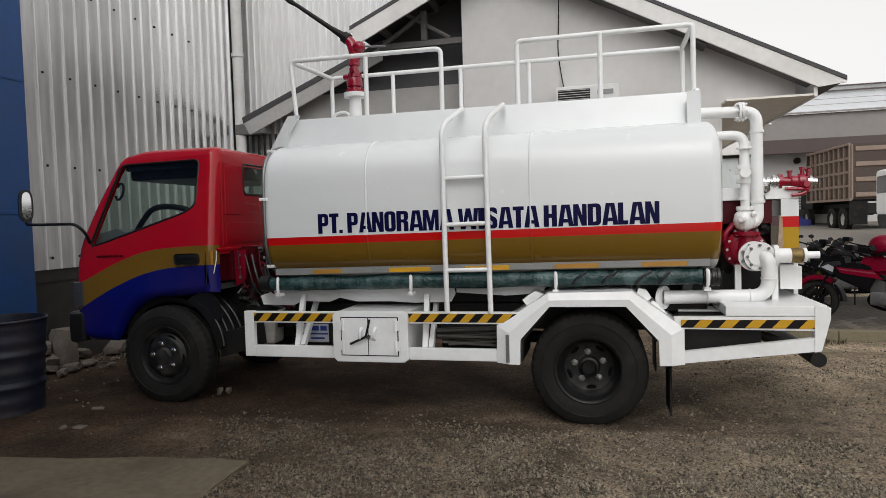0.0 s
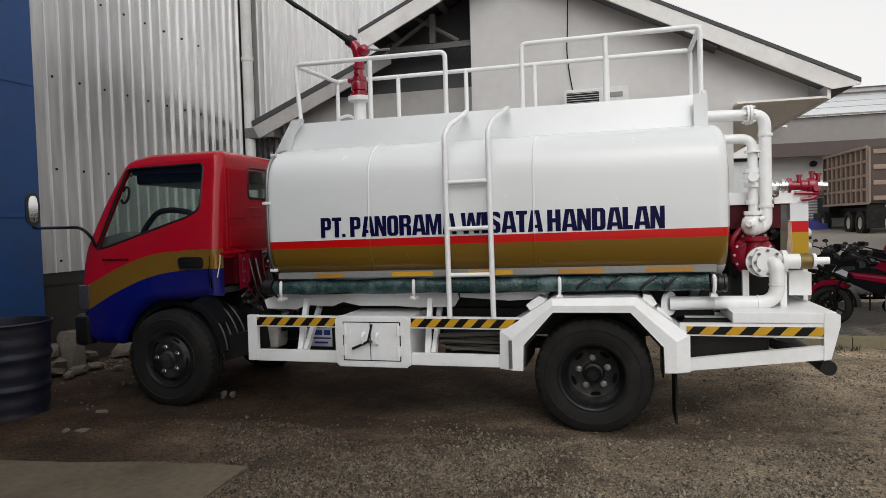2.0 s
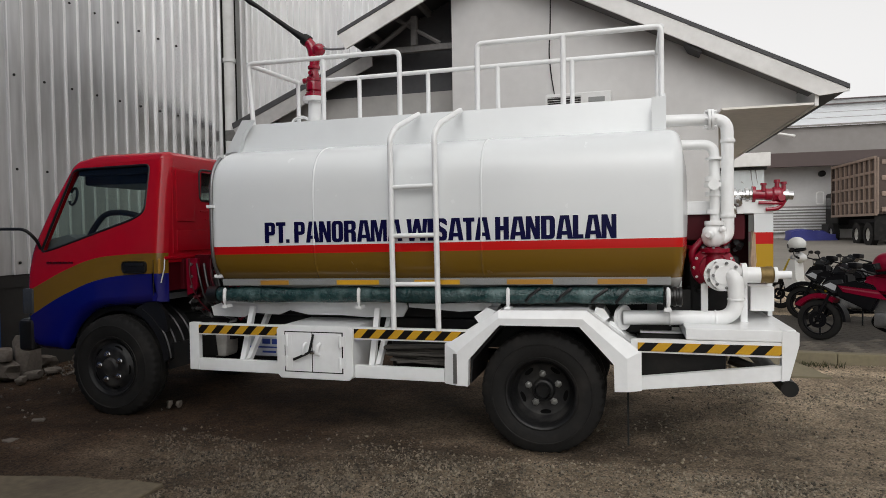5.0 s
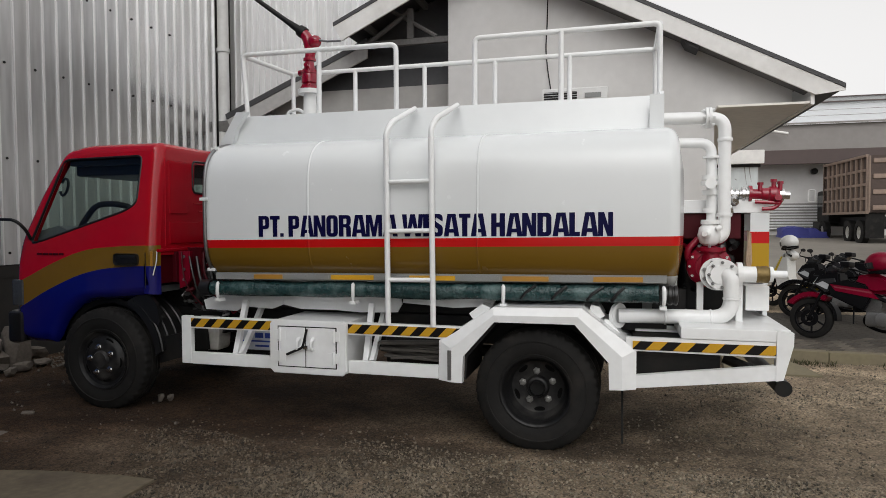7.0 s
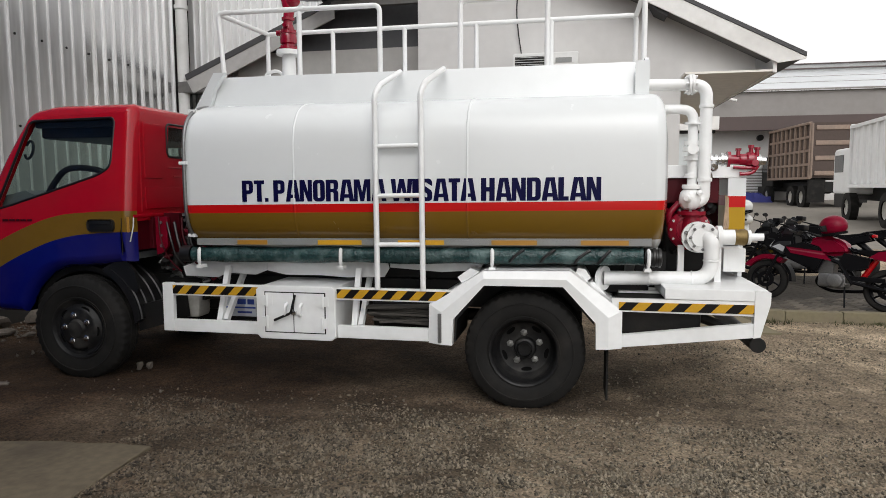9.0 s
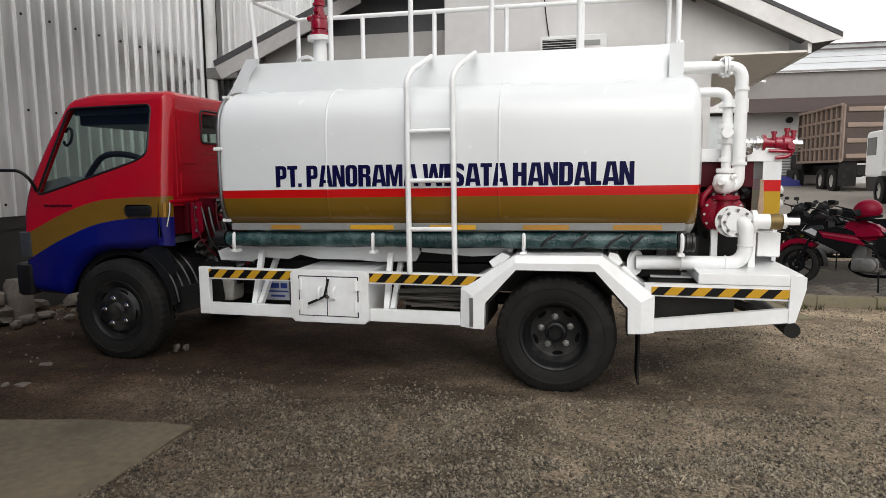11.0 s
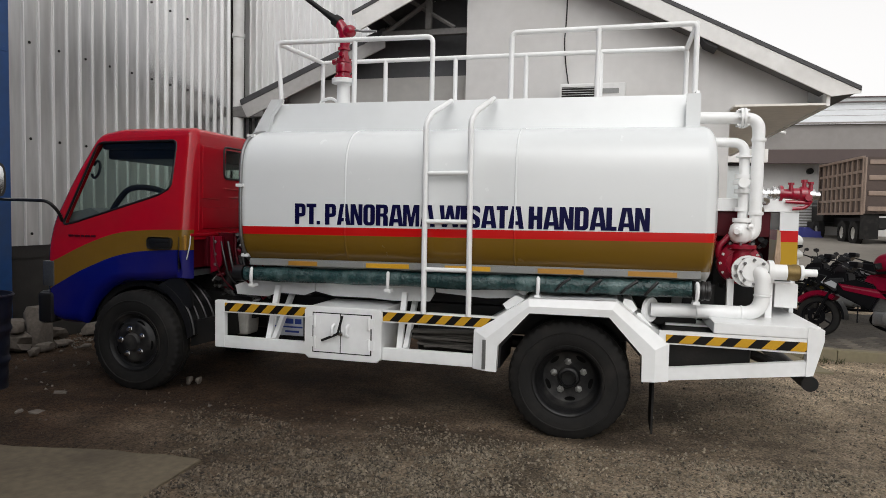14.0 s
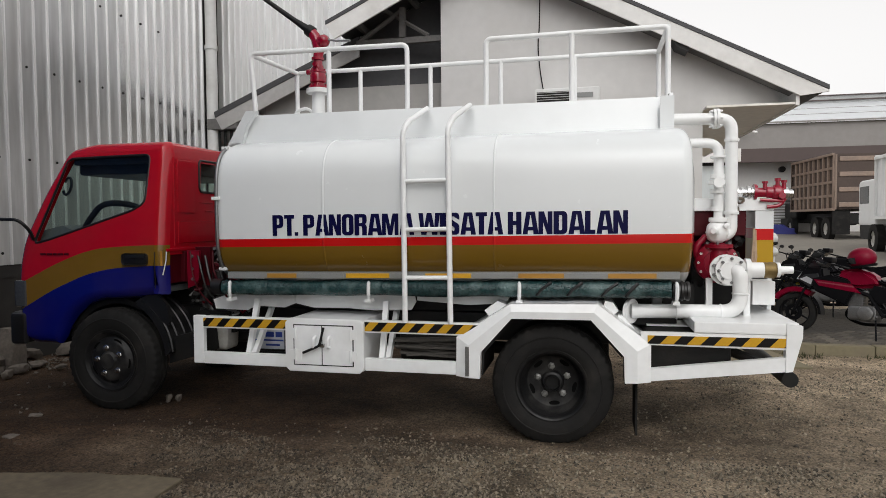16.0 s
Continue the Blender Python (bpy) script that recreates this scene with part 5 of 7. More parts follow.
bm = tube(B(), [(1.14, 0.30, 1.112), (1.335, 0.30, 1.113)], 0.050, 16)
turned(bm, [(0, 0.04), (0, 0.075), (0.03, 0.075), (0.03, 0.04)], (1.225, 0.30, 1.113), "x", 20)
outlet = part("outlet_pipe", bm, frame_white, truck)
part("coupling", turned(B(), [(0, 0.03), (0, 0.048), (0.01, 0.052), (0.025, 0.049), (0.035, 0.053), (0.065, 0.053), (0.075, 0.046), (0.075, 0.03)], (1.335, 0.30, 1.113), "x", 18), brass, outlet, "brass hose coupling")
part("outlet_cap", turned(B(), [(0, 0.02), (0, 0.048), (0.02, 0.048), (0.022, 0.024), (0.10, 0.024), (0.10, 0)], (1.411, 0.30, 1.115), "x", 18), frame_white, outlet)
for x, y in ((1.02, 0.36), (1.25, 0.34)):
    part("pump_stand", box(B(), x - 0.02, x + 0.02, y, y + 0.04, 0.812, 1.05), frame_white, truck)
part("junction_box", box(B(), 1.30, 1.44, 0.42, 0.60, 0.872, 1.03, 0.006), frame_white, truck, "white steel box on the rear deck")
# cabinet behind the tank
cab_y = 0.60
enc = part("pump_cabinet", box(B(), 0.88, 1.47, cab_y, 1.75, 1.50, 1.59, 0.006), frame_white, truck, "white pump cabinet with red and gold bands")
part("cabinet_back", box(B(), 0.90, 1.40, 1.10, 1.14, 0.815, 1.50), dark_red, enc, "dark red back panel")
part("cabinet_upper", box(B(), 0.90, 1.30, cab_y + 0.03, cab_y + 0.05, 1.33, 1.50), dark_red, enc, "dark red panel")
part("corner_post", box(B(), 1.352, 1.47, cab_y, cab_y + 0.03, 1.10, 1.50, 0.004), post_paint, enc, "banded white, red and gold post")
part("corner_post", box(B(), 1.44, 1.47, cab_y + 0.03, 1.75, 0.815, 1.50, 0.004), post_paint, enc)
part("corner_post", box(B(), 0.88, 0.90, cab_y, 1.75, 0.815, 1.50), frame_white, enc)
bm = B()
for k in range(4):
    x = 1.338 + 0.006 * k
    tube(bm, [(x, cab_y - 0.006 - 0.006 * (k % 2), 1.385 - 0.006 * k), (x + 0.003 * math.sin(k * 2), cab_y - 0.014, 1.29), (x - 0.008 + 0.004 * k, cab_y - 0.012, 1.18), (x + 0.006 * math.cos(k), cab_y - 0.01, 1.10 + 0.02 * (k % 3))], [0.003, 0.005, 0.0065, 0.004], 7)
part("rag", bm, rag_cloth, enc, "pale tan rag hanging on the post")
engine = part("pump_engine", box(box(B(), 0.95, 1.28, 0.68, 1.08, 0.83, 1.22, 0.03), 1.02, 1.22, 0.64, 0.8, 1.1, 1.32, 0.03), chassis_black, truck, "dark pump engine")
for k in range(14):
    x, y, z = 0.93 + 0.36 * random.random(), 0.62 + 0.05 * random.random(), 0.95 + 0.38 * random.random()
    part("engine_fitting", tube(B(), [(x, y, z), (x + random.uniform(-0.06, 0.06), y + 0.05, z + random.uniform(-0.05, 0.05))], 0.012 + 0.012 * random.random(), 8), random.choice((steel, pump_red, chassis_black)), engine)
# branch valve on the cabinet
bm = tube(B(), [(1.20, 0.62, 1.62), (1.345, 0.62, 1.626)], 0.030, 14)
for x, r in ((1.225, 0.046), (1.262, 0.038), (1.30, 0.050), (1.325, 0.040)):
    turned(bm, [(0, 0.02), (0, r), (0.018, r), (0.024, 0.03)], (x, 0.62, 1.624), "x", 14)
turned(bm, [(0, 0.0), (0, 0.03), (-0.05, 0.034), (-0.06, 0.02), (-0.06, 0)], (1.25, 0.60, 1.60), (0.2, 1, 0.8), 12)
tube(bm, rounded([(1.235, 0.60, 1.60), (1.225, 0.58, 1.54), (1.235, 0.59, 1.50)], 0.03), 0.018, 10)
part("valve_stub", bm, chrome, truck, "bright steel valve stub")
bm = turned(B(), [(0, 0.02), (0, 0.056), (0.020, 0.056), (0.025, 0.034), (0.075, 0.034), (0.085, 0.042), (0.12, 0.044), (0.13, 0.055), (0.165, 0.058), (0.175, 0.048), (0.185, 0.046), (0.185, 0)], (1.34, 0.62, 1.627), (1, 0, -0.04), 20)
for x, h in ((1.41, 0.055), (1.49, 0.075), (1.53, 0.06)):
    turned(bm, [(0, 0.014), (h * 0.7, 0.014), (h * 0.72, 0.020), (h, 0.020), (h, 0)], (x, 0.60, 1.645), "z", 10)
tube(bm, [(1.375, 0.58, 1.572), (1.52, 0.575, 1.565)], 0.012, 8)
tube(bm, rounded([(1.42, 0.585, 1.525), (1.50, 0.58, 1.530), (1.535, 0.59, 1.58)], 0.03), 0.013, 8)
turned(bm, [(-0.05, 0.0), (-0.05, 0.022), (0.0, 0.028), (0.0, 0.0)], (1.51, 0.60, 1.60), "y", 12)
valve = part("branch_valve", bm, monitor_red, truck, "red branch valve")
part("valve_tip", turned(B(), [(0, 0.02), (0, 0.040), (0.03, 0.042), (0.035, 0.028), (0.065, 0.027), (0.065, 0)], (1.525, 0.62, 1.618), (1, 0, -0.06), 16), chrome, valve, "bright metal nozzle tip")
part("valve_riser", tube(B(), [(1.22, 0.62, 1.585), (1.22, 0.62, 1.66)], 0.028, 12), frame_white, truck)

# wheels
def tyre_mesh(width=0.215, R=0.403):
    """A truck tyre: bulging sidewall with moulded rings, stepped shoulder lugs and two tread grooves."""
    w, n = width / 2, 168
    side = [(-w + 0.034, 0.214), (-w + 0.012, 0.224), (-w + 0.008, 0.238), (-w + 0.013, 0.241), (-w + 0.004, 0.262), (-w, 0.292), (-w + 0.001, 0.318), (-w - 0.003, 0.321), (-w - 0.003, 0.327), (-w + 0.003, 0.331),
            (-w + 0.010, 0.355), (-w + 0.020, R - 0.019), (-w + 0.032, R - 0.006), (-w + 0.055, R - 0.002), (-0.034, R), (-0.03, R - 0.012), (-0.022, R - 0.012), (-0.018, R)]
    bm = turned(B(), side + [(-y, r) for y, r in side[::-1]], (0, 0, 0), "y", n)
    for v in bm.verts:
        r = math.hypot(v.co.x, v.co.z)
        if r > R - 0.022 and abs(v.co.y) > 0.045:
            k = round(math.atan2(v.co.x, v.co.z) / (2 * math.pi / n) + (2 if v.co.y > 0 else 0))
            f = 1 - (0.020 if k % 4 < 2 else 0.0)
            v.co.x, v.co.z = v.co.x * f, v.co.z * f
    return solid("tyre", bm, rubber)


TYRE = tyre_mesh()
lug_steel = material("dull_lug_steel", (0.22, 0.22, 0.21), 0.45, metal=0.6, vary=0.25, scale=30, bump=0.1)


def lug(bm, x, y, z):
    turned(bm, [(0, 0.025), (-0.004, 0.025), (-0.005, 0.019), (-0.018, 0.019), (-0.022, 0.012), (-0.030, 0.011), (-0.030, 0)], (x, y, z), "y", 6)


def wheel(x, y, z, front, side, spin):
    """A wheel with its outer tyre face near y; side is 1 when the outer face looks towards -y."""
    hub = part("wheel", turned(B(), [(0.16 * side, 0.0), (0.16 * side, 0.09), (0.06 * side, 0.09)], (x, y + 0.11 * side, z), "y", 16), chassis_black, truck, "black steel wheel with a dusty truck tyre")
    t = part("tyre", TYRE, None, hub)
    t.location = (x, y + 0.1075 * side, z)
    t.rotation_euler = (0, spin, 0)
    if front:
        pr = [(0.022, 0.214), (0.006, 0.222), (0.004, 0.228), (0.008, 0.220), (0.03, 0.208), (0.036, 0.184), (0.014, 0.157), (0.0, 0.14), (-0.002, 0.075), (-0.012, 0.068), (-0.022, 0.060), (-0.026, 0.0)]
        lug_y, lug_r, hole_r, hole_y = 0.0, 0.104, 0.162, 0.020
    else:
        pr = [(0.022, 0.216), (0.006, 0.226), (0.002, 0.231), (0.006, 0.222), (0.012, 0.216), (0.03, 0.211), (0.036, 0.207), (0.085, 0.203), (0.10, 0.196), (0.118, 0.190), (0.142, 0.172), (0.150, 0.135),
              (0.150, 0.078), (0.138, 0.074), (0.122, 0.066), (0.116, 0.050), (0.104, 0.046), (0.102, 0.0)]
        lug_y, lug_r, hole_r, hole_y = 0.148, 0.104, 0.150, 0.147
    part("rim", turned(B(), [(a * side, r) for a, r in pr], (x, y, z), "y", 56), rim_black, hub)
    for k in range(5):
        a = spin + 2 * math.pi * k / 5
        bm = B()
        lug(bm, 0, 0, 0)
        if side < 0:
            bmesh.ops.rotate(bm, verts=bm.verts, matrix=Matrix.Rotation(math.pi, 3, "Z"))
        n = part("lug_nut", bm, chrome if front else lug_steel, hub)
        n.location = (x + lug_r * math.sin(a), y + lug_y * side, z + lug_r * math.cos(a))
        b = a + math.pi / 5
        # black disc on the rim face stands in for the shade inside a vent opening
        bm = B()
        turned(bm, [(0.0, 0.0), (0.0, 0.020), (-0.003 * side, 0.020), (-0.003 * side, 0.0)], (0, 0, 0), "y", 14)
        bmesh.ops.scale(bm, verts=bm.verts, vec=(1.85, 1, 0.8))
        h = part("vent_hole", bm, hole_black, hub)
        h.rotation_euler = (0, b, 0)
        h.location = (x + hole_r * math.sin(b), y + hole_y * side, z + hole_r * math.cos(b))


wheel(-3.376, 0.055, 0.383, True, 1, -0.20)
wheel(-3.376, 1.745, 0.383, True, -1, 0.1)
wheel(0.0, 0.06, 0.35, False, 1, -0.08)
wheel(0.0, 1.74, 0.35, False, -1, 0.4)
for y in (0.405, 1.395):
    t = part("inner_tyre", TYRE, None, truck)
    t.location = (0, y, 0.35)
for y in (0.10, 1.42):
    part("mud_flap", box(B(), 0.535, 0.548, y, y + 0.30, 0.045, 0.42), rubber, truck, "thin black rubber mud flap")

# ---- the cab ----
CY0, CY1 = 0.06, 1.74


def lean(z):
    """How far the side leans in above the waist."""
    return 0.0 if z < 1.22 else 0.10 * ((z - 1.22) / 0.83) ** 1.3


PROFILE = rounded([(-2.885, 0, 0.90), (-2.885, 0, 1.235), (-2.885, 0, 1.45), (-2.885, 0, 1.69), (-2.885, 0, 1.82), (-2.885, 0, 1.96), (-2.90, 0, 2.075), (-3.58, 0, 2.075), (-3.80, 0, 2.03), (-4.0, 0, 1.68), (-4.165, 0, 1.33), (-4.22, 0, 1.10), (-4.235, 0, 0.85), (-4.21, 0, 0.53), (-4.10, 0, 0.49), (-3.87, 0, 0.488)], 0.07, 4)
WELL = [(-3.38 + 0.47 * math.cos(t), 0, 0.385 + 0.47 * math.sin(t)) for t in (math.radians(160) - math.radians(100) * k / 12 for k in range(13))]
ARCH = WELL[:10] + [(-3.15, 0, 0.868), (-3.03, 0, 0.880), (-2.92, 0, 0.892)]
OUTLINE = [Vector(p) for p in PROFILE] + [Vector(p) for p in ARCH]
WIN = [Vector(p) for p in rounded([(-3.9, 0, 1.32), (-4.045, 0, 1.285), (-3.765, 0, 1.955), (-3.035, 0, 1.968), (-3.055, 0, 1.60), (-3.15, 0, 1.545), (-3.9, 0, 1.32)], 0.05, 4)][1:]


def inset_outline(pts, d):
    out, k = [], len(pts)
    for i in range(k):
        a, b = pts[i - 1], pts[(i + 1) % k]
        t = (b - a).normalized()
        nrm = Vector((t.z, 0, -t.x))
        out.append(pts[i] + nrm * d)
    return out


area = sum(a.x * b.z - b.x * a.z for a, b in zip(OUTLINE, OUTLINE[1:] + OUTLINE[:1]))
SIGN = -1 if area > 0 else 1


def side_y(z, y, near):
    return y + (lean(z) if near else -lean(z))


cab = None
RAD = 0.085
for near in (True, False):
    base = CY0 if near else CY1
    bm = B()
    loops = []
    for k in range(5):
        t = math.pi / 2 * k / 4
        d, off = RAD * (1 - math.sin(t)), RAD * (1 - math.cos(t))
        loops.append([bm.verts.new((p.x, side_y(p.z, base + (off if near else -off), near), p.z)) for p in inset_outline(OUTLINE, SIGN * d)])
    n_ = len(OUTLINE)
    for a, b in zip(loops, loops[1:]):
        for i in range(n_):
            bm.faces.new((a[i], a[(i + 1) % n_], b[(i + 1) % n_], b[i]))
    wl_ = [bm.verts.new((p.x, side_y(p.z, base, near), p.z)) for p in WIN]
    edges = [bm.edges.get((loops[0][i], loops[0][(i + 1) % n_])) for i in range(n_)]
    edges += [bm.edges.new((wl_[i], wl_[(i + 1) % len(wl_)])) for i in range(len(wl_))]
    bmesh.ops.triangle_fill(bm, use_beauty=True, use_dissolve=False, edges=edges)
    # inner reveal of the window
    rl_ = [bm.verts.new((v.co.x, v.co.y + (0.05 if near else -0.05), v.co.z)) for v in wl_]
    for i in range(len(wl_)):
        bm.faces.new((wl_[i], wl_[(i + 1) % len(wl_)], rl_[(i + 1) % len(wl_)], rl_[i]))
    bmesh.ops.recalc_face_normals(bm, faces=bm.faces)
    p_ = part("cab_side", bm, cab_paint, truck, "cab side in red, gold and blue paint")
    if near:
        cab = p_
    gb_ = B()
    fr = [Vector((p.x, side_y(p.z, base + (0.022 if near else -0.022), near), p.z)) for p in WIN]
    gb_.faces.new([gb_.verts.new(p) for p in fr])
    pane = part("side_window", gb_, glass, p_, "tinted side window")
    pane.visible_shadow = False
    part("window_seal", tube(B(), [Vector((p.x, side_y(p.z, base + (0.004 if near else -0.004), near), p.z)) for p in WIN + WIN[:1]], 0.010, 6, caps=False), black_plastic, p_, "black rubber window seal")

# skin between the sides, with windscreen and rear window openings
y0s, y1s = CY0 + RAD, CY1 - RAD
bm, rear = B(), B()
def skin(bm, a, b, f0=0.0, f1=1.0):
    """A strip of the skin between two outline points."""
    q = []
    for p, fs in ((a, (f0, f1)), (b, (f1, f0))):
        l, r = side_y(p.z, y0s, True), side_y(p.z, y1s, False)
        q += [bm.verts.new((p.x, l + (r - l) * f, p.z)) for f in fs]
    bm.faces.new(q)


for i in range(len(PROFILE) - 1):
    a, b = OUTLINE[i], OUTLINE[i + 1]
    mid = (a + b) / 2
    if mid.x > -2.9 and mid.z < 1.2:
        continue
    if mid.x > -2.9 and 1.69 < mid.z < 1.94:
        skin(rear, a, b, 0.0, 0.26), skin(rear, a, b, 0.84, 1.0)
        continue
    if mid.x > -2.9:
        skin(rear, a, b)
        continue
    if -4.17 < mid.x < -3.79 and mid.z > 1.31:
        skin(bm, a, b, 0.0, 0.05), skin(bm, a, b, 0.95, 1.0)
        continue
    skin(bm, a, b)
rx = -2.885
bmesh.ops.recalc_face_normals(bm, faces=bm.faces)
skin_ob = part("cab_shell", bm, cab_paint, truck, "red cab roof and nose")
bmesh.ops.recalc_face_normals(rear, faces=rear.faces)
part("rear_wall", rear, cab_red, truck, "plain red cab rear wall")
bm = B()
box(bm, rx - 0.004, rx + 0.010, 0.25, 0.47, 1.52, 1.94, 0.009)
box(bm, rx - 0.004, rx + 0.008, 0.25, 1.50, 1.285, 1.455, 0.007)
box(bm, rx - 0.004, rx + 0.012, 0.10, 1.70, 1.225, 1.25, 0.006)
for y0_, z0_, y1_, z1_ in ((0.205, 1.27, 0.215, 1.95), (0.55, 1.61, 0.74, 1.61), (0.62, 1.54, 0.76, 1.54)):
    tube(bm, [(rx, y0_, z0_), (rx, y1_, z1_)], 0.006, 8)
part("rear_pressing", bm, cab_red, skin_ob)
bm = box(B(), rx - 0.035, rx - 0.015, 0.16, 1.64, 0.98, 1.24)
for y in (0.30, 0.62, 0.94, 1.26):
    box(bm, rx - 0.018, rx + 0.02, y, y + 0.05, 0.98, 1.22, 0.006)
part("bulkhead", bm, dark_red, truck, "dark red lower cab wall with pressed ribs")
part("rear_window", box(B(), rx - 0.012, rx - 0.008, 0.46, 1.46, 1.685, 1.965), glass, skin_ob, "tinted rear window").visible_shadow = False
part("rear_window_seal", tube(B(), rounded([(rx, 1.0, 1.955), (rx, 1.42, 1.955), (rx, 1.42, 1.695), (rx, 0.545, 1.695), (rx, 0.545, 1.955), (rx, 1.0, 1.955)], 0.05), 0.009, 8, caps=False), black_plastic, skin_ob)
wb_ = B()
wa, wc = [p for p in OUTLINE[:len(PROFILE)] if -4.17 < p.x < -3.80 and p.z > 1.31][0], [p for p in OUTLINE[:len(PROFILE)] if -4.17 < p.x < -3.80 and p.z > 1.31][-1]
wb_.faces.new([wb_.verts.new(v) for v in ((wa.x, 0.24, wa.z), (wa.x, 1.56, wa.z), (wc.x, 1.66, wc.z), (wc.x, 0.14, wc.z))])
part("windscreen", wb_, glass, skin_ob, "tinted windscreen").visible_shadow = False
bm = B()
for k in range(6):
    box(bm, -3.05 - 0.09 * k, -3.01 - 0.09 * k, 0.30, 1.50, 2.073, 2.083, 0.004)
part("roof_rib", bm, paint_red, skin_ob)
part("headlight", box(B(), -4.255, -4.19, 0.075, 0.36, 0.79, 0.985, 0.03), lamp_grey, skin_ob, "clear headlight")
part("headlight", box(B(), -4.255, -4.19, 1.44, 1.725, 0.79, 0.985, 0.03), lamp_grey, skin_ob, "clear headlight")
part("side_lamp", box(B(), -4.23, -4.125, 0.045, 0.075, 0.785, 0.995, 0.014), lamp_grey, cab, "clear side lamp")
bm = B()
box(bm, -4.285, -4.19, 0.05, 1.75, 0.475, 0.745, 0.03)
box(bm, -4.275, -4.135, 0.035, 0.10, 0.485, 0.735, 0.025)
part("bumper", bm, black_plastic, truck, "black plastic bumper")
# door lines, handle, badges, vents
bm = tube(B(), rounded([(-2.955, 0.058, 0.95), (-2.955, 0.058, 1.10), (-2.955, 0.058, 1.225)], 0.03), 0.003, 5)
part("door_gap", bm, chassis_black, cab)
hd = part("door_handle", box(B(), -3.235, -3.012, 0.048, 0.066, 1.125, 1.215, 0.025), black_plastic, cab, "black recessed door handle")
part("handle_grip", box(B(), -3.20, -3.03, 0.040, 0.052, 1.175, 1.205, 0.006), black_plastic, hd)
for a in ((-3.98, -3.93), (-3.92, -3.87), (-3.86, -3.83), (-3.82, -3.77), (-3.76, -3.72)):
    part("badge_bar", box(B(), a[0], a[1], 0.056, 0.060, 1.197, 1.213), dark_red, cab)
# pale and amber strips painted in for the bright sheen along the cab corner
part("edge_strip", tube(B(), [(-2.886, 0.105, 1.235), (-2.888, 0.10, 1.16), (-2.90, 0.075, 1.05)], 0.0045, 6), pvc_white, cab, "pale strip for the highlight on the panel edge")
part("corner_trim", box(B(), -2.915, -2.893, 0.060, 0.068, 1.12, 1.235, 0.004), brown_tape, cab, "strip for the gold sheen on the door pillar")
# under the cab: wheel house, mud guard, steps, dark machinery
bm = B()
prism(bm, [(p[0], p[2]) for p in WELL] + [(-3.38 + 0.43 * math.cos(t), 0.385 + 0.43 * math.sin(t)) for t in (math.radians(60) + math.radians(100) * k / 12 for k in range(13))], 0.17, 0.45)
part("wheel_house", bm, chassis_black, truck, "black front wheel housing")
GUARD = [(-3.38 + 0.475 * math.cos(t), 0.40 + 0.475 * math.sin(t)) for t in (math.radians(62) - math.radians(58) * k / 10 for k in range(11))]
bm = prism(B(), GUARD + [(x + 0.045, z + 0.03) for x, z in GUARD[::-1]], 0.09, 0.46)
for y in (0.115, 0.20, 0.30, 0.40):
    tube(bm, [(x + 0.045, y, z + 0.03) for x, z in GUARD], 0.012, 6)
prism(bm, [(-3.17, 0.84), (-3.05, 0.90), (-2.96, 0.90), (-2.90, 0.83), (-2.87, 0.70), (-2.885, 0.665), (-2.93, 0.69), (-3.0, 0.76)], 0.10, 0.13)
part("mud_guard", bm, black_plastic, truck, "black plastic front mud guard")
for y, m in ((0.33, pump_red), (0.46, dark_red)):
    part("cab_bracket", prism(B(), [(-2.875, 1.225), (-2.76, 1.225), (-2.765, 1.0), (-2.80, 0.95), (-2.86, 0.93)], y, y + 0.03), m, truck, "red steel bracket under the cab")
for x in (-2.815,):
    for z in (1.0, 1.08, 1.18):
        part("bracket_bolt", turned(B(), [(0, 0.012), (-0.012, 0.012), (-0.012, 0)], (x, 0.328, z), "y", 6), bolt_grey, truck)
part("lower_guard", prism(B(), [(-2.93, 0.56), (-2.66, 0.62), (-2.64, 0.44), (-2.92, 0.36)], 0.16, 0.40), chassis_black, truck, "black lower guard")
mach = part("gearbox", box(box(B(), -3.3, -2.5, 0.62, 1.18, 0.45, 0.85, 0.04), -3.9, -3.0, 0.60, 1.2, 0.55, 0.98, 0.04), chassis_black, truck, "dark greasy engine and gearbox")
part("air_duct", tube(B(), rounded([(-2.80, 0.45, 0.82), (-2.72, 0.48, 0.98), (-2.62, 0.60, 1.10), (-2.58, 0.75, 1.22)], 0.1), 0.055, 14), black_plastic, truck, "black ribbed air duct")
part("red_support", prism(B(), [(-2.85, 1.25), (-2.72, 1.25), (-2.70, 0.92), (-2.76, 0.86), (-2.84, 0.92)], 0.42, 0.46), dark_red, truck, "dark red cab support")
for k in range(90):
    x, y, z = random.uniform(-2.86, -2.42), random.uniform(0.34, 0.62), random.uniform(0.70, 1.20)
    m = random.choice((chassis_black, chassis_black, black_plastic, bolt_grey, dark_red, pump_red))
    r = random.uniform(0.008, 0.024)
    part("engine_fitting", tube(B(), rounded([(x, y, z), (x + random.uniform(-0.07, 0.07), y + 0.03, z + random.uniform(-0.06, 0.06)), (x + random.uniform(-0.1, 0.1), y + 0.06, z + random.uniform(-0.1, 0.1))], 0.03, 3), r, 7), m, mach)
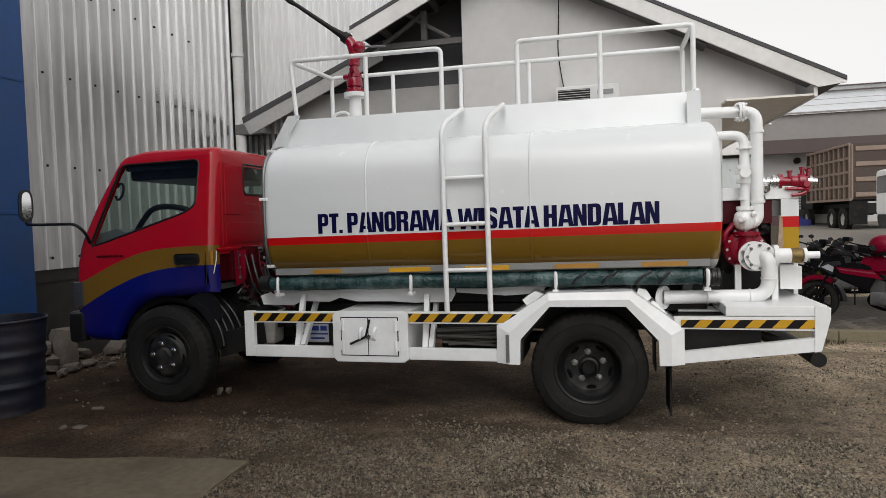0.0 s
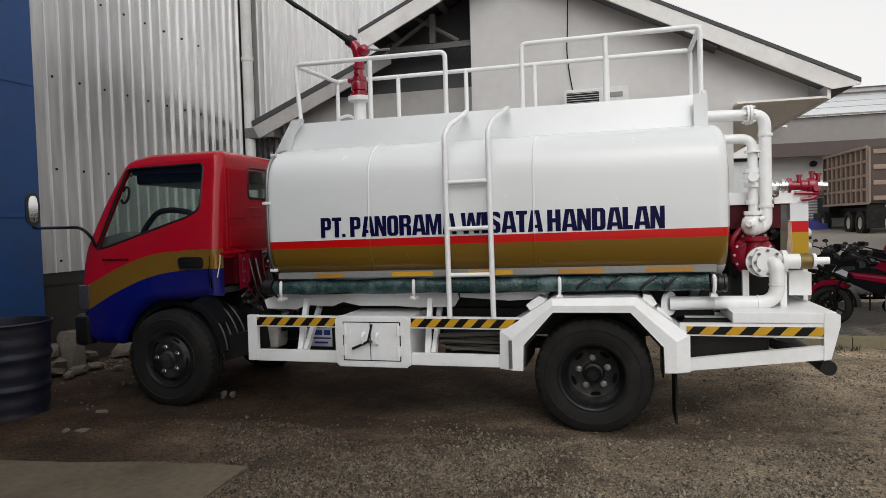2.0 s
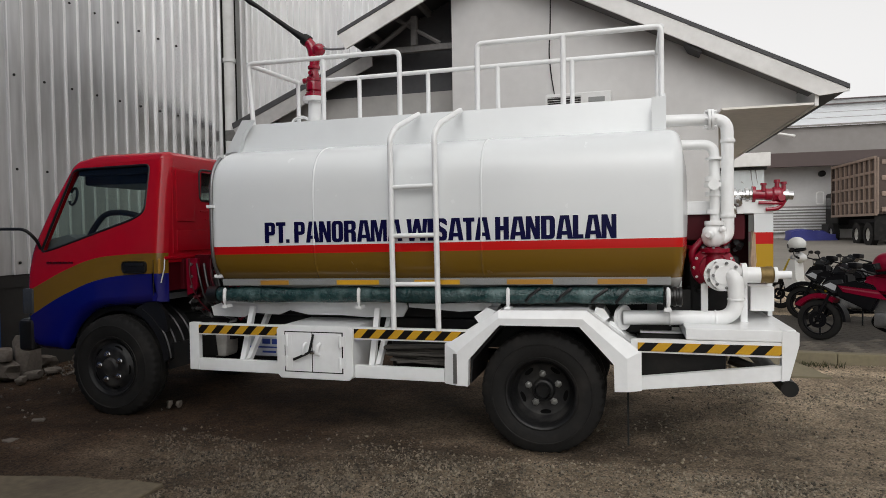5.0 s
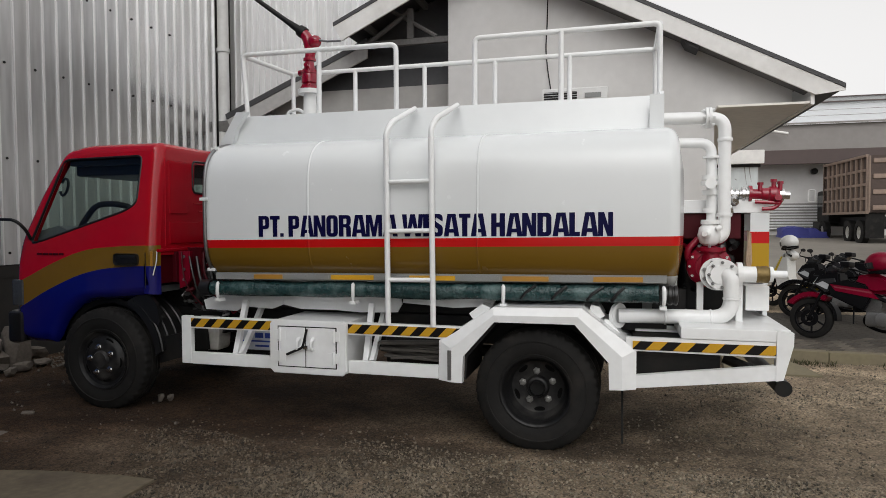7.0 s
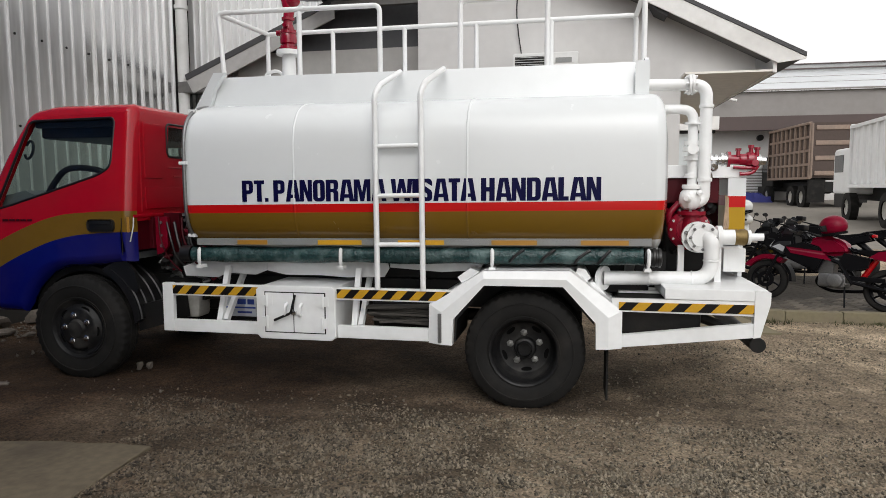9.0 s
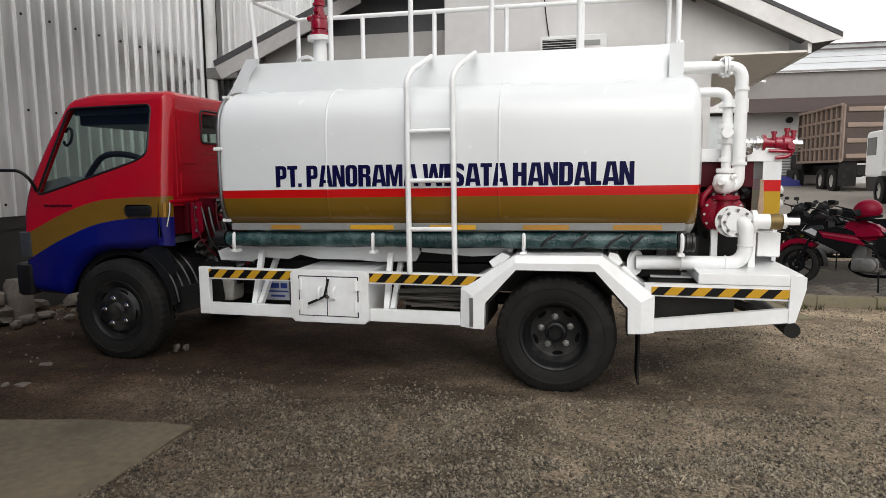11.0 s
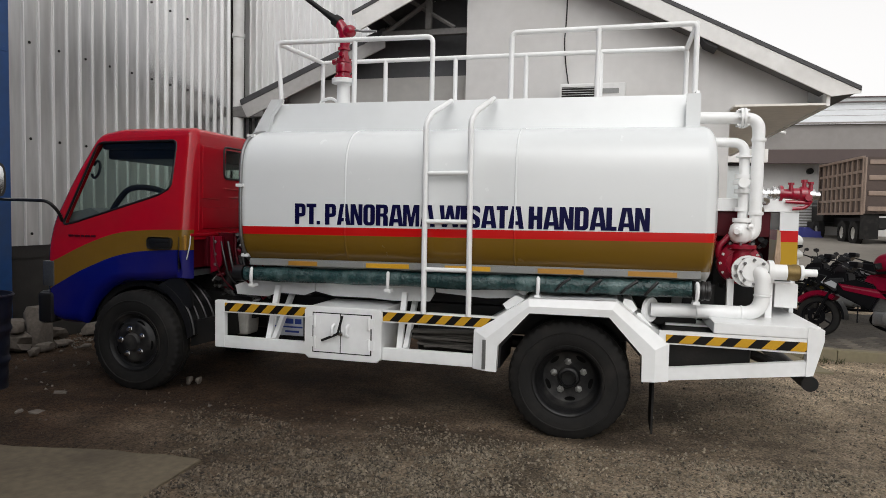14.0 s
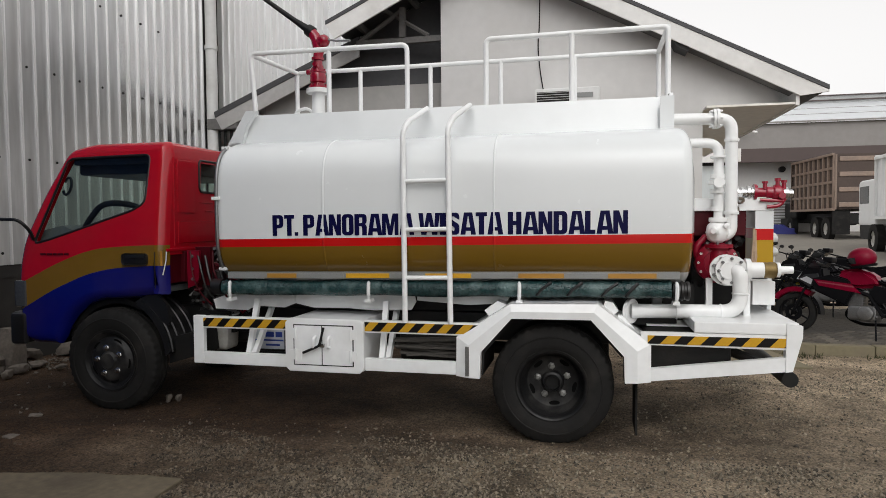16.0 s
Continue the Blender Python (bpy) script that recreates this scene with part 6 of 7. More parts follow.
for k in range(7):
    x, y = -2.78 + 0.05 * k, 0.26 + 0.025 * (k % 4)
    part("cable", tube(B(), rounded([(x - 0.05, y + 0.06, 1.22 - 0.02 * (k % 4)), (x + 0.02 * math.sin(k), y, 1.05 + 0.03 * math.sin(2 * k)), (x + 0.05, y + 0.02, 0.90), (x + 0.12, y + 0.08, 0.80 + 0.02 * (k % 3))], 0.08), 0.006 + 0.003 * (k % 3), 7), black_plastic if k % 4 else dark_red, mach)
part("filter_can", turned(B(), [(0, 0), (0, 0.05), (0.01, 0.055), (0.14, 0.055), (0.15, 0.045), (0.16, 0)], (-2.60, 0.36, 0.92), "z", 16), black_plastic, mach)
# mirror: a tall rounded head, its glass turned to the rear
def oval(w, h, n=22):
    return [(w * math.copysign(abs(math.cos(t)) ** 0.7, math.cos(t)), h * math.copysign(abs(math.sin(t)) ** 0.7, math.sin(t))) for t in (2 * math.pi * k / n for k in range(n))]


def facing(name, outline, d0, d1, mat, parent, label=""):
    ahead, across = Vector((0.86, -0.51, 0)).normalized(), Vector((0.51, 0.86, 0)).normalized()
    c, b = Vector((-4.495, -0.10, 1.64)), B()
    prism(b, outline, d0, d1)
    bmesh.ops.bevel(b, geom=[e for e in b.edges if len({round(v.co.y, 4) for v in e.verts}) == 1], offset=min(0.012, (d1 - d0) * 0.3), segments=2, affect="EDGES")
    for v in b.verts:
        v.co = c + across * v.co.x + ahead * v.co.y + Vector((0, 0, v.co.z))
    return part(name, b, mat, parent, label)


mir = facing("mirror", oval(0.052, 0.136), -0.06, 0.0, black_plastic, truck, "black wing mirror")
facing("mirror_pane", oval(0.034, 0.112), 0.0, 0.004, mirror_glass, mir)
part("mirror_arm", tube(B(), rounded([(-4.53, -0.07, 1.53), (-4.52, -0.09, 1.485), (-4.06, -0.06, 1.478), (-4.02, 0.0, 1.40), (-4.05, 0.07, 1.32)], 0.05), 0.013, 8), black_plastic, mir)
# interior
part("dashboard", prism(B(), [(-4.12, 1.05), (-4.07, 1.38), (-3.84, 1.43), (-3.68, 1.36), (-3.64, 1.0)], 0.14, 1.66), dash_grey, truck, "grey dashboard")
st = part("steering_wheel", turned(B(), [(-0.014, 0.19), (0.0, 0.205), (0.014, 0.19), (0.0, 0.175), (-0.014, 0.19)], (-3.50, 1.32, 1.45), Vector((0.5, 0, 1)), 30), black_plastic, truck, "black steering wheel")
part("steering_column", tube(B(), [(-3.75, 1.32, 1.15), (-3.50, 1.32, 1.44)], 0.03, 10), black_plastic, st)
part("steering_spoke", tube(B(), [(-3.50, 1.14, 1.45), (-3.50, 1.50, 1.45)], 0.016, 8), black_plastic, st)
for ya, yb in ((0.20, 0.82), (1.02, 1.60)):
    s_ = part("seat", box(B(), -3.55, -3.05, ya, yb, 1.05, 1.24, 0.05), seat_cloth, truck, "grey cloth seat")
    bm = box(B(), -3.10, -2.98, ya, yb, 1.2, 1.60, 0.05)
    part("backrest", bm, seat_cloth, s_)
part("door_grip", tube(B(), rounded([(-3.74, 0.22, 1.34), (-3.68, 0.22, 1.45), (-3.55, 0.22, 1.595), (-3.40, 0.22, 1.607), (-3.20, 0.22, 1.575), (-3.08, 0.22, 1.45)], 0.10), 0.024, 10), black_plastic, truck, "black inner door grip")
part("inside_mirror", tube(B(), [(-3.875 + 0.036 * math.cos(t) + 0.018 * math.sin(t), 0.24, 1.745 + 0.068 * math.sin(t)) for t in (math.radians(-150) + math.radians(300) * k / 16 for k in range(17))], 0.011, 8), black_plastic, truck, "small round inside mirror")
part("sun_visor", box(B(), -3.78, -2.98, 0.26, 1.56, 1.83, 1.96, 0.02), black_plastic, truck)
part("door_header", box(B(), -3.76, -2.99, 0.185, 0.235, 1.905, 1.965, 0.01), black_plastic, truck)
part("headliner", box(B(), -3.74, -2.92, 0.22, 1.58, 1.965, 2.03), black_plastic, truck)
part("cab_floor", box(B(), -4.15, -2.99, 0.12, 1.68, 0.90, 0.95), dash_grey, truck)
part("far_rail", box(B(), -2.55, 1.40, 1.76, 1.80, 0.41, 0.50), frame_white, truck)

# ---- drum and rubble by the warehouse ----
def drum(x, y):
    d = thing("oil_drum", "dented dark blue open steel drum by the warehouse wall", "drum", (x, y, 0))
    pr = [(0.0, 0.0), (0.0, 0.265), (0.015, 0.275), (0.03, 0.268)]
    for k in range(40):
        a = 0.04 + 0.69 * k / 39
        r = 0.268 + 0.035 * (a / 0.75) + (0.010 * max(0, math.cos((a - 0.26) * 60)) if abs(a - 0.26) < 0.03 else 0) + (0.010 * max(0, math.cos((a - 0.50) * 60)) if abs(a - 0.50) < 0.03 else 0) + 0.003 * math.sin(a * 55)
        pr.append((a, r))
    pr += [(0.745, 0.312), (0.755, 0.318), (0.765, 0.312), (0.765, 0.302), (0.74, 0.298), (0.30, 0.280), (0.30, 0.0)]
    bm = turned(B(), pr, (x, y, 0.0), "z", 48)
    for v in bm.verts:
        a = math.atan2(v.co.y - y, v.co.x - x)
        s = 1 + 0.02 * math.sin(2 * a + 1) * v.co.z + 0.012 * noise.noise(Vector((3 * math.cos(a), 3 * math.sin(a), v.co.z * 4)))
        v.co.x, v.co.y = x + (v.co.x - x) * s, y + (v.co.y - y) * s
    part("drum_wall", bm, drum_blue, d)
    part("drum_contents", turned(B(), [(0, 0.0), (0, 0.27), (0.01, 0.27), (0.03, 0.0)], (x, y, 0.55), "z", 24), rubble_mat, d, "grey rubbish inside the drum")
    return d


drum(-4.42, -0.47)


def lump(bm, c, size, seed, flat=0.6):
    r = bmesh.ops.create_icosphere(bm, subdivisions=2, radius=1.0)
    rs = random.Random(seed)
    off = Vector((rs.random() * 50, rs.random() * 50, 0))
    sx, sy, sz = size * rs.uniform(0.7, 1.3), size * rs.uniform(0.7, 1.2), size * flat * rs.uniform(0.7, 1.3)
    rot = Matrix.Rotation(rs.random() * 6, 3, "Z")
    for v in r["verts"]:
        n = v.co.normalized()
        k = 1 + 0.55 * noise.noise(n * 1.1 + off) + 0.22 * noise.noise(n * 2.9 + off)
        q = Vector((max(-0.85, min(0.72, n.x * k)), max(-0.7, min(0.85, n.y * k)), max(-0.8, min(0.78, n.z * k + 0.25 * n.x))))
        v.co = Vector(c) + rot @ Vector((q.x * sx, q.y * sy, q.z * sz))
    return bm


for k, (x, y, z, s, f) in enumerate(((-5.24, 0.97, 0.20, 0.14, 1.9), (-5.30, 0.76, 0.12, 0.12, 1.0), (-5.26, 0.72, 0.28, 0.10, 0.8), (-5.05, 0.86, 0.07, 0.08, 0.8), (-5.08, 1.10, 0.06, 0.09, 0.45), (-5.33, 1.25, 0.12, 0.11, 0.8),
                                     (-4.98, 0.66, 0.06, 0.06, 0.7), (-5.28, 1.75, 0.10, 0.12, 0.7), (-5.20, 2.05, 0.10, 0.10, 0.8), (-3.06, 0.33, 0.035, 0.034, 1.3), (-3.0, 0.37, 0.03, 0.028, 1.2),
                                     (-3.73, -0.29, 0.035, 0.045, 0.4), (-3.50, -0.72, 0.035, 0.05, 0.25), (-3.60, -0.76, 0.04, 0.03, 0.7), (-4.80, 1.10, 0.05, 0.06, 0.4))):
    single("broken_stone", lump(B(), (x, y, z), s, 100 + k, f), rubble_mat, "grey broken concrete lump on the earth", "stone", "rubble by the wall")

# loose gravel and rubble crumbs, many small stones
rs = np.random.default_rng(7)


def scatter(name, xs, ys, sizes, mat, label):
    """Many small angular stones in one mesh."""
    n = len(xs)
    base = np.array([(1, 0, 0), (-1, 0, 0), (0, 1, 0), (0, -1, 0), (0, 0, 1), (0, 0, -1)], float)
    faces = np.array([(0, 2, 4), (2, 1, 4), (1, 3, 4), (3, 0, 4), (2, 0, 5), (1, 2, 5), (3, 1, 5), (0, 3, 5)])
    v = base[None] * rs.uniform(0.6, 1.25, (n, 6, 1)) + rs.uniform(-0.35, 0.35, (n, 6, 3))
    v *= sizes[:, None, None] * rs.uniform(0.6, 1.2, (n, 1, 3)) * np.array([1, 1, 0.95])
    a = rs.uniform(0, 6.283, n)
    c, s = np.cos(a)[:, None], np.sin(a)[:, None]
    x, y = v[:, :, 0] * c - v[:, :, 1] * s, v[:, :, 0] * s + v[:, :, 1] * c
    z0 = np.array([level(p, q) + bumps(p, q) for p, q in zip(xs, ys)])
    co = np.stack([x + xs[:, None], y + ys[:, None], v[:, :, 2] + (z0 + sizes * 0.3)[:, None]], -1).reshape(-1, 3)
    fi = (faces[None] + 6 * np.arange(n)[:, None, None]).reshape(-1, 3)
    me = bpy.data.meshes.new(name)
    me.vertices.add(len(co)), me.loops.add(fi.size), me.polygons.add(len(fi))
    me.vertices.foreach_set("co", co.ravel())
    me.loops.foreach_set("vertex_index", fi.ravel())
    me.polygons.foreach_set("loop_start", np.arange(0, fi.size, 3))
    me.update(calc_edges=True)
    me.materials.append(mat)
    return tagged(new(name, me), label, "gravel", kind="stuff")


def field(n, x0, x1, y0, y1, keep):
    x, y = rs.uniform(x0, x1, n), rs.uniform(y0, y1, n)
    w = np.array([keep(a, b) for a, b in zip(x, y)])
    m = rs.uniform(0, 1, n) < w
    return x[m], y[m]


def gravel_bed(a, b):
    """Thick towards the near middle, thinning softly along the truck, bare by the warehouse."""
    if -3.9 < a < -1.9 and b < -1.10:
        return 0.0
    n = noise.noise(Vector((a * 1.1, b * 1.6, 4))) + 0.6 * noise.noise(Vector((a * 3.1, b * 4.0, 9)))
    edge = -0.40 - 0.12 * math.sin(a * 1.3 + 0.6) + 0.30 * n
    thick = min(1.0, max(0.0, (edge - b) / 0.55)) ** 1.3
    left = min(1.0, max(0.0, (a + 2.45 + 0.3 * n) / 0.6))
    far = min(1.0, max(0.0, (b + 2.28 + 0.2 * n) / 0.3)) * min(1.0, max(0.0, (3.55 - a + 0.4 * n) / 0.8))
    spread = 0.10 + 0.25 * max(0.0, n) if a > -1.2 and b < -0.1 else 0.01
    clump = min(1.0, max(0.12, 0.5 + 1.5 * noise.noise(Vector((a * 6.5, b * 9.0, 21))) + 0.5 * n))
    return max(0.004, thick * left * clump, spread * left) * far


def rear_bed(a, b):
    """Patches of gravel on the dry earth behind the truck."""
    n = noise.noise(Vector((a * 1.0, b * 1.4, 14))) + 0.6 * noise.noise(Vector((a * 3.3, b * 3.9, 2)))
    return max(0.10, min(1.0, 0.16 + 0.9 * n)) * min(1.0, max(0.05, (a - 0.2) / 0.6))


gx, gy = field(300000, -3.4, 3.6, -2.3, 0.2, gravel_bed)
scatter("gravel", gx, gy, np.clip(rs.lognormal(math.log(0.0066), 0.38, len(gx)), 0.003, 0.014), pebble, "loose grey and brown gravel on the yard")
gx, gy = field(90000, 0.2, 5.2, -0.3, 3.7, rear_bed)
scatter("gravel", gx, gy, np.clip(rs.lognormal(math.log(0.0055), 0.42, len(gx)), 0.003, 0.018), pebble, "sparse gravel on dry earth behind the truck")
gx, gy = field(5500, -2.6, 4.6, -1.7, 3.2, lambda a, b: 0.0 if (a < -1.85 and b < -0.95) or (-2.6 < a < 0.7 and 0.1 < b) else max(0.08, 0.4 + noise.noise(Vector((a * 1.3, b * 1.3, 7)))))
scatter("gravel", gx, gy, np.clip(rs.lognormal(math.log(0.0085), 0.3, len(gx)), 0.006, 0.016), pebble, "coarser brown stones among the gravel")
gx, gy = field(2600, -5.45, -3.6, -0.4, 2.3, lambda a, b: (max(0.0, 1 - abs(a + 5.2) * 2.2) if 1.0 < b else 0.0) + 0.03)
scatter("rubble_crumbs", gx, gy, np.clip(rs.lognormal(math.log(0.014), 0.4, len(gx)), 0.005, 0.026), rubble_mat, "pale rubble crumbs along the warehouse wall")
gx, gy = field(80, -4.2, 2.5, -1.2, 0.3, lambda a, b: 0.0 if (-3.8 < a < -1.85 and b < -0.95) else 0.5)
scatter("pale_stones", gx, gy, np.clip(rs.lognormal(math.log(0.009), 0.35, len(gx)), 0.005, 0.02), rubble_mat, "scattered pale stones on the dark earth")

# ---- kerb and brick paving ----
for k in range(14):
    x0 = 1.5 + 0.6 * k
    single("kerb_stone", box(B(), x0 + 0.0015, x0 + 0.5985, 3.70, 3.83, -0.16, 0.036 + 0.003 * math.sin(k * 2.3), 0.012), kerb_stone, "dusty concrete kerb stone", "kerb", "kerb along the paving", "structure")
single("paving_bed", box(B(), 1.5, 9.9, 3.83, 9.2, -0.4, -0.012), earth, "sandy bed under the paving bricks", "pavement", kind="structure")
bm = B()
rows_ = [[bm.verts.new((x, y, level(x, y) + 0.012)) for x in (2.6, 10, 20, 60)] for y in (9.21, 12, 18, 24, 30, 33.9)]
for a, b in zip(rows_, rows_[1:]):
    for k in range(3):
        bm.faces.new((a[k], a[k + 1], b[k + 1], b[k]))
single("far_yard", bm, yard_pale, "pale dusty concrete yard", "pavement", kind="structure")
bm = prism(B(), [(1.55, 2.95), (2.02, 2.84), (2.42, 2.86), (2.30, 3.20), (2.05, 3.66), (1.6, 3.68)], -0.13, -0.045, "z")
for v in bm.verts:
    if v.co.z > -0.05:
        v.co.z += 0.07 * max(0.0, (v.co.y - 2.9) / 0.8)
single("concrete_slab_piece", bm, kerb_stone, "broken concrete slab piece lying before the kerb", "slab")
weed_green = material("olive_weed", (0.055, 0.060, 0.022), 0.7, vary=0.4, scale=20)
# weeds along the foot of the kerb
bm = B()
for k in range(700):
    x, y = random.uniform(2.3, 6.5), 3.68 - abs(random.gauss(0, 0.10))
    if noise.noise(Vector((x * 2.2, 0, 1))) < -0.1:
        continue
    z, h, a = level(x, y), random.uniform(0.015, 0.06), random.uniform(0, 6.28)
    d = Vector((math.cos(a), math.sin(a), 0)) * 0.006
    q, tip = Vector((x, y, z - 0.004)), Vector((x + random.uniform(-0.03, 0.03), y - random.uniform(0, 0.03), z + h))
    bm.faces.new([bm.verts.new(p) for p in (q - d, q + d, (q + tip) / 2 + d * 0.8, tip, (q + tip) / 2 - d * 0.8)])
single("weeds", bm, weed_green, "low olive weeds along the kerb", "weeds", kind="stuff")
paving = thing("brick_paving", "grey interlocking paving bricks", "pavement", (4, 5, 0), kind="structure")
bm = B()
box(bm, -0.0945, 0.0945, -0.0445, 0.0445, -0.011, 0.006)
bmesh.ops.bevel(bm, geom=[e for e in bm.edges if all(v.co.z > -0.005 for v in e.verts)], offset=0.007, segments=1, affect="EDGES")
brick_me = solid("paving_brick", bm, paver_grey)
spots = []
for i in range(-60, 61):
    for j in range(-60, 61):
        u, v = 0.2 * i + 0.1 * (j % 2), 0.1 * j
        x, y = 5.0 + (u - v) * 0.7071, 5.6 + (u + v) * 0.7071
        if 1.6 < x < 6.6 and 3.93 < y < 7.2:
            spots.append((y - 0.3 * x, x, y, 0))
spots.sort()
for _, x, y, r in spots[:290]:
    o = part("paving_brick", brick_me, None, paving)
    o.location = (x, y, 0.002 * math.sin(37 * x + 91 * y))
    o.rotation_euler = (0, 0, radians(45 + 90 * r))
bm = B()
rest = [s for s in spots[290:]]
for _, x, y, r in rest:
    bmesh.ops.create_cube(bm, size=1, matrix=Matrix.Translation((x, y, -0.006)) @ Matrix.Rotation(radians(45 + 90 * r), 4, "Z") @ Matrix.Diagonal((0.194, 0.094, 0.012, 1)))
tagged(part("paving_bricks_beyond", bm, paver_grey, paving), kind="stuff")

# ---- motorcycles ----
bike_black = material("satin_black_paint", (0.006, 0.006, 0.007), 0.36, vary=0.2, scale=12, coat=0.0, spec=0.08)
bike_red = material("dark_red_metallic_paint", (0.17, 0.002, 0.018), 0.30, vary=0.12, scale=10, coat=0.05, spec=0.12)
bike_pink = material("pale_red_stripe", (0.24, 0.05, 0.07), 0.4, vary=0.1, scale=12, spec=0.1)
bike_white = material("white_scooter_paint", (0.62, 0.62, 0.60), 0.25, vary=0.05, scale=10, coat=0.4)
bike_yellow = material("yellow_plastic", (0.55, 0.40, 0.02), 0.35, vary=0.08, scale=10)
lamp_clear = material("clear_lamp_lens", (0.42, 0.44, 0.46), 0.12, vary=0.1, scale=20, coat=0.5)
cowl_grey = material("dark_grey_cowl_plastic", (0.025, 0.026, 0.028), 0.35, vary=0.2, scale=14, coat=0.0, spec=0.15)
engine_grey = material("cast_aluminium", (0.20, 0.20, 0.20), 0.4, metal=0.7, vary=0.2, scale=20, bump=0.08)


def motorbike(name, label, front, rear, body, accent, lean_deg=6, scooter=False, mirrors=True):
    """A parked motorcycle from the ground point of its front wheel to that of its rear wheel."""
    F, R = Vector((*front, 0)), Vector((*rear, 0))
    d = (F - R)
    M = Matrix.Translation(R) @ Matrix.Rotation(math.atan2(d.y, d.x), 4, "Z") @ Matrix.Rotation(radians(lean_deg), 4, "X")
    M = M @ Matrix.Diagonal((0.92, 0.92, 0.88, 1))
    W = d.length / 0.92
    root = thing(name, label, "motorcycle", (R + d / 2)[:], "parked motorcycles")

    def p(nm, bm, mat, parent=None, lab=""):
        bm.transform(M)
        return part(nm, bm, mat, parent or root, lab)

    r = 0.285
    for x, w, nm in ((W, 0.085, "front_wheel"), (0, 0.11, "rear_wheel")):
        ty = p(nm, turned(B(), [(-w / 2, r - 0.075), (-w / 2, r - 0.03), (-w * 0.3, r - 0.006), (0, r), (w * 0.3, r - 0.006), (w / 2, r - 0.03), (w / 2, r - 0.075), (-w / 2, r - 0.075)], (x, 0, r), "y", 36), rubber)
        bm = turned(B(), [(-w * 0.4, r - 0.075), (-w * 0.4, r - 0.095), (w * 0.4, r - 0.095), (w * 0.4, r - 0.075), (-w * 0.4, r - 0.075)], (x, 0, r), "y", 30)
        for k in range(6):
            a = k * math.pi / 3 + 0.3
            tube(bm, [(x + 0.03 * math.cos(a), 0, r + 0.03 * math.sin(a)), (x + (r - 0.09) * math.cos(a + 0.15), 0, r + (r - 0.09) * math.sin(a + 0.15))], 0.014, 6)
        turned(bm, [(-0.05, 0), (-0.05, 0.04), (0.05, 0.04), (0.05, 0)], (x, 0, r), "y", 14)
        p("rim", bm, bike_black, ty)
        p("brake_disc", turned(B(), [(0.055, 0.06), (0.055, 0.115), (0.06, 0.115), (0.06, 0.06), (0.055, 0.06)], (x, 0, r), "y", 24), bike_black, ty)
    hx = W - 0.30
    for s in (-1, 1):
        p("fork_leg", tube(B(), [(W, 0.075 * s, r), (W - 0.10, 0.075 * s, 0.55), (hx + 0.03, 0.075 * s, 0.92)], [0.022, 0.022, 0.018], 10), bike_black)
    bm = B()
    arc = [(W - 0.02 + (r + 0.10 - 0.002 * k * (9 - k)) * math.cos(t), r + (r + 0.085) * math.sin(t)) for k, t in ((k, radians(30 + 92 * k / 9)) for k in range(10))]
    inn = [(W - 0.02 + (r + 0.012) * math.cos(t), r + (r + 0.012) * math.sin(t)) for t in (radians(122 - 88 * k / 9) for k in range(10))]
    prism(bm, arc + inn, -0.085, 0.085)
    bmesh.ops.bevel(bm, geom=[e for e in bm.edges if e.calc_length() < 0.1], offset=0.012, segments=2, affect="EDGES")
    p("front_fender", bm, accent, None)
    flap = [(W - 0.02 + q * math.cos(t), r + q * math.sin(t)) for q, ts in ((r + 0.05, range(132, 181, 8)), (r + 0.015, range(180, 131, -8))) for t in (radians(k) for k in ts)]
    p("fender_flap", prism(B(), flap, -0.07, 0.07), bike_black)
    p("handlebar", tube(B(), rounded([(hx - 0.14, -0.36, 0.98), (hx - 0.02, -0.22, 1.02), (hx, 0, 1.0), (hx - 0.02, 0.22, 1.02), (hx - 0.14, 0.36, 0.98)], 0.08), 0.013, 8), bike_black)
    for s in (-1, 1):
        p("grip", tube(B(), [(hx - 0.19, 0.40 * s, 0.965), (hx - 0.12, 0.33 * s, 0.985)], 0.019, 8), rubber)
        if not mirrors:
            continue
        bm = turned(B(), [(0, 0.0), (0.0, 0.052), (0.022, 0.046), (0.032, 0)], (0, 0, 0), Vector((1, 0, 0)), 16)
        bm.transform(Matrix.Translation((hx - 0.05, 0.35 * s, 1.13)) @ Matrix.Diagonal((1, 1.5, 0.62, 1)))
        mm = p("mirror", bm, bike_black)
        p("mirror_stem", tube(B(), [(hx - 0.03, 0.23 * s, 1.02), (hx - 0.03, 0.32 * s, 1.12)], 0.007, 6), bike_black, mm)
    if scooter:
        p("leg_shield", prism(B(), [(W - 0.18, 0.35), (W - 0.10, 0.60), (W - 0.22, 0.95), (W - 0.30, 0.95), (W - 0.34, 0.60), (W - 0.48, 0.34)], -0.16, 0.16), body)
        p("nose_panel", prism(B(), [(W - 0.10, 0.62), (W - 0.06, 0.70), (W - 0.17, 0.97), (W - 0.21, 0.95)], -0.11, 0.11), accent, None, "yellow nose panel")
        p("head_cover", turned(B(), [(-0.14, 0), (-0.12, 0.09), (0, 0.11), (0.1, 0.07), (0.12, 0)], (hx, 0, 1.0), "y", 18), body)
        p("headlight", turned(B(), [(0, 0.075), (0.04, 0.06), (0.06, 0)], (hx + 0.09, 0, 0.98), Vector((1, 0, 0.1)), 16), lamp_clear)
        p("body_shell", prism(B(), [(-0.25, 0.66), (-0.22, 0.76), (0.45, 0.72), (0.60, 0.36), (0.30, 0.32), (-0.02, 0.60)], -0.14, 0.14), accent)
        bm = box(B(), -0.25, 0.52, -0.13, 0.13, 0.72, 0.82, 0.04)
        p("seat", bm, bike_black)
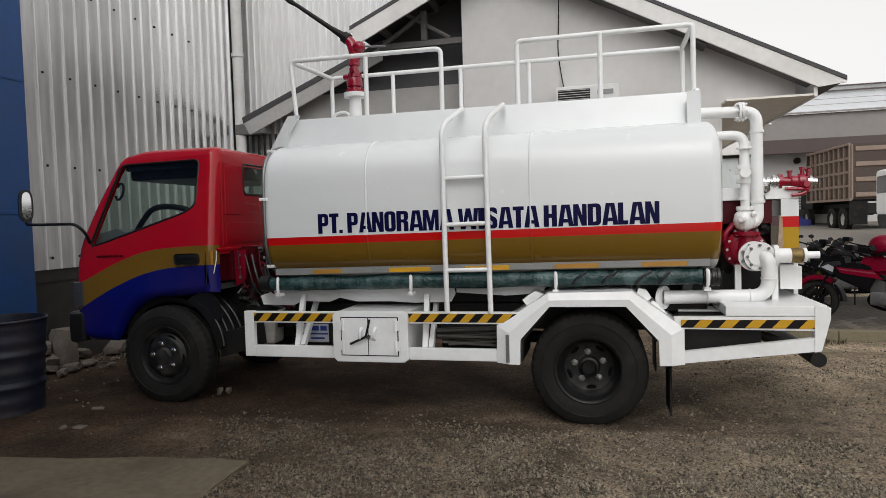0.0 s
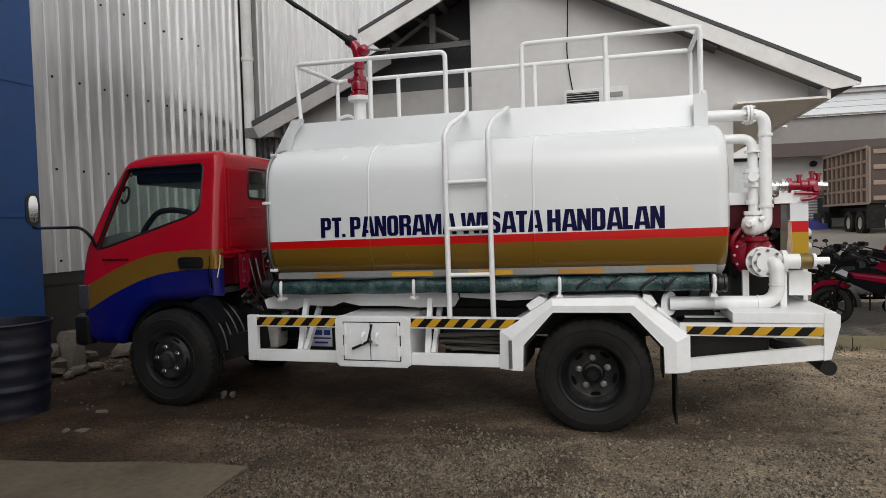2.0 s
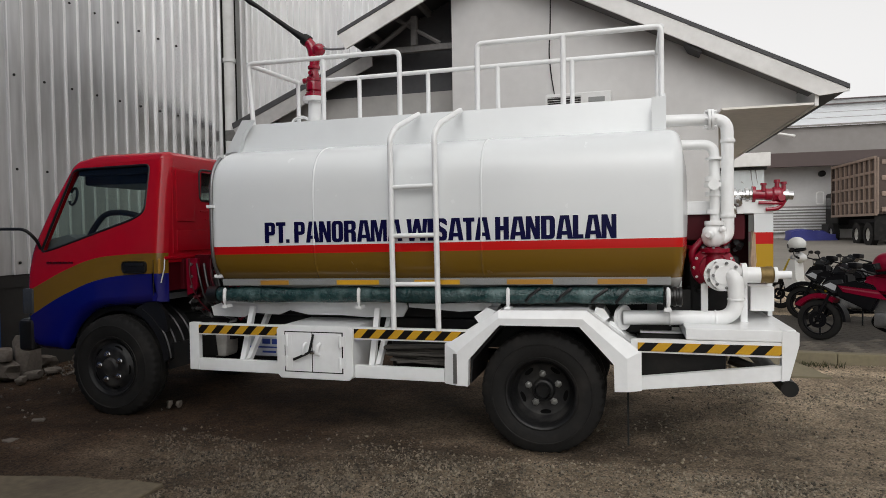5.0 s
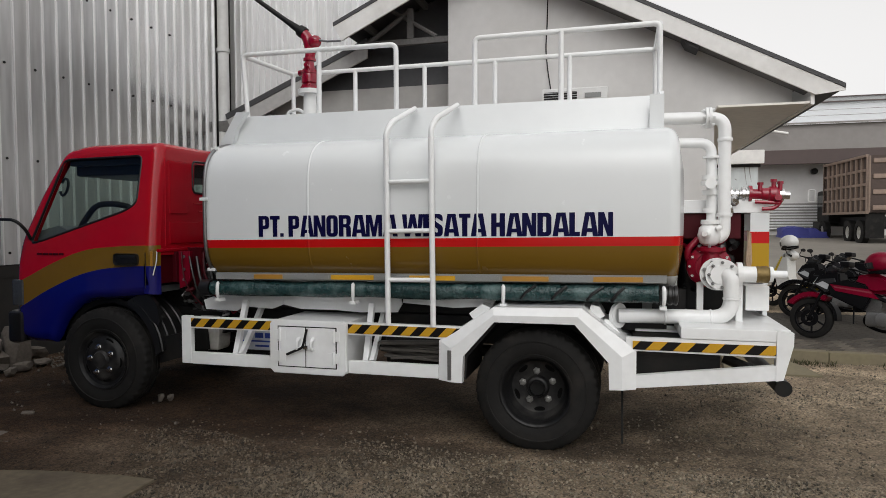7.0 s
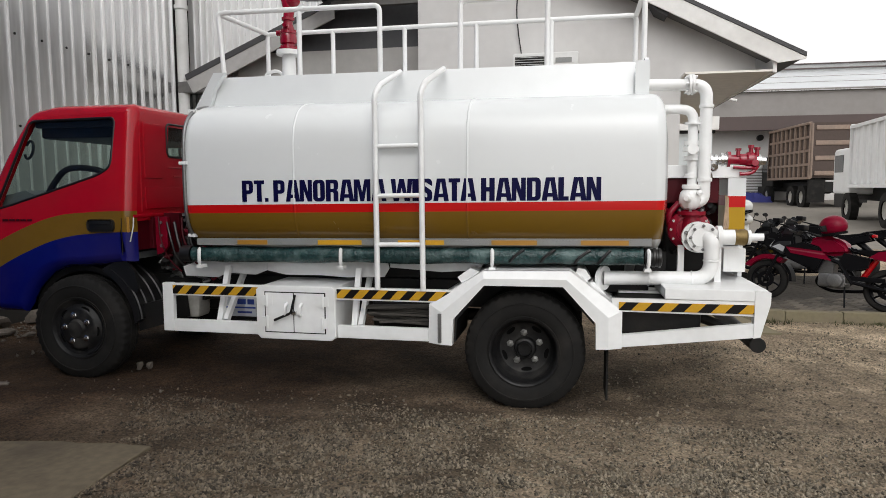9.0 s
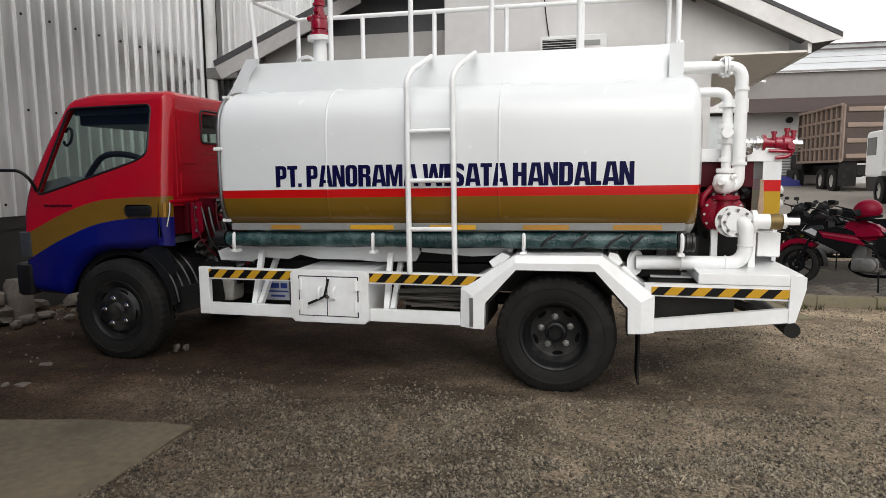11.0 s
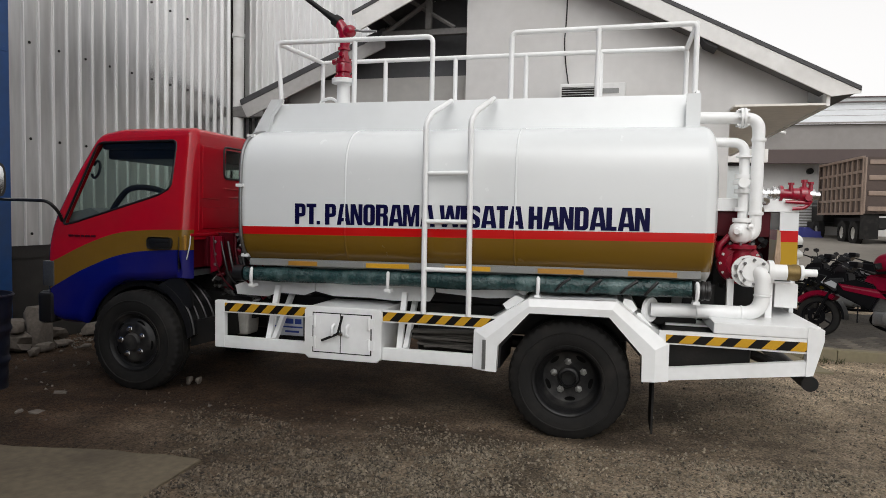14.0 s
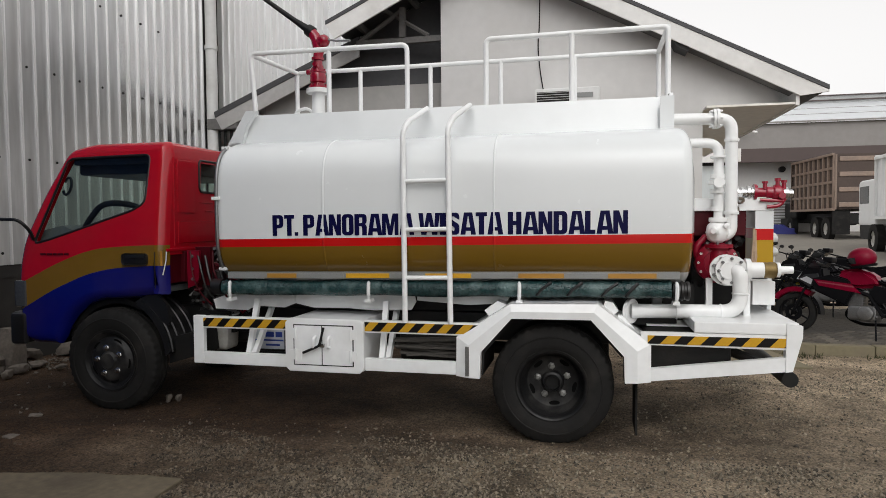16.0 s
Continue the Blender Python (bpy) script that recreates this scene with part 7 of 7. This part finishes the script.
        p("foot_board", box(B(), 0.40, W - 0.30, -0.14, 0.14, 0.28, 0.35, 0.02), bike_black)
        p("engine", box(B(), -0.1, 0.35, -0.08, 0.10, 0.20, 0.42, 0.04), engine_grey)
        return root
    # sport bike
    bm = B()
    prism(bm, [(hx - 0.10, 0.66), (hx + 0.10, 0.62), (hx + 0.26, 0.76), (hx + 0.17, 0.92), (hx - 0.06, 0.95)], -0.13, 0.13)
    bmesh.ops.bevel(bm, geom=list(bm.edges), offset=0.025, segments=2, affect="EDGES")
    p("head_cowl", bm, bike_black)
    p("headlight", prism(B(), [(hx + 0.12, 0.66), (hx + 0.27, 0.77), (hx + 0.21, 0.86), (hx + 0.10, 0.78)], -0.10, 0.10), lamp_clear)
    bm = prism(B(), [(hx - 0.04, 0.93), (hx + 0.17, 0.91), (hx + 0.05, 1.07), (hx - 0.05, 1.09), (hx - 0.12, 1.04)], -0.11, 0.11)
    bmesh.ops.bevel(bm, geom=list(bm.edges), offset=0.03, segments=2, affect="EDGES")
    p("wind_screen", bm, window_dark, None, "dark tinted fly screen")
    p("instrument_pod", box(B(), hx - 0.16, hx - 0.04, -0.09, 0.09, 1.02, 1.10, 0.02), bike_black)
    for y in (-0.20, -0.06, 0.09, 0.2):
        p("control_cable", tube(B(), rounded([(hx - 0.04, y, 1.02), (hx + 0.12, y * 0.9, 1.05), (hx + 0.10, y * 0.5, 0.85), (hx - 0.05, y * 0.4, 0.70)], 0.08, 3), 0.006, 5), bike_black)
    bm = B()
    prism(bm, [(0.42, 0.72), (0.46, 0.84), (0.62, 0.95), (0.82, 0.96), (0.95, 0.88), (0.98, 0.74), (0.70, 0.68)], -0.13, 0.13)
    bmesh.ops.bevel(bm, geom=list(bm.edges), offset=0.05, segments=3, affect="EDGES")
    p("fuel_tank", bm, body, None, "glossy fuel tank")
    for s in (-1, 1):
        bm = prism(B(), [(0.72, 0.64), (0.78, 0.80), (0.98, 0.86), (hx + 0.06, 0.78), (hx + 0.02, 0.62), (0.92, 0.50), (0.80, 0.44)], 0.10 * s, 0.165 * s)
        bmesh.ops.bevel(bm, geom=list(bm.edges), offset=0.018, segments=2, affect="EDGES")
        p("shroud", bm, bike_black)
        bm = prism(B(), [(hx - 0.06, 0.74), (hx + 0.08, 0.66), (hx + 0.24, 0.76), (hx + 0.14, 0.84), (hx - 0.02, 0.86)], 0.131 * s, 0.145 * s)
        bmesh.ops.bevel(bm, geom=list(bm.edges), offset=0.006, segments=1, affect="EDGES")
        p("cowl_side", bm, cowl_grey)
        p("cowl_lens", prism(B(), [(hx + 0.06, 0.70), (hx + 0.21, 0.765), (hx + 0.12, 0.81), (hx + 0.04, 0.77)], 0.146 * s, 0.151 * s), lamp_clear)
        p("shroud_flash", prism(B(), [(0.62, 0.62), (0.74, 0.74), (hx + 0.02, 0.775), (hx - 0.05, 0.69)], 0.166 * s, 0.170 * s), accent)
        p("flash_stripe", prism(B(), [(0.70, 0.69), (0.72, 0.712), (hx - 0.02, 0.752), (hx - 0.04, 0.732)], 0.171 * s, 0.173 * s), bike_pink if accent is bike_red else cowl_grey)
        p("side_cover", prism(B(), [(0.22, 0.56), (0.20, 0.68), (0.50, 0.74), (0.56, 0.60), (0.42, 0.50)], 0.08 * s, 0.12 * s), bike_black)
        bm = prism(B(), [(-0.42, 0.80), (-0.38, 0.87), (0.12, 0.78), (0.22, 0.70), (0.05, 0.66)], 0.06 * s, 0.11 * s)
        p("tail_panel", bm, body)
        p("frame_spar", tube(B(), [(hx + 0.04, 0.08 * s, 0.86), (0.55, 0.11 * s, 0.60), (0.38, 0.11 * s, 0.34)], 0.024, 6), bike_black)
        p("swing_arm", tube(B(), [(0.42, 0.09 * s, 0.36), (0, 0.10 * s, r)], 0.024, 6), bike_black)
        p("foot_peg", tube(B(), [(0.42, 0.10 * s, 0.33), (0.40, 0.26 * s, 0.33)], 0.014, 6), steel)
    bm = B()
    prism(bm, [(-0.42, 0.87), (-0.40, 0.92), (-0.05, 0.86), (0.08, 0.80), (0.38, 0.79), (0.46, 0.84), (0.48, 0.76), (0.20, 0.70), (-0.05, 0.78)], -0.105, 0.105)
    bmesh.ops.bevel(bm, geom=list(bm.edges), offset=0.025, segments=2, affect="EDGES")
    p("seat", bm, bike_black, None, "black stepped seat")
    eng = p("engine", box(box(B(), 0.46, 0.80, -0.11, 0.11, 0.26, 0.46, 0.04), 0.62, 0.80, -0.09, 0.09, 0.42, 0.66, 0.02), engine_grey)
    for k in range(5):
        p("fin", box(B(), 0.60, 0.82, -0.105, 0.105, 0.46 + 0.04 * k, 0.472 + 0.04 * k), engine_grey, eng)
    for s in (-1, 1):
        p("clutch_cover", turned(B(), [(0.105 * s, 0.10), (0.135 * s, 0.09), (0.145 * s, 0.06), (0.145 * s, 0)], (0.58, 0, 0.36), "y", 20), engine_grey, eng)
    p("exhaust", tube(B(), rounded([(0.78, -0.06, 0.48), (0.90, -0.08, 0.30), (0.70, -0.11, 0.20), (0.30, -0.15, 0.24), (-0.15, -0.17, 0.40)], 0.1), 0.024, 10), bike_black)
    p("muffler", tube(B(), [(0.22, -0.16, 0.27), (0.15, -0.165, 0.29), (-0.20, -0.18, 0.42), (-0.24, -0.18, 0.435)], [0.03, 0.048, 0.05, 0.035], 14), bike_black)
    p("radiator", box(B(), 0.88, 0.93, -0.11, 0.11, 0.45, 0.72), bike_black)
    bm = tube(B(), [(-0.20, 0, 0.78), (-0.42, 0, 0.60), (-0.50, 0, 0.50)], [0.05, 0.04, 0.03], 6)
    p("rear_fender", bm, bike_black)
    p("tail_lamp", box(B(), -0.46, -0.40, -0.05, 0.05, 0.84, 0.89, 0.012), paint_red)
    p("side_stand", tube(B(), [(0.46, 0.12, 0.28), (0.40, 0.24, 0.02)], 0.012, 6), bike_black)
    p("shock", tube(B(), [(0.30, 0, 0.42), (0.16, 0, 0.68)], 0.035, 8), paint_red)
    p("chain_guard", box(B(), 0.02, 0.42, 0.09, 0.12, 0.38, 0.44, 0.006), bike_black)
    return root


motorbike("motorcycle", "dark red and black sport motorcycle parked on paving", (2.80, 4.83), (3.85, 3.96), bike_red, bike_red, mirrors=False)
motorbike("motorcycle", "black sport motorcycle parked beside the red one", (3.06, 6.70), (4.04, 5.88), bike_black, bike_black)
motorbike("motorcycle", "black motorcycle with a dark tank in the parked row", (3.62, 7.45), (4.60, 6.63), bike_black, bike_black, mirrors=False)
motorbike("scooter", "white and yellow scooter parked on the brick paving", (3.04, 8.15), (3.88, 7.48), bike_white, bike_yellow, scooter=True)
# helmet resting on the red tank
def helmet(label, c, shell, turn):
    """A full-face helmet, its opening turned about the upright."""
    hm = thing("helmet", label, "helmet", (c[0], c[1], c[2] - 0.12), "helmets on the motorcycles")
    at = Matrix.Translation(c) @ Matrix.Rotation(radians(turn), 4, "Z") @ Matrix.Rotation(radians(-12), 4, "Y")
    bm = bmesh.new()
    bmesh.ops.create_uvsphere(bm, u_segments=28, v_segments=18, radius=0.138)
    for v in bm.verts:
        v.co.z *= 0.96 if v.co.z > 0 else 0.88
        v.co.x *= 1.12
    bmesh.ops.delete(bm, geom=[v for v in bm.verts if v.co.z < -0.10], context="VERTS")
    bm.transform(at)
    part("shell", bm, shell, hm)
    bm = bmesh.new()
    bmesh.ops.create_uvsphere(bm, u_segments=28, v_segments=18, radius=0.142)
    for v in bm.verts:
        v.co.x *= 1.10
    bmesh.ops.delete(bm, geom=[v for v in bm.verts if not (-0.055 < v.co.z < 0.045 and v.co.x < -0.02)], context="VERTS")
    bm.transform(at)
    part("visor", bm, window_dark, hm, "dark visor")
    bm = turned(B(), [(-0.03, 0.118), (-0.03, 0.126), (0.0, 0.13), (0.0, 0.118)], (0, 0, -0.075), "z", 24)
    bm.transform(at @ Matrix.Diagonal((1.1, 1, 1, 1)))
    part("rim_band", bm, bike_black, hm, "black rubber rim")


helmet("dark red full-face helmet resting on the motorcycle", (3.38, 4.34, 0.965), bike_red, -35)
helmet("white full-face helmet hung on the scooter", (3.26, 7.97, 1.09), bike_white, -60)

# ---- trucks across the yard ----
def big_wheel(root, M, x, y, r=0.52):
    bm = turned(B(), [(-0.14, 0.28), (-0.15, 0.42), (-0.12, r), (0.12, r), (0.15, 0.42), (0.14, 0.28)], (x, y, r), "y", 28)
    bm.transform(M)
    w = part("wheel", bm, rubber, root)
    bm = turned(B(), [(-0.10, 0.28), (-0.06, 0.24), (-0.04, 0.12), (-0.10, 0.10), (-0.10, 0)], (x, y, r), "y", 24)
    bm.transform(M)
    part("rim", bm, canister, w)
    bm = turned(B(), [(0.10, 0.28), (0.06, 0.24), (0.04, 0.12), (0.10, 0.10), (0.10, 0)], (x, y, r), "y", 24)
    bm.transform(M)
    part("rim", bm, canister, w)


white_bed = material("white_tipper_paint", (0.84, 0.85, 0.85), 0.4, vary=0.05, scale=2, dirt=(0.6, 0.58, 0.54), dirt_amount=0.15)
# darker brown for panels between ribs, shade of the recesses put into the colour
dump_dark = material("shaded_bed_panel", (0.07, 0.048, 0.039), 0.7, vary=0.25, scale=3, bump=0.08)


def dump_truck(name, label, M, body, panel, cabm, length, floor, height, rows, cols):
    """A tipper standing along +x (cab at +x), tail at the origin, its width centred on y = 0."""
    root = thing(name, label, "truck", M.translation[:], "trucks across the yard")

    def p(nm, bm, mat, parent=None, lab=""):
        bm.transform(M)
        return part(nm, bm, mat, parent or root, lab)

    z0, z1, hw = floor, floor + height, 1.25
    bed = p("bed", box(box(box(box(B(), 0, length, -hw + 0.08, hw - 0.08, z0, z0 + 0.12), 0.06, length, -hw + 0.08, -hw + 0.12, z0, z1), 0.06, length, hw - 0.12, hw - 0.08, z0, z1), length - 0.06, length, -hw, hw, z0, z1 + 0.1), panel)
    p("tailgate", box(B(), 0.0, 0.06, -hw + 0.05, hw - 0.05, z0, z1 + 0.02), panel, bed)
    for s in (-1, 1):
        for k in range(cols + 1):
            x = length * k / cols
            p("side_rib", box(B(), x - 0.06, x + 0.06, (hw - 0.10) * s, hw * s, z0 - 0.05, z1, 0.01), body, bed)
        for k in range(rows + 1):
            z = z0 + (z1 - z0) * k / rows
            p("side_rail", box(B(), 0, length, (hw - 0.10) * s, (hw + (0.03 if k in (0, rows) else -0.02)) * s, z - 0.055, z + 0.055, 0.01), body, bed)
    for k in range(4):
        z = z0 + 0.2 + (z1 - z0 - 0.4) * k / 3
        p("tailgate_rib", box(B(), -0.05, 0.0, -hw + 0.25, hw - 0.25, z - 0.10, z + 0.10, 0.03), body, bed)
    for y in (-hw + 0.08, hw - 0.08):
        p("tailgate_post", box(B(), -0.06, 0.04, y - 0.07, y + 0.07, z0, z1, 0.01), body, bed)
    p("chassis", box(B(), 0.2, length + 1.6, -0.45, 0.45, 0.75, 1.2), chassis_black)
    p("mud_flap", box(B(), 0.1, 0.13, -1.2, -0.5, 0.3, 1.4), rubber)
    p("mud_flap", box(B(), 0.1, 0.13, 0.5, 1.2, 0.3, 1.4), rubber)
    half = 1.2 if cabm is white_bed else 0.95
    cab_ = p("cab", box(B(), length + 0.15, length + 1.95, -half, half, 0.95, 2.55, 0.12), cabm)
    for s in (-1, 1):
        p("cab_window", box(B(), length + 0.75, length + 1.75, (half - 0.005) * s, (half + 0.01) * s, 1.72, 2.32, 0.004), window_dark, cab_)
        if cabm is not white_bed:
            p("mirror", tube(B(), rounded([(length + 1.0, 1.42 * s, 2.0), (length + 1.0, 1.62 * s, 2.0), (length + 1.0, 1.62 * s, 2.6), (length + 1.0, 1.30 * s, 2.6), (length + 1.0, 1.30 * s, 2.0), (length + 1.0, 1.42 * s, 2.0)], 0.10, 4), 0.035, 8), fascia_white, cab_, "pale mirror loop")
        p("step", box(B(), length + 0.6, length + 1.7, 1.0 * s, 1.18 * s, 0.5, 0.98), chassis_black, cab_)
    p("windscreen", box(B(), length + 1.945, length + 1.96, 0.15 - half, half - 0.15, 1.7, 2.4), window_dark, cab_)
    p("under_guard", box(B(), 2.9, length - 0.2, -1.15, -1.08, 0.7, 0.8), chassis_black)
    p("under_guard", box(B(), 2.9, length - 0.2, -1.15, -1.08, 1.0, 1.1), chassis_black)
    p("air_tank", box(B(), 3.2, 4.3, -1.05, -0.5, 0.65, 1.2, 0.1), chassis_black)
    for y in (-1.05, 1.05):
        for x in (0.9, 2.2):
            big_wheel(root, M, x, y)
        big_wheel(root, M, length + 0.35, y)
    return root


dump_truck("dump_truck", "brown dusty dump truck with a ribbed steel bed", Matrix.Translation((11.53, 26.5, 0.46)) @ Matrix.Rotation(radians(92), 4, "Z"), dump_brown, dump_dark, chassis_black, 5.2, 1.36, 2.34, 4, 9)
dump_truck("dump_truck", "white dump truck with a ribbed white bed", Matrix.Translation((10.2, 14.5, 0.22)) @ Matrix.Rotation(radians(85), 4, "Z"), white_bed, white_bed, white_bed, 5.4, 1.24, 1.95, 1, 9)
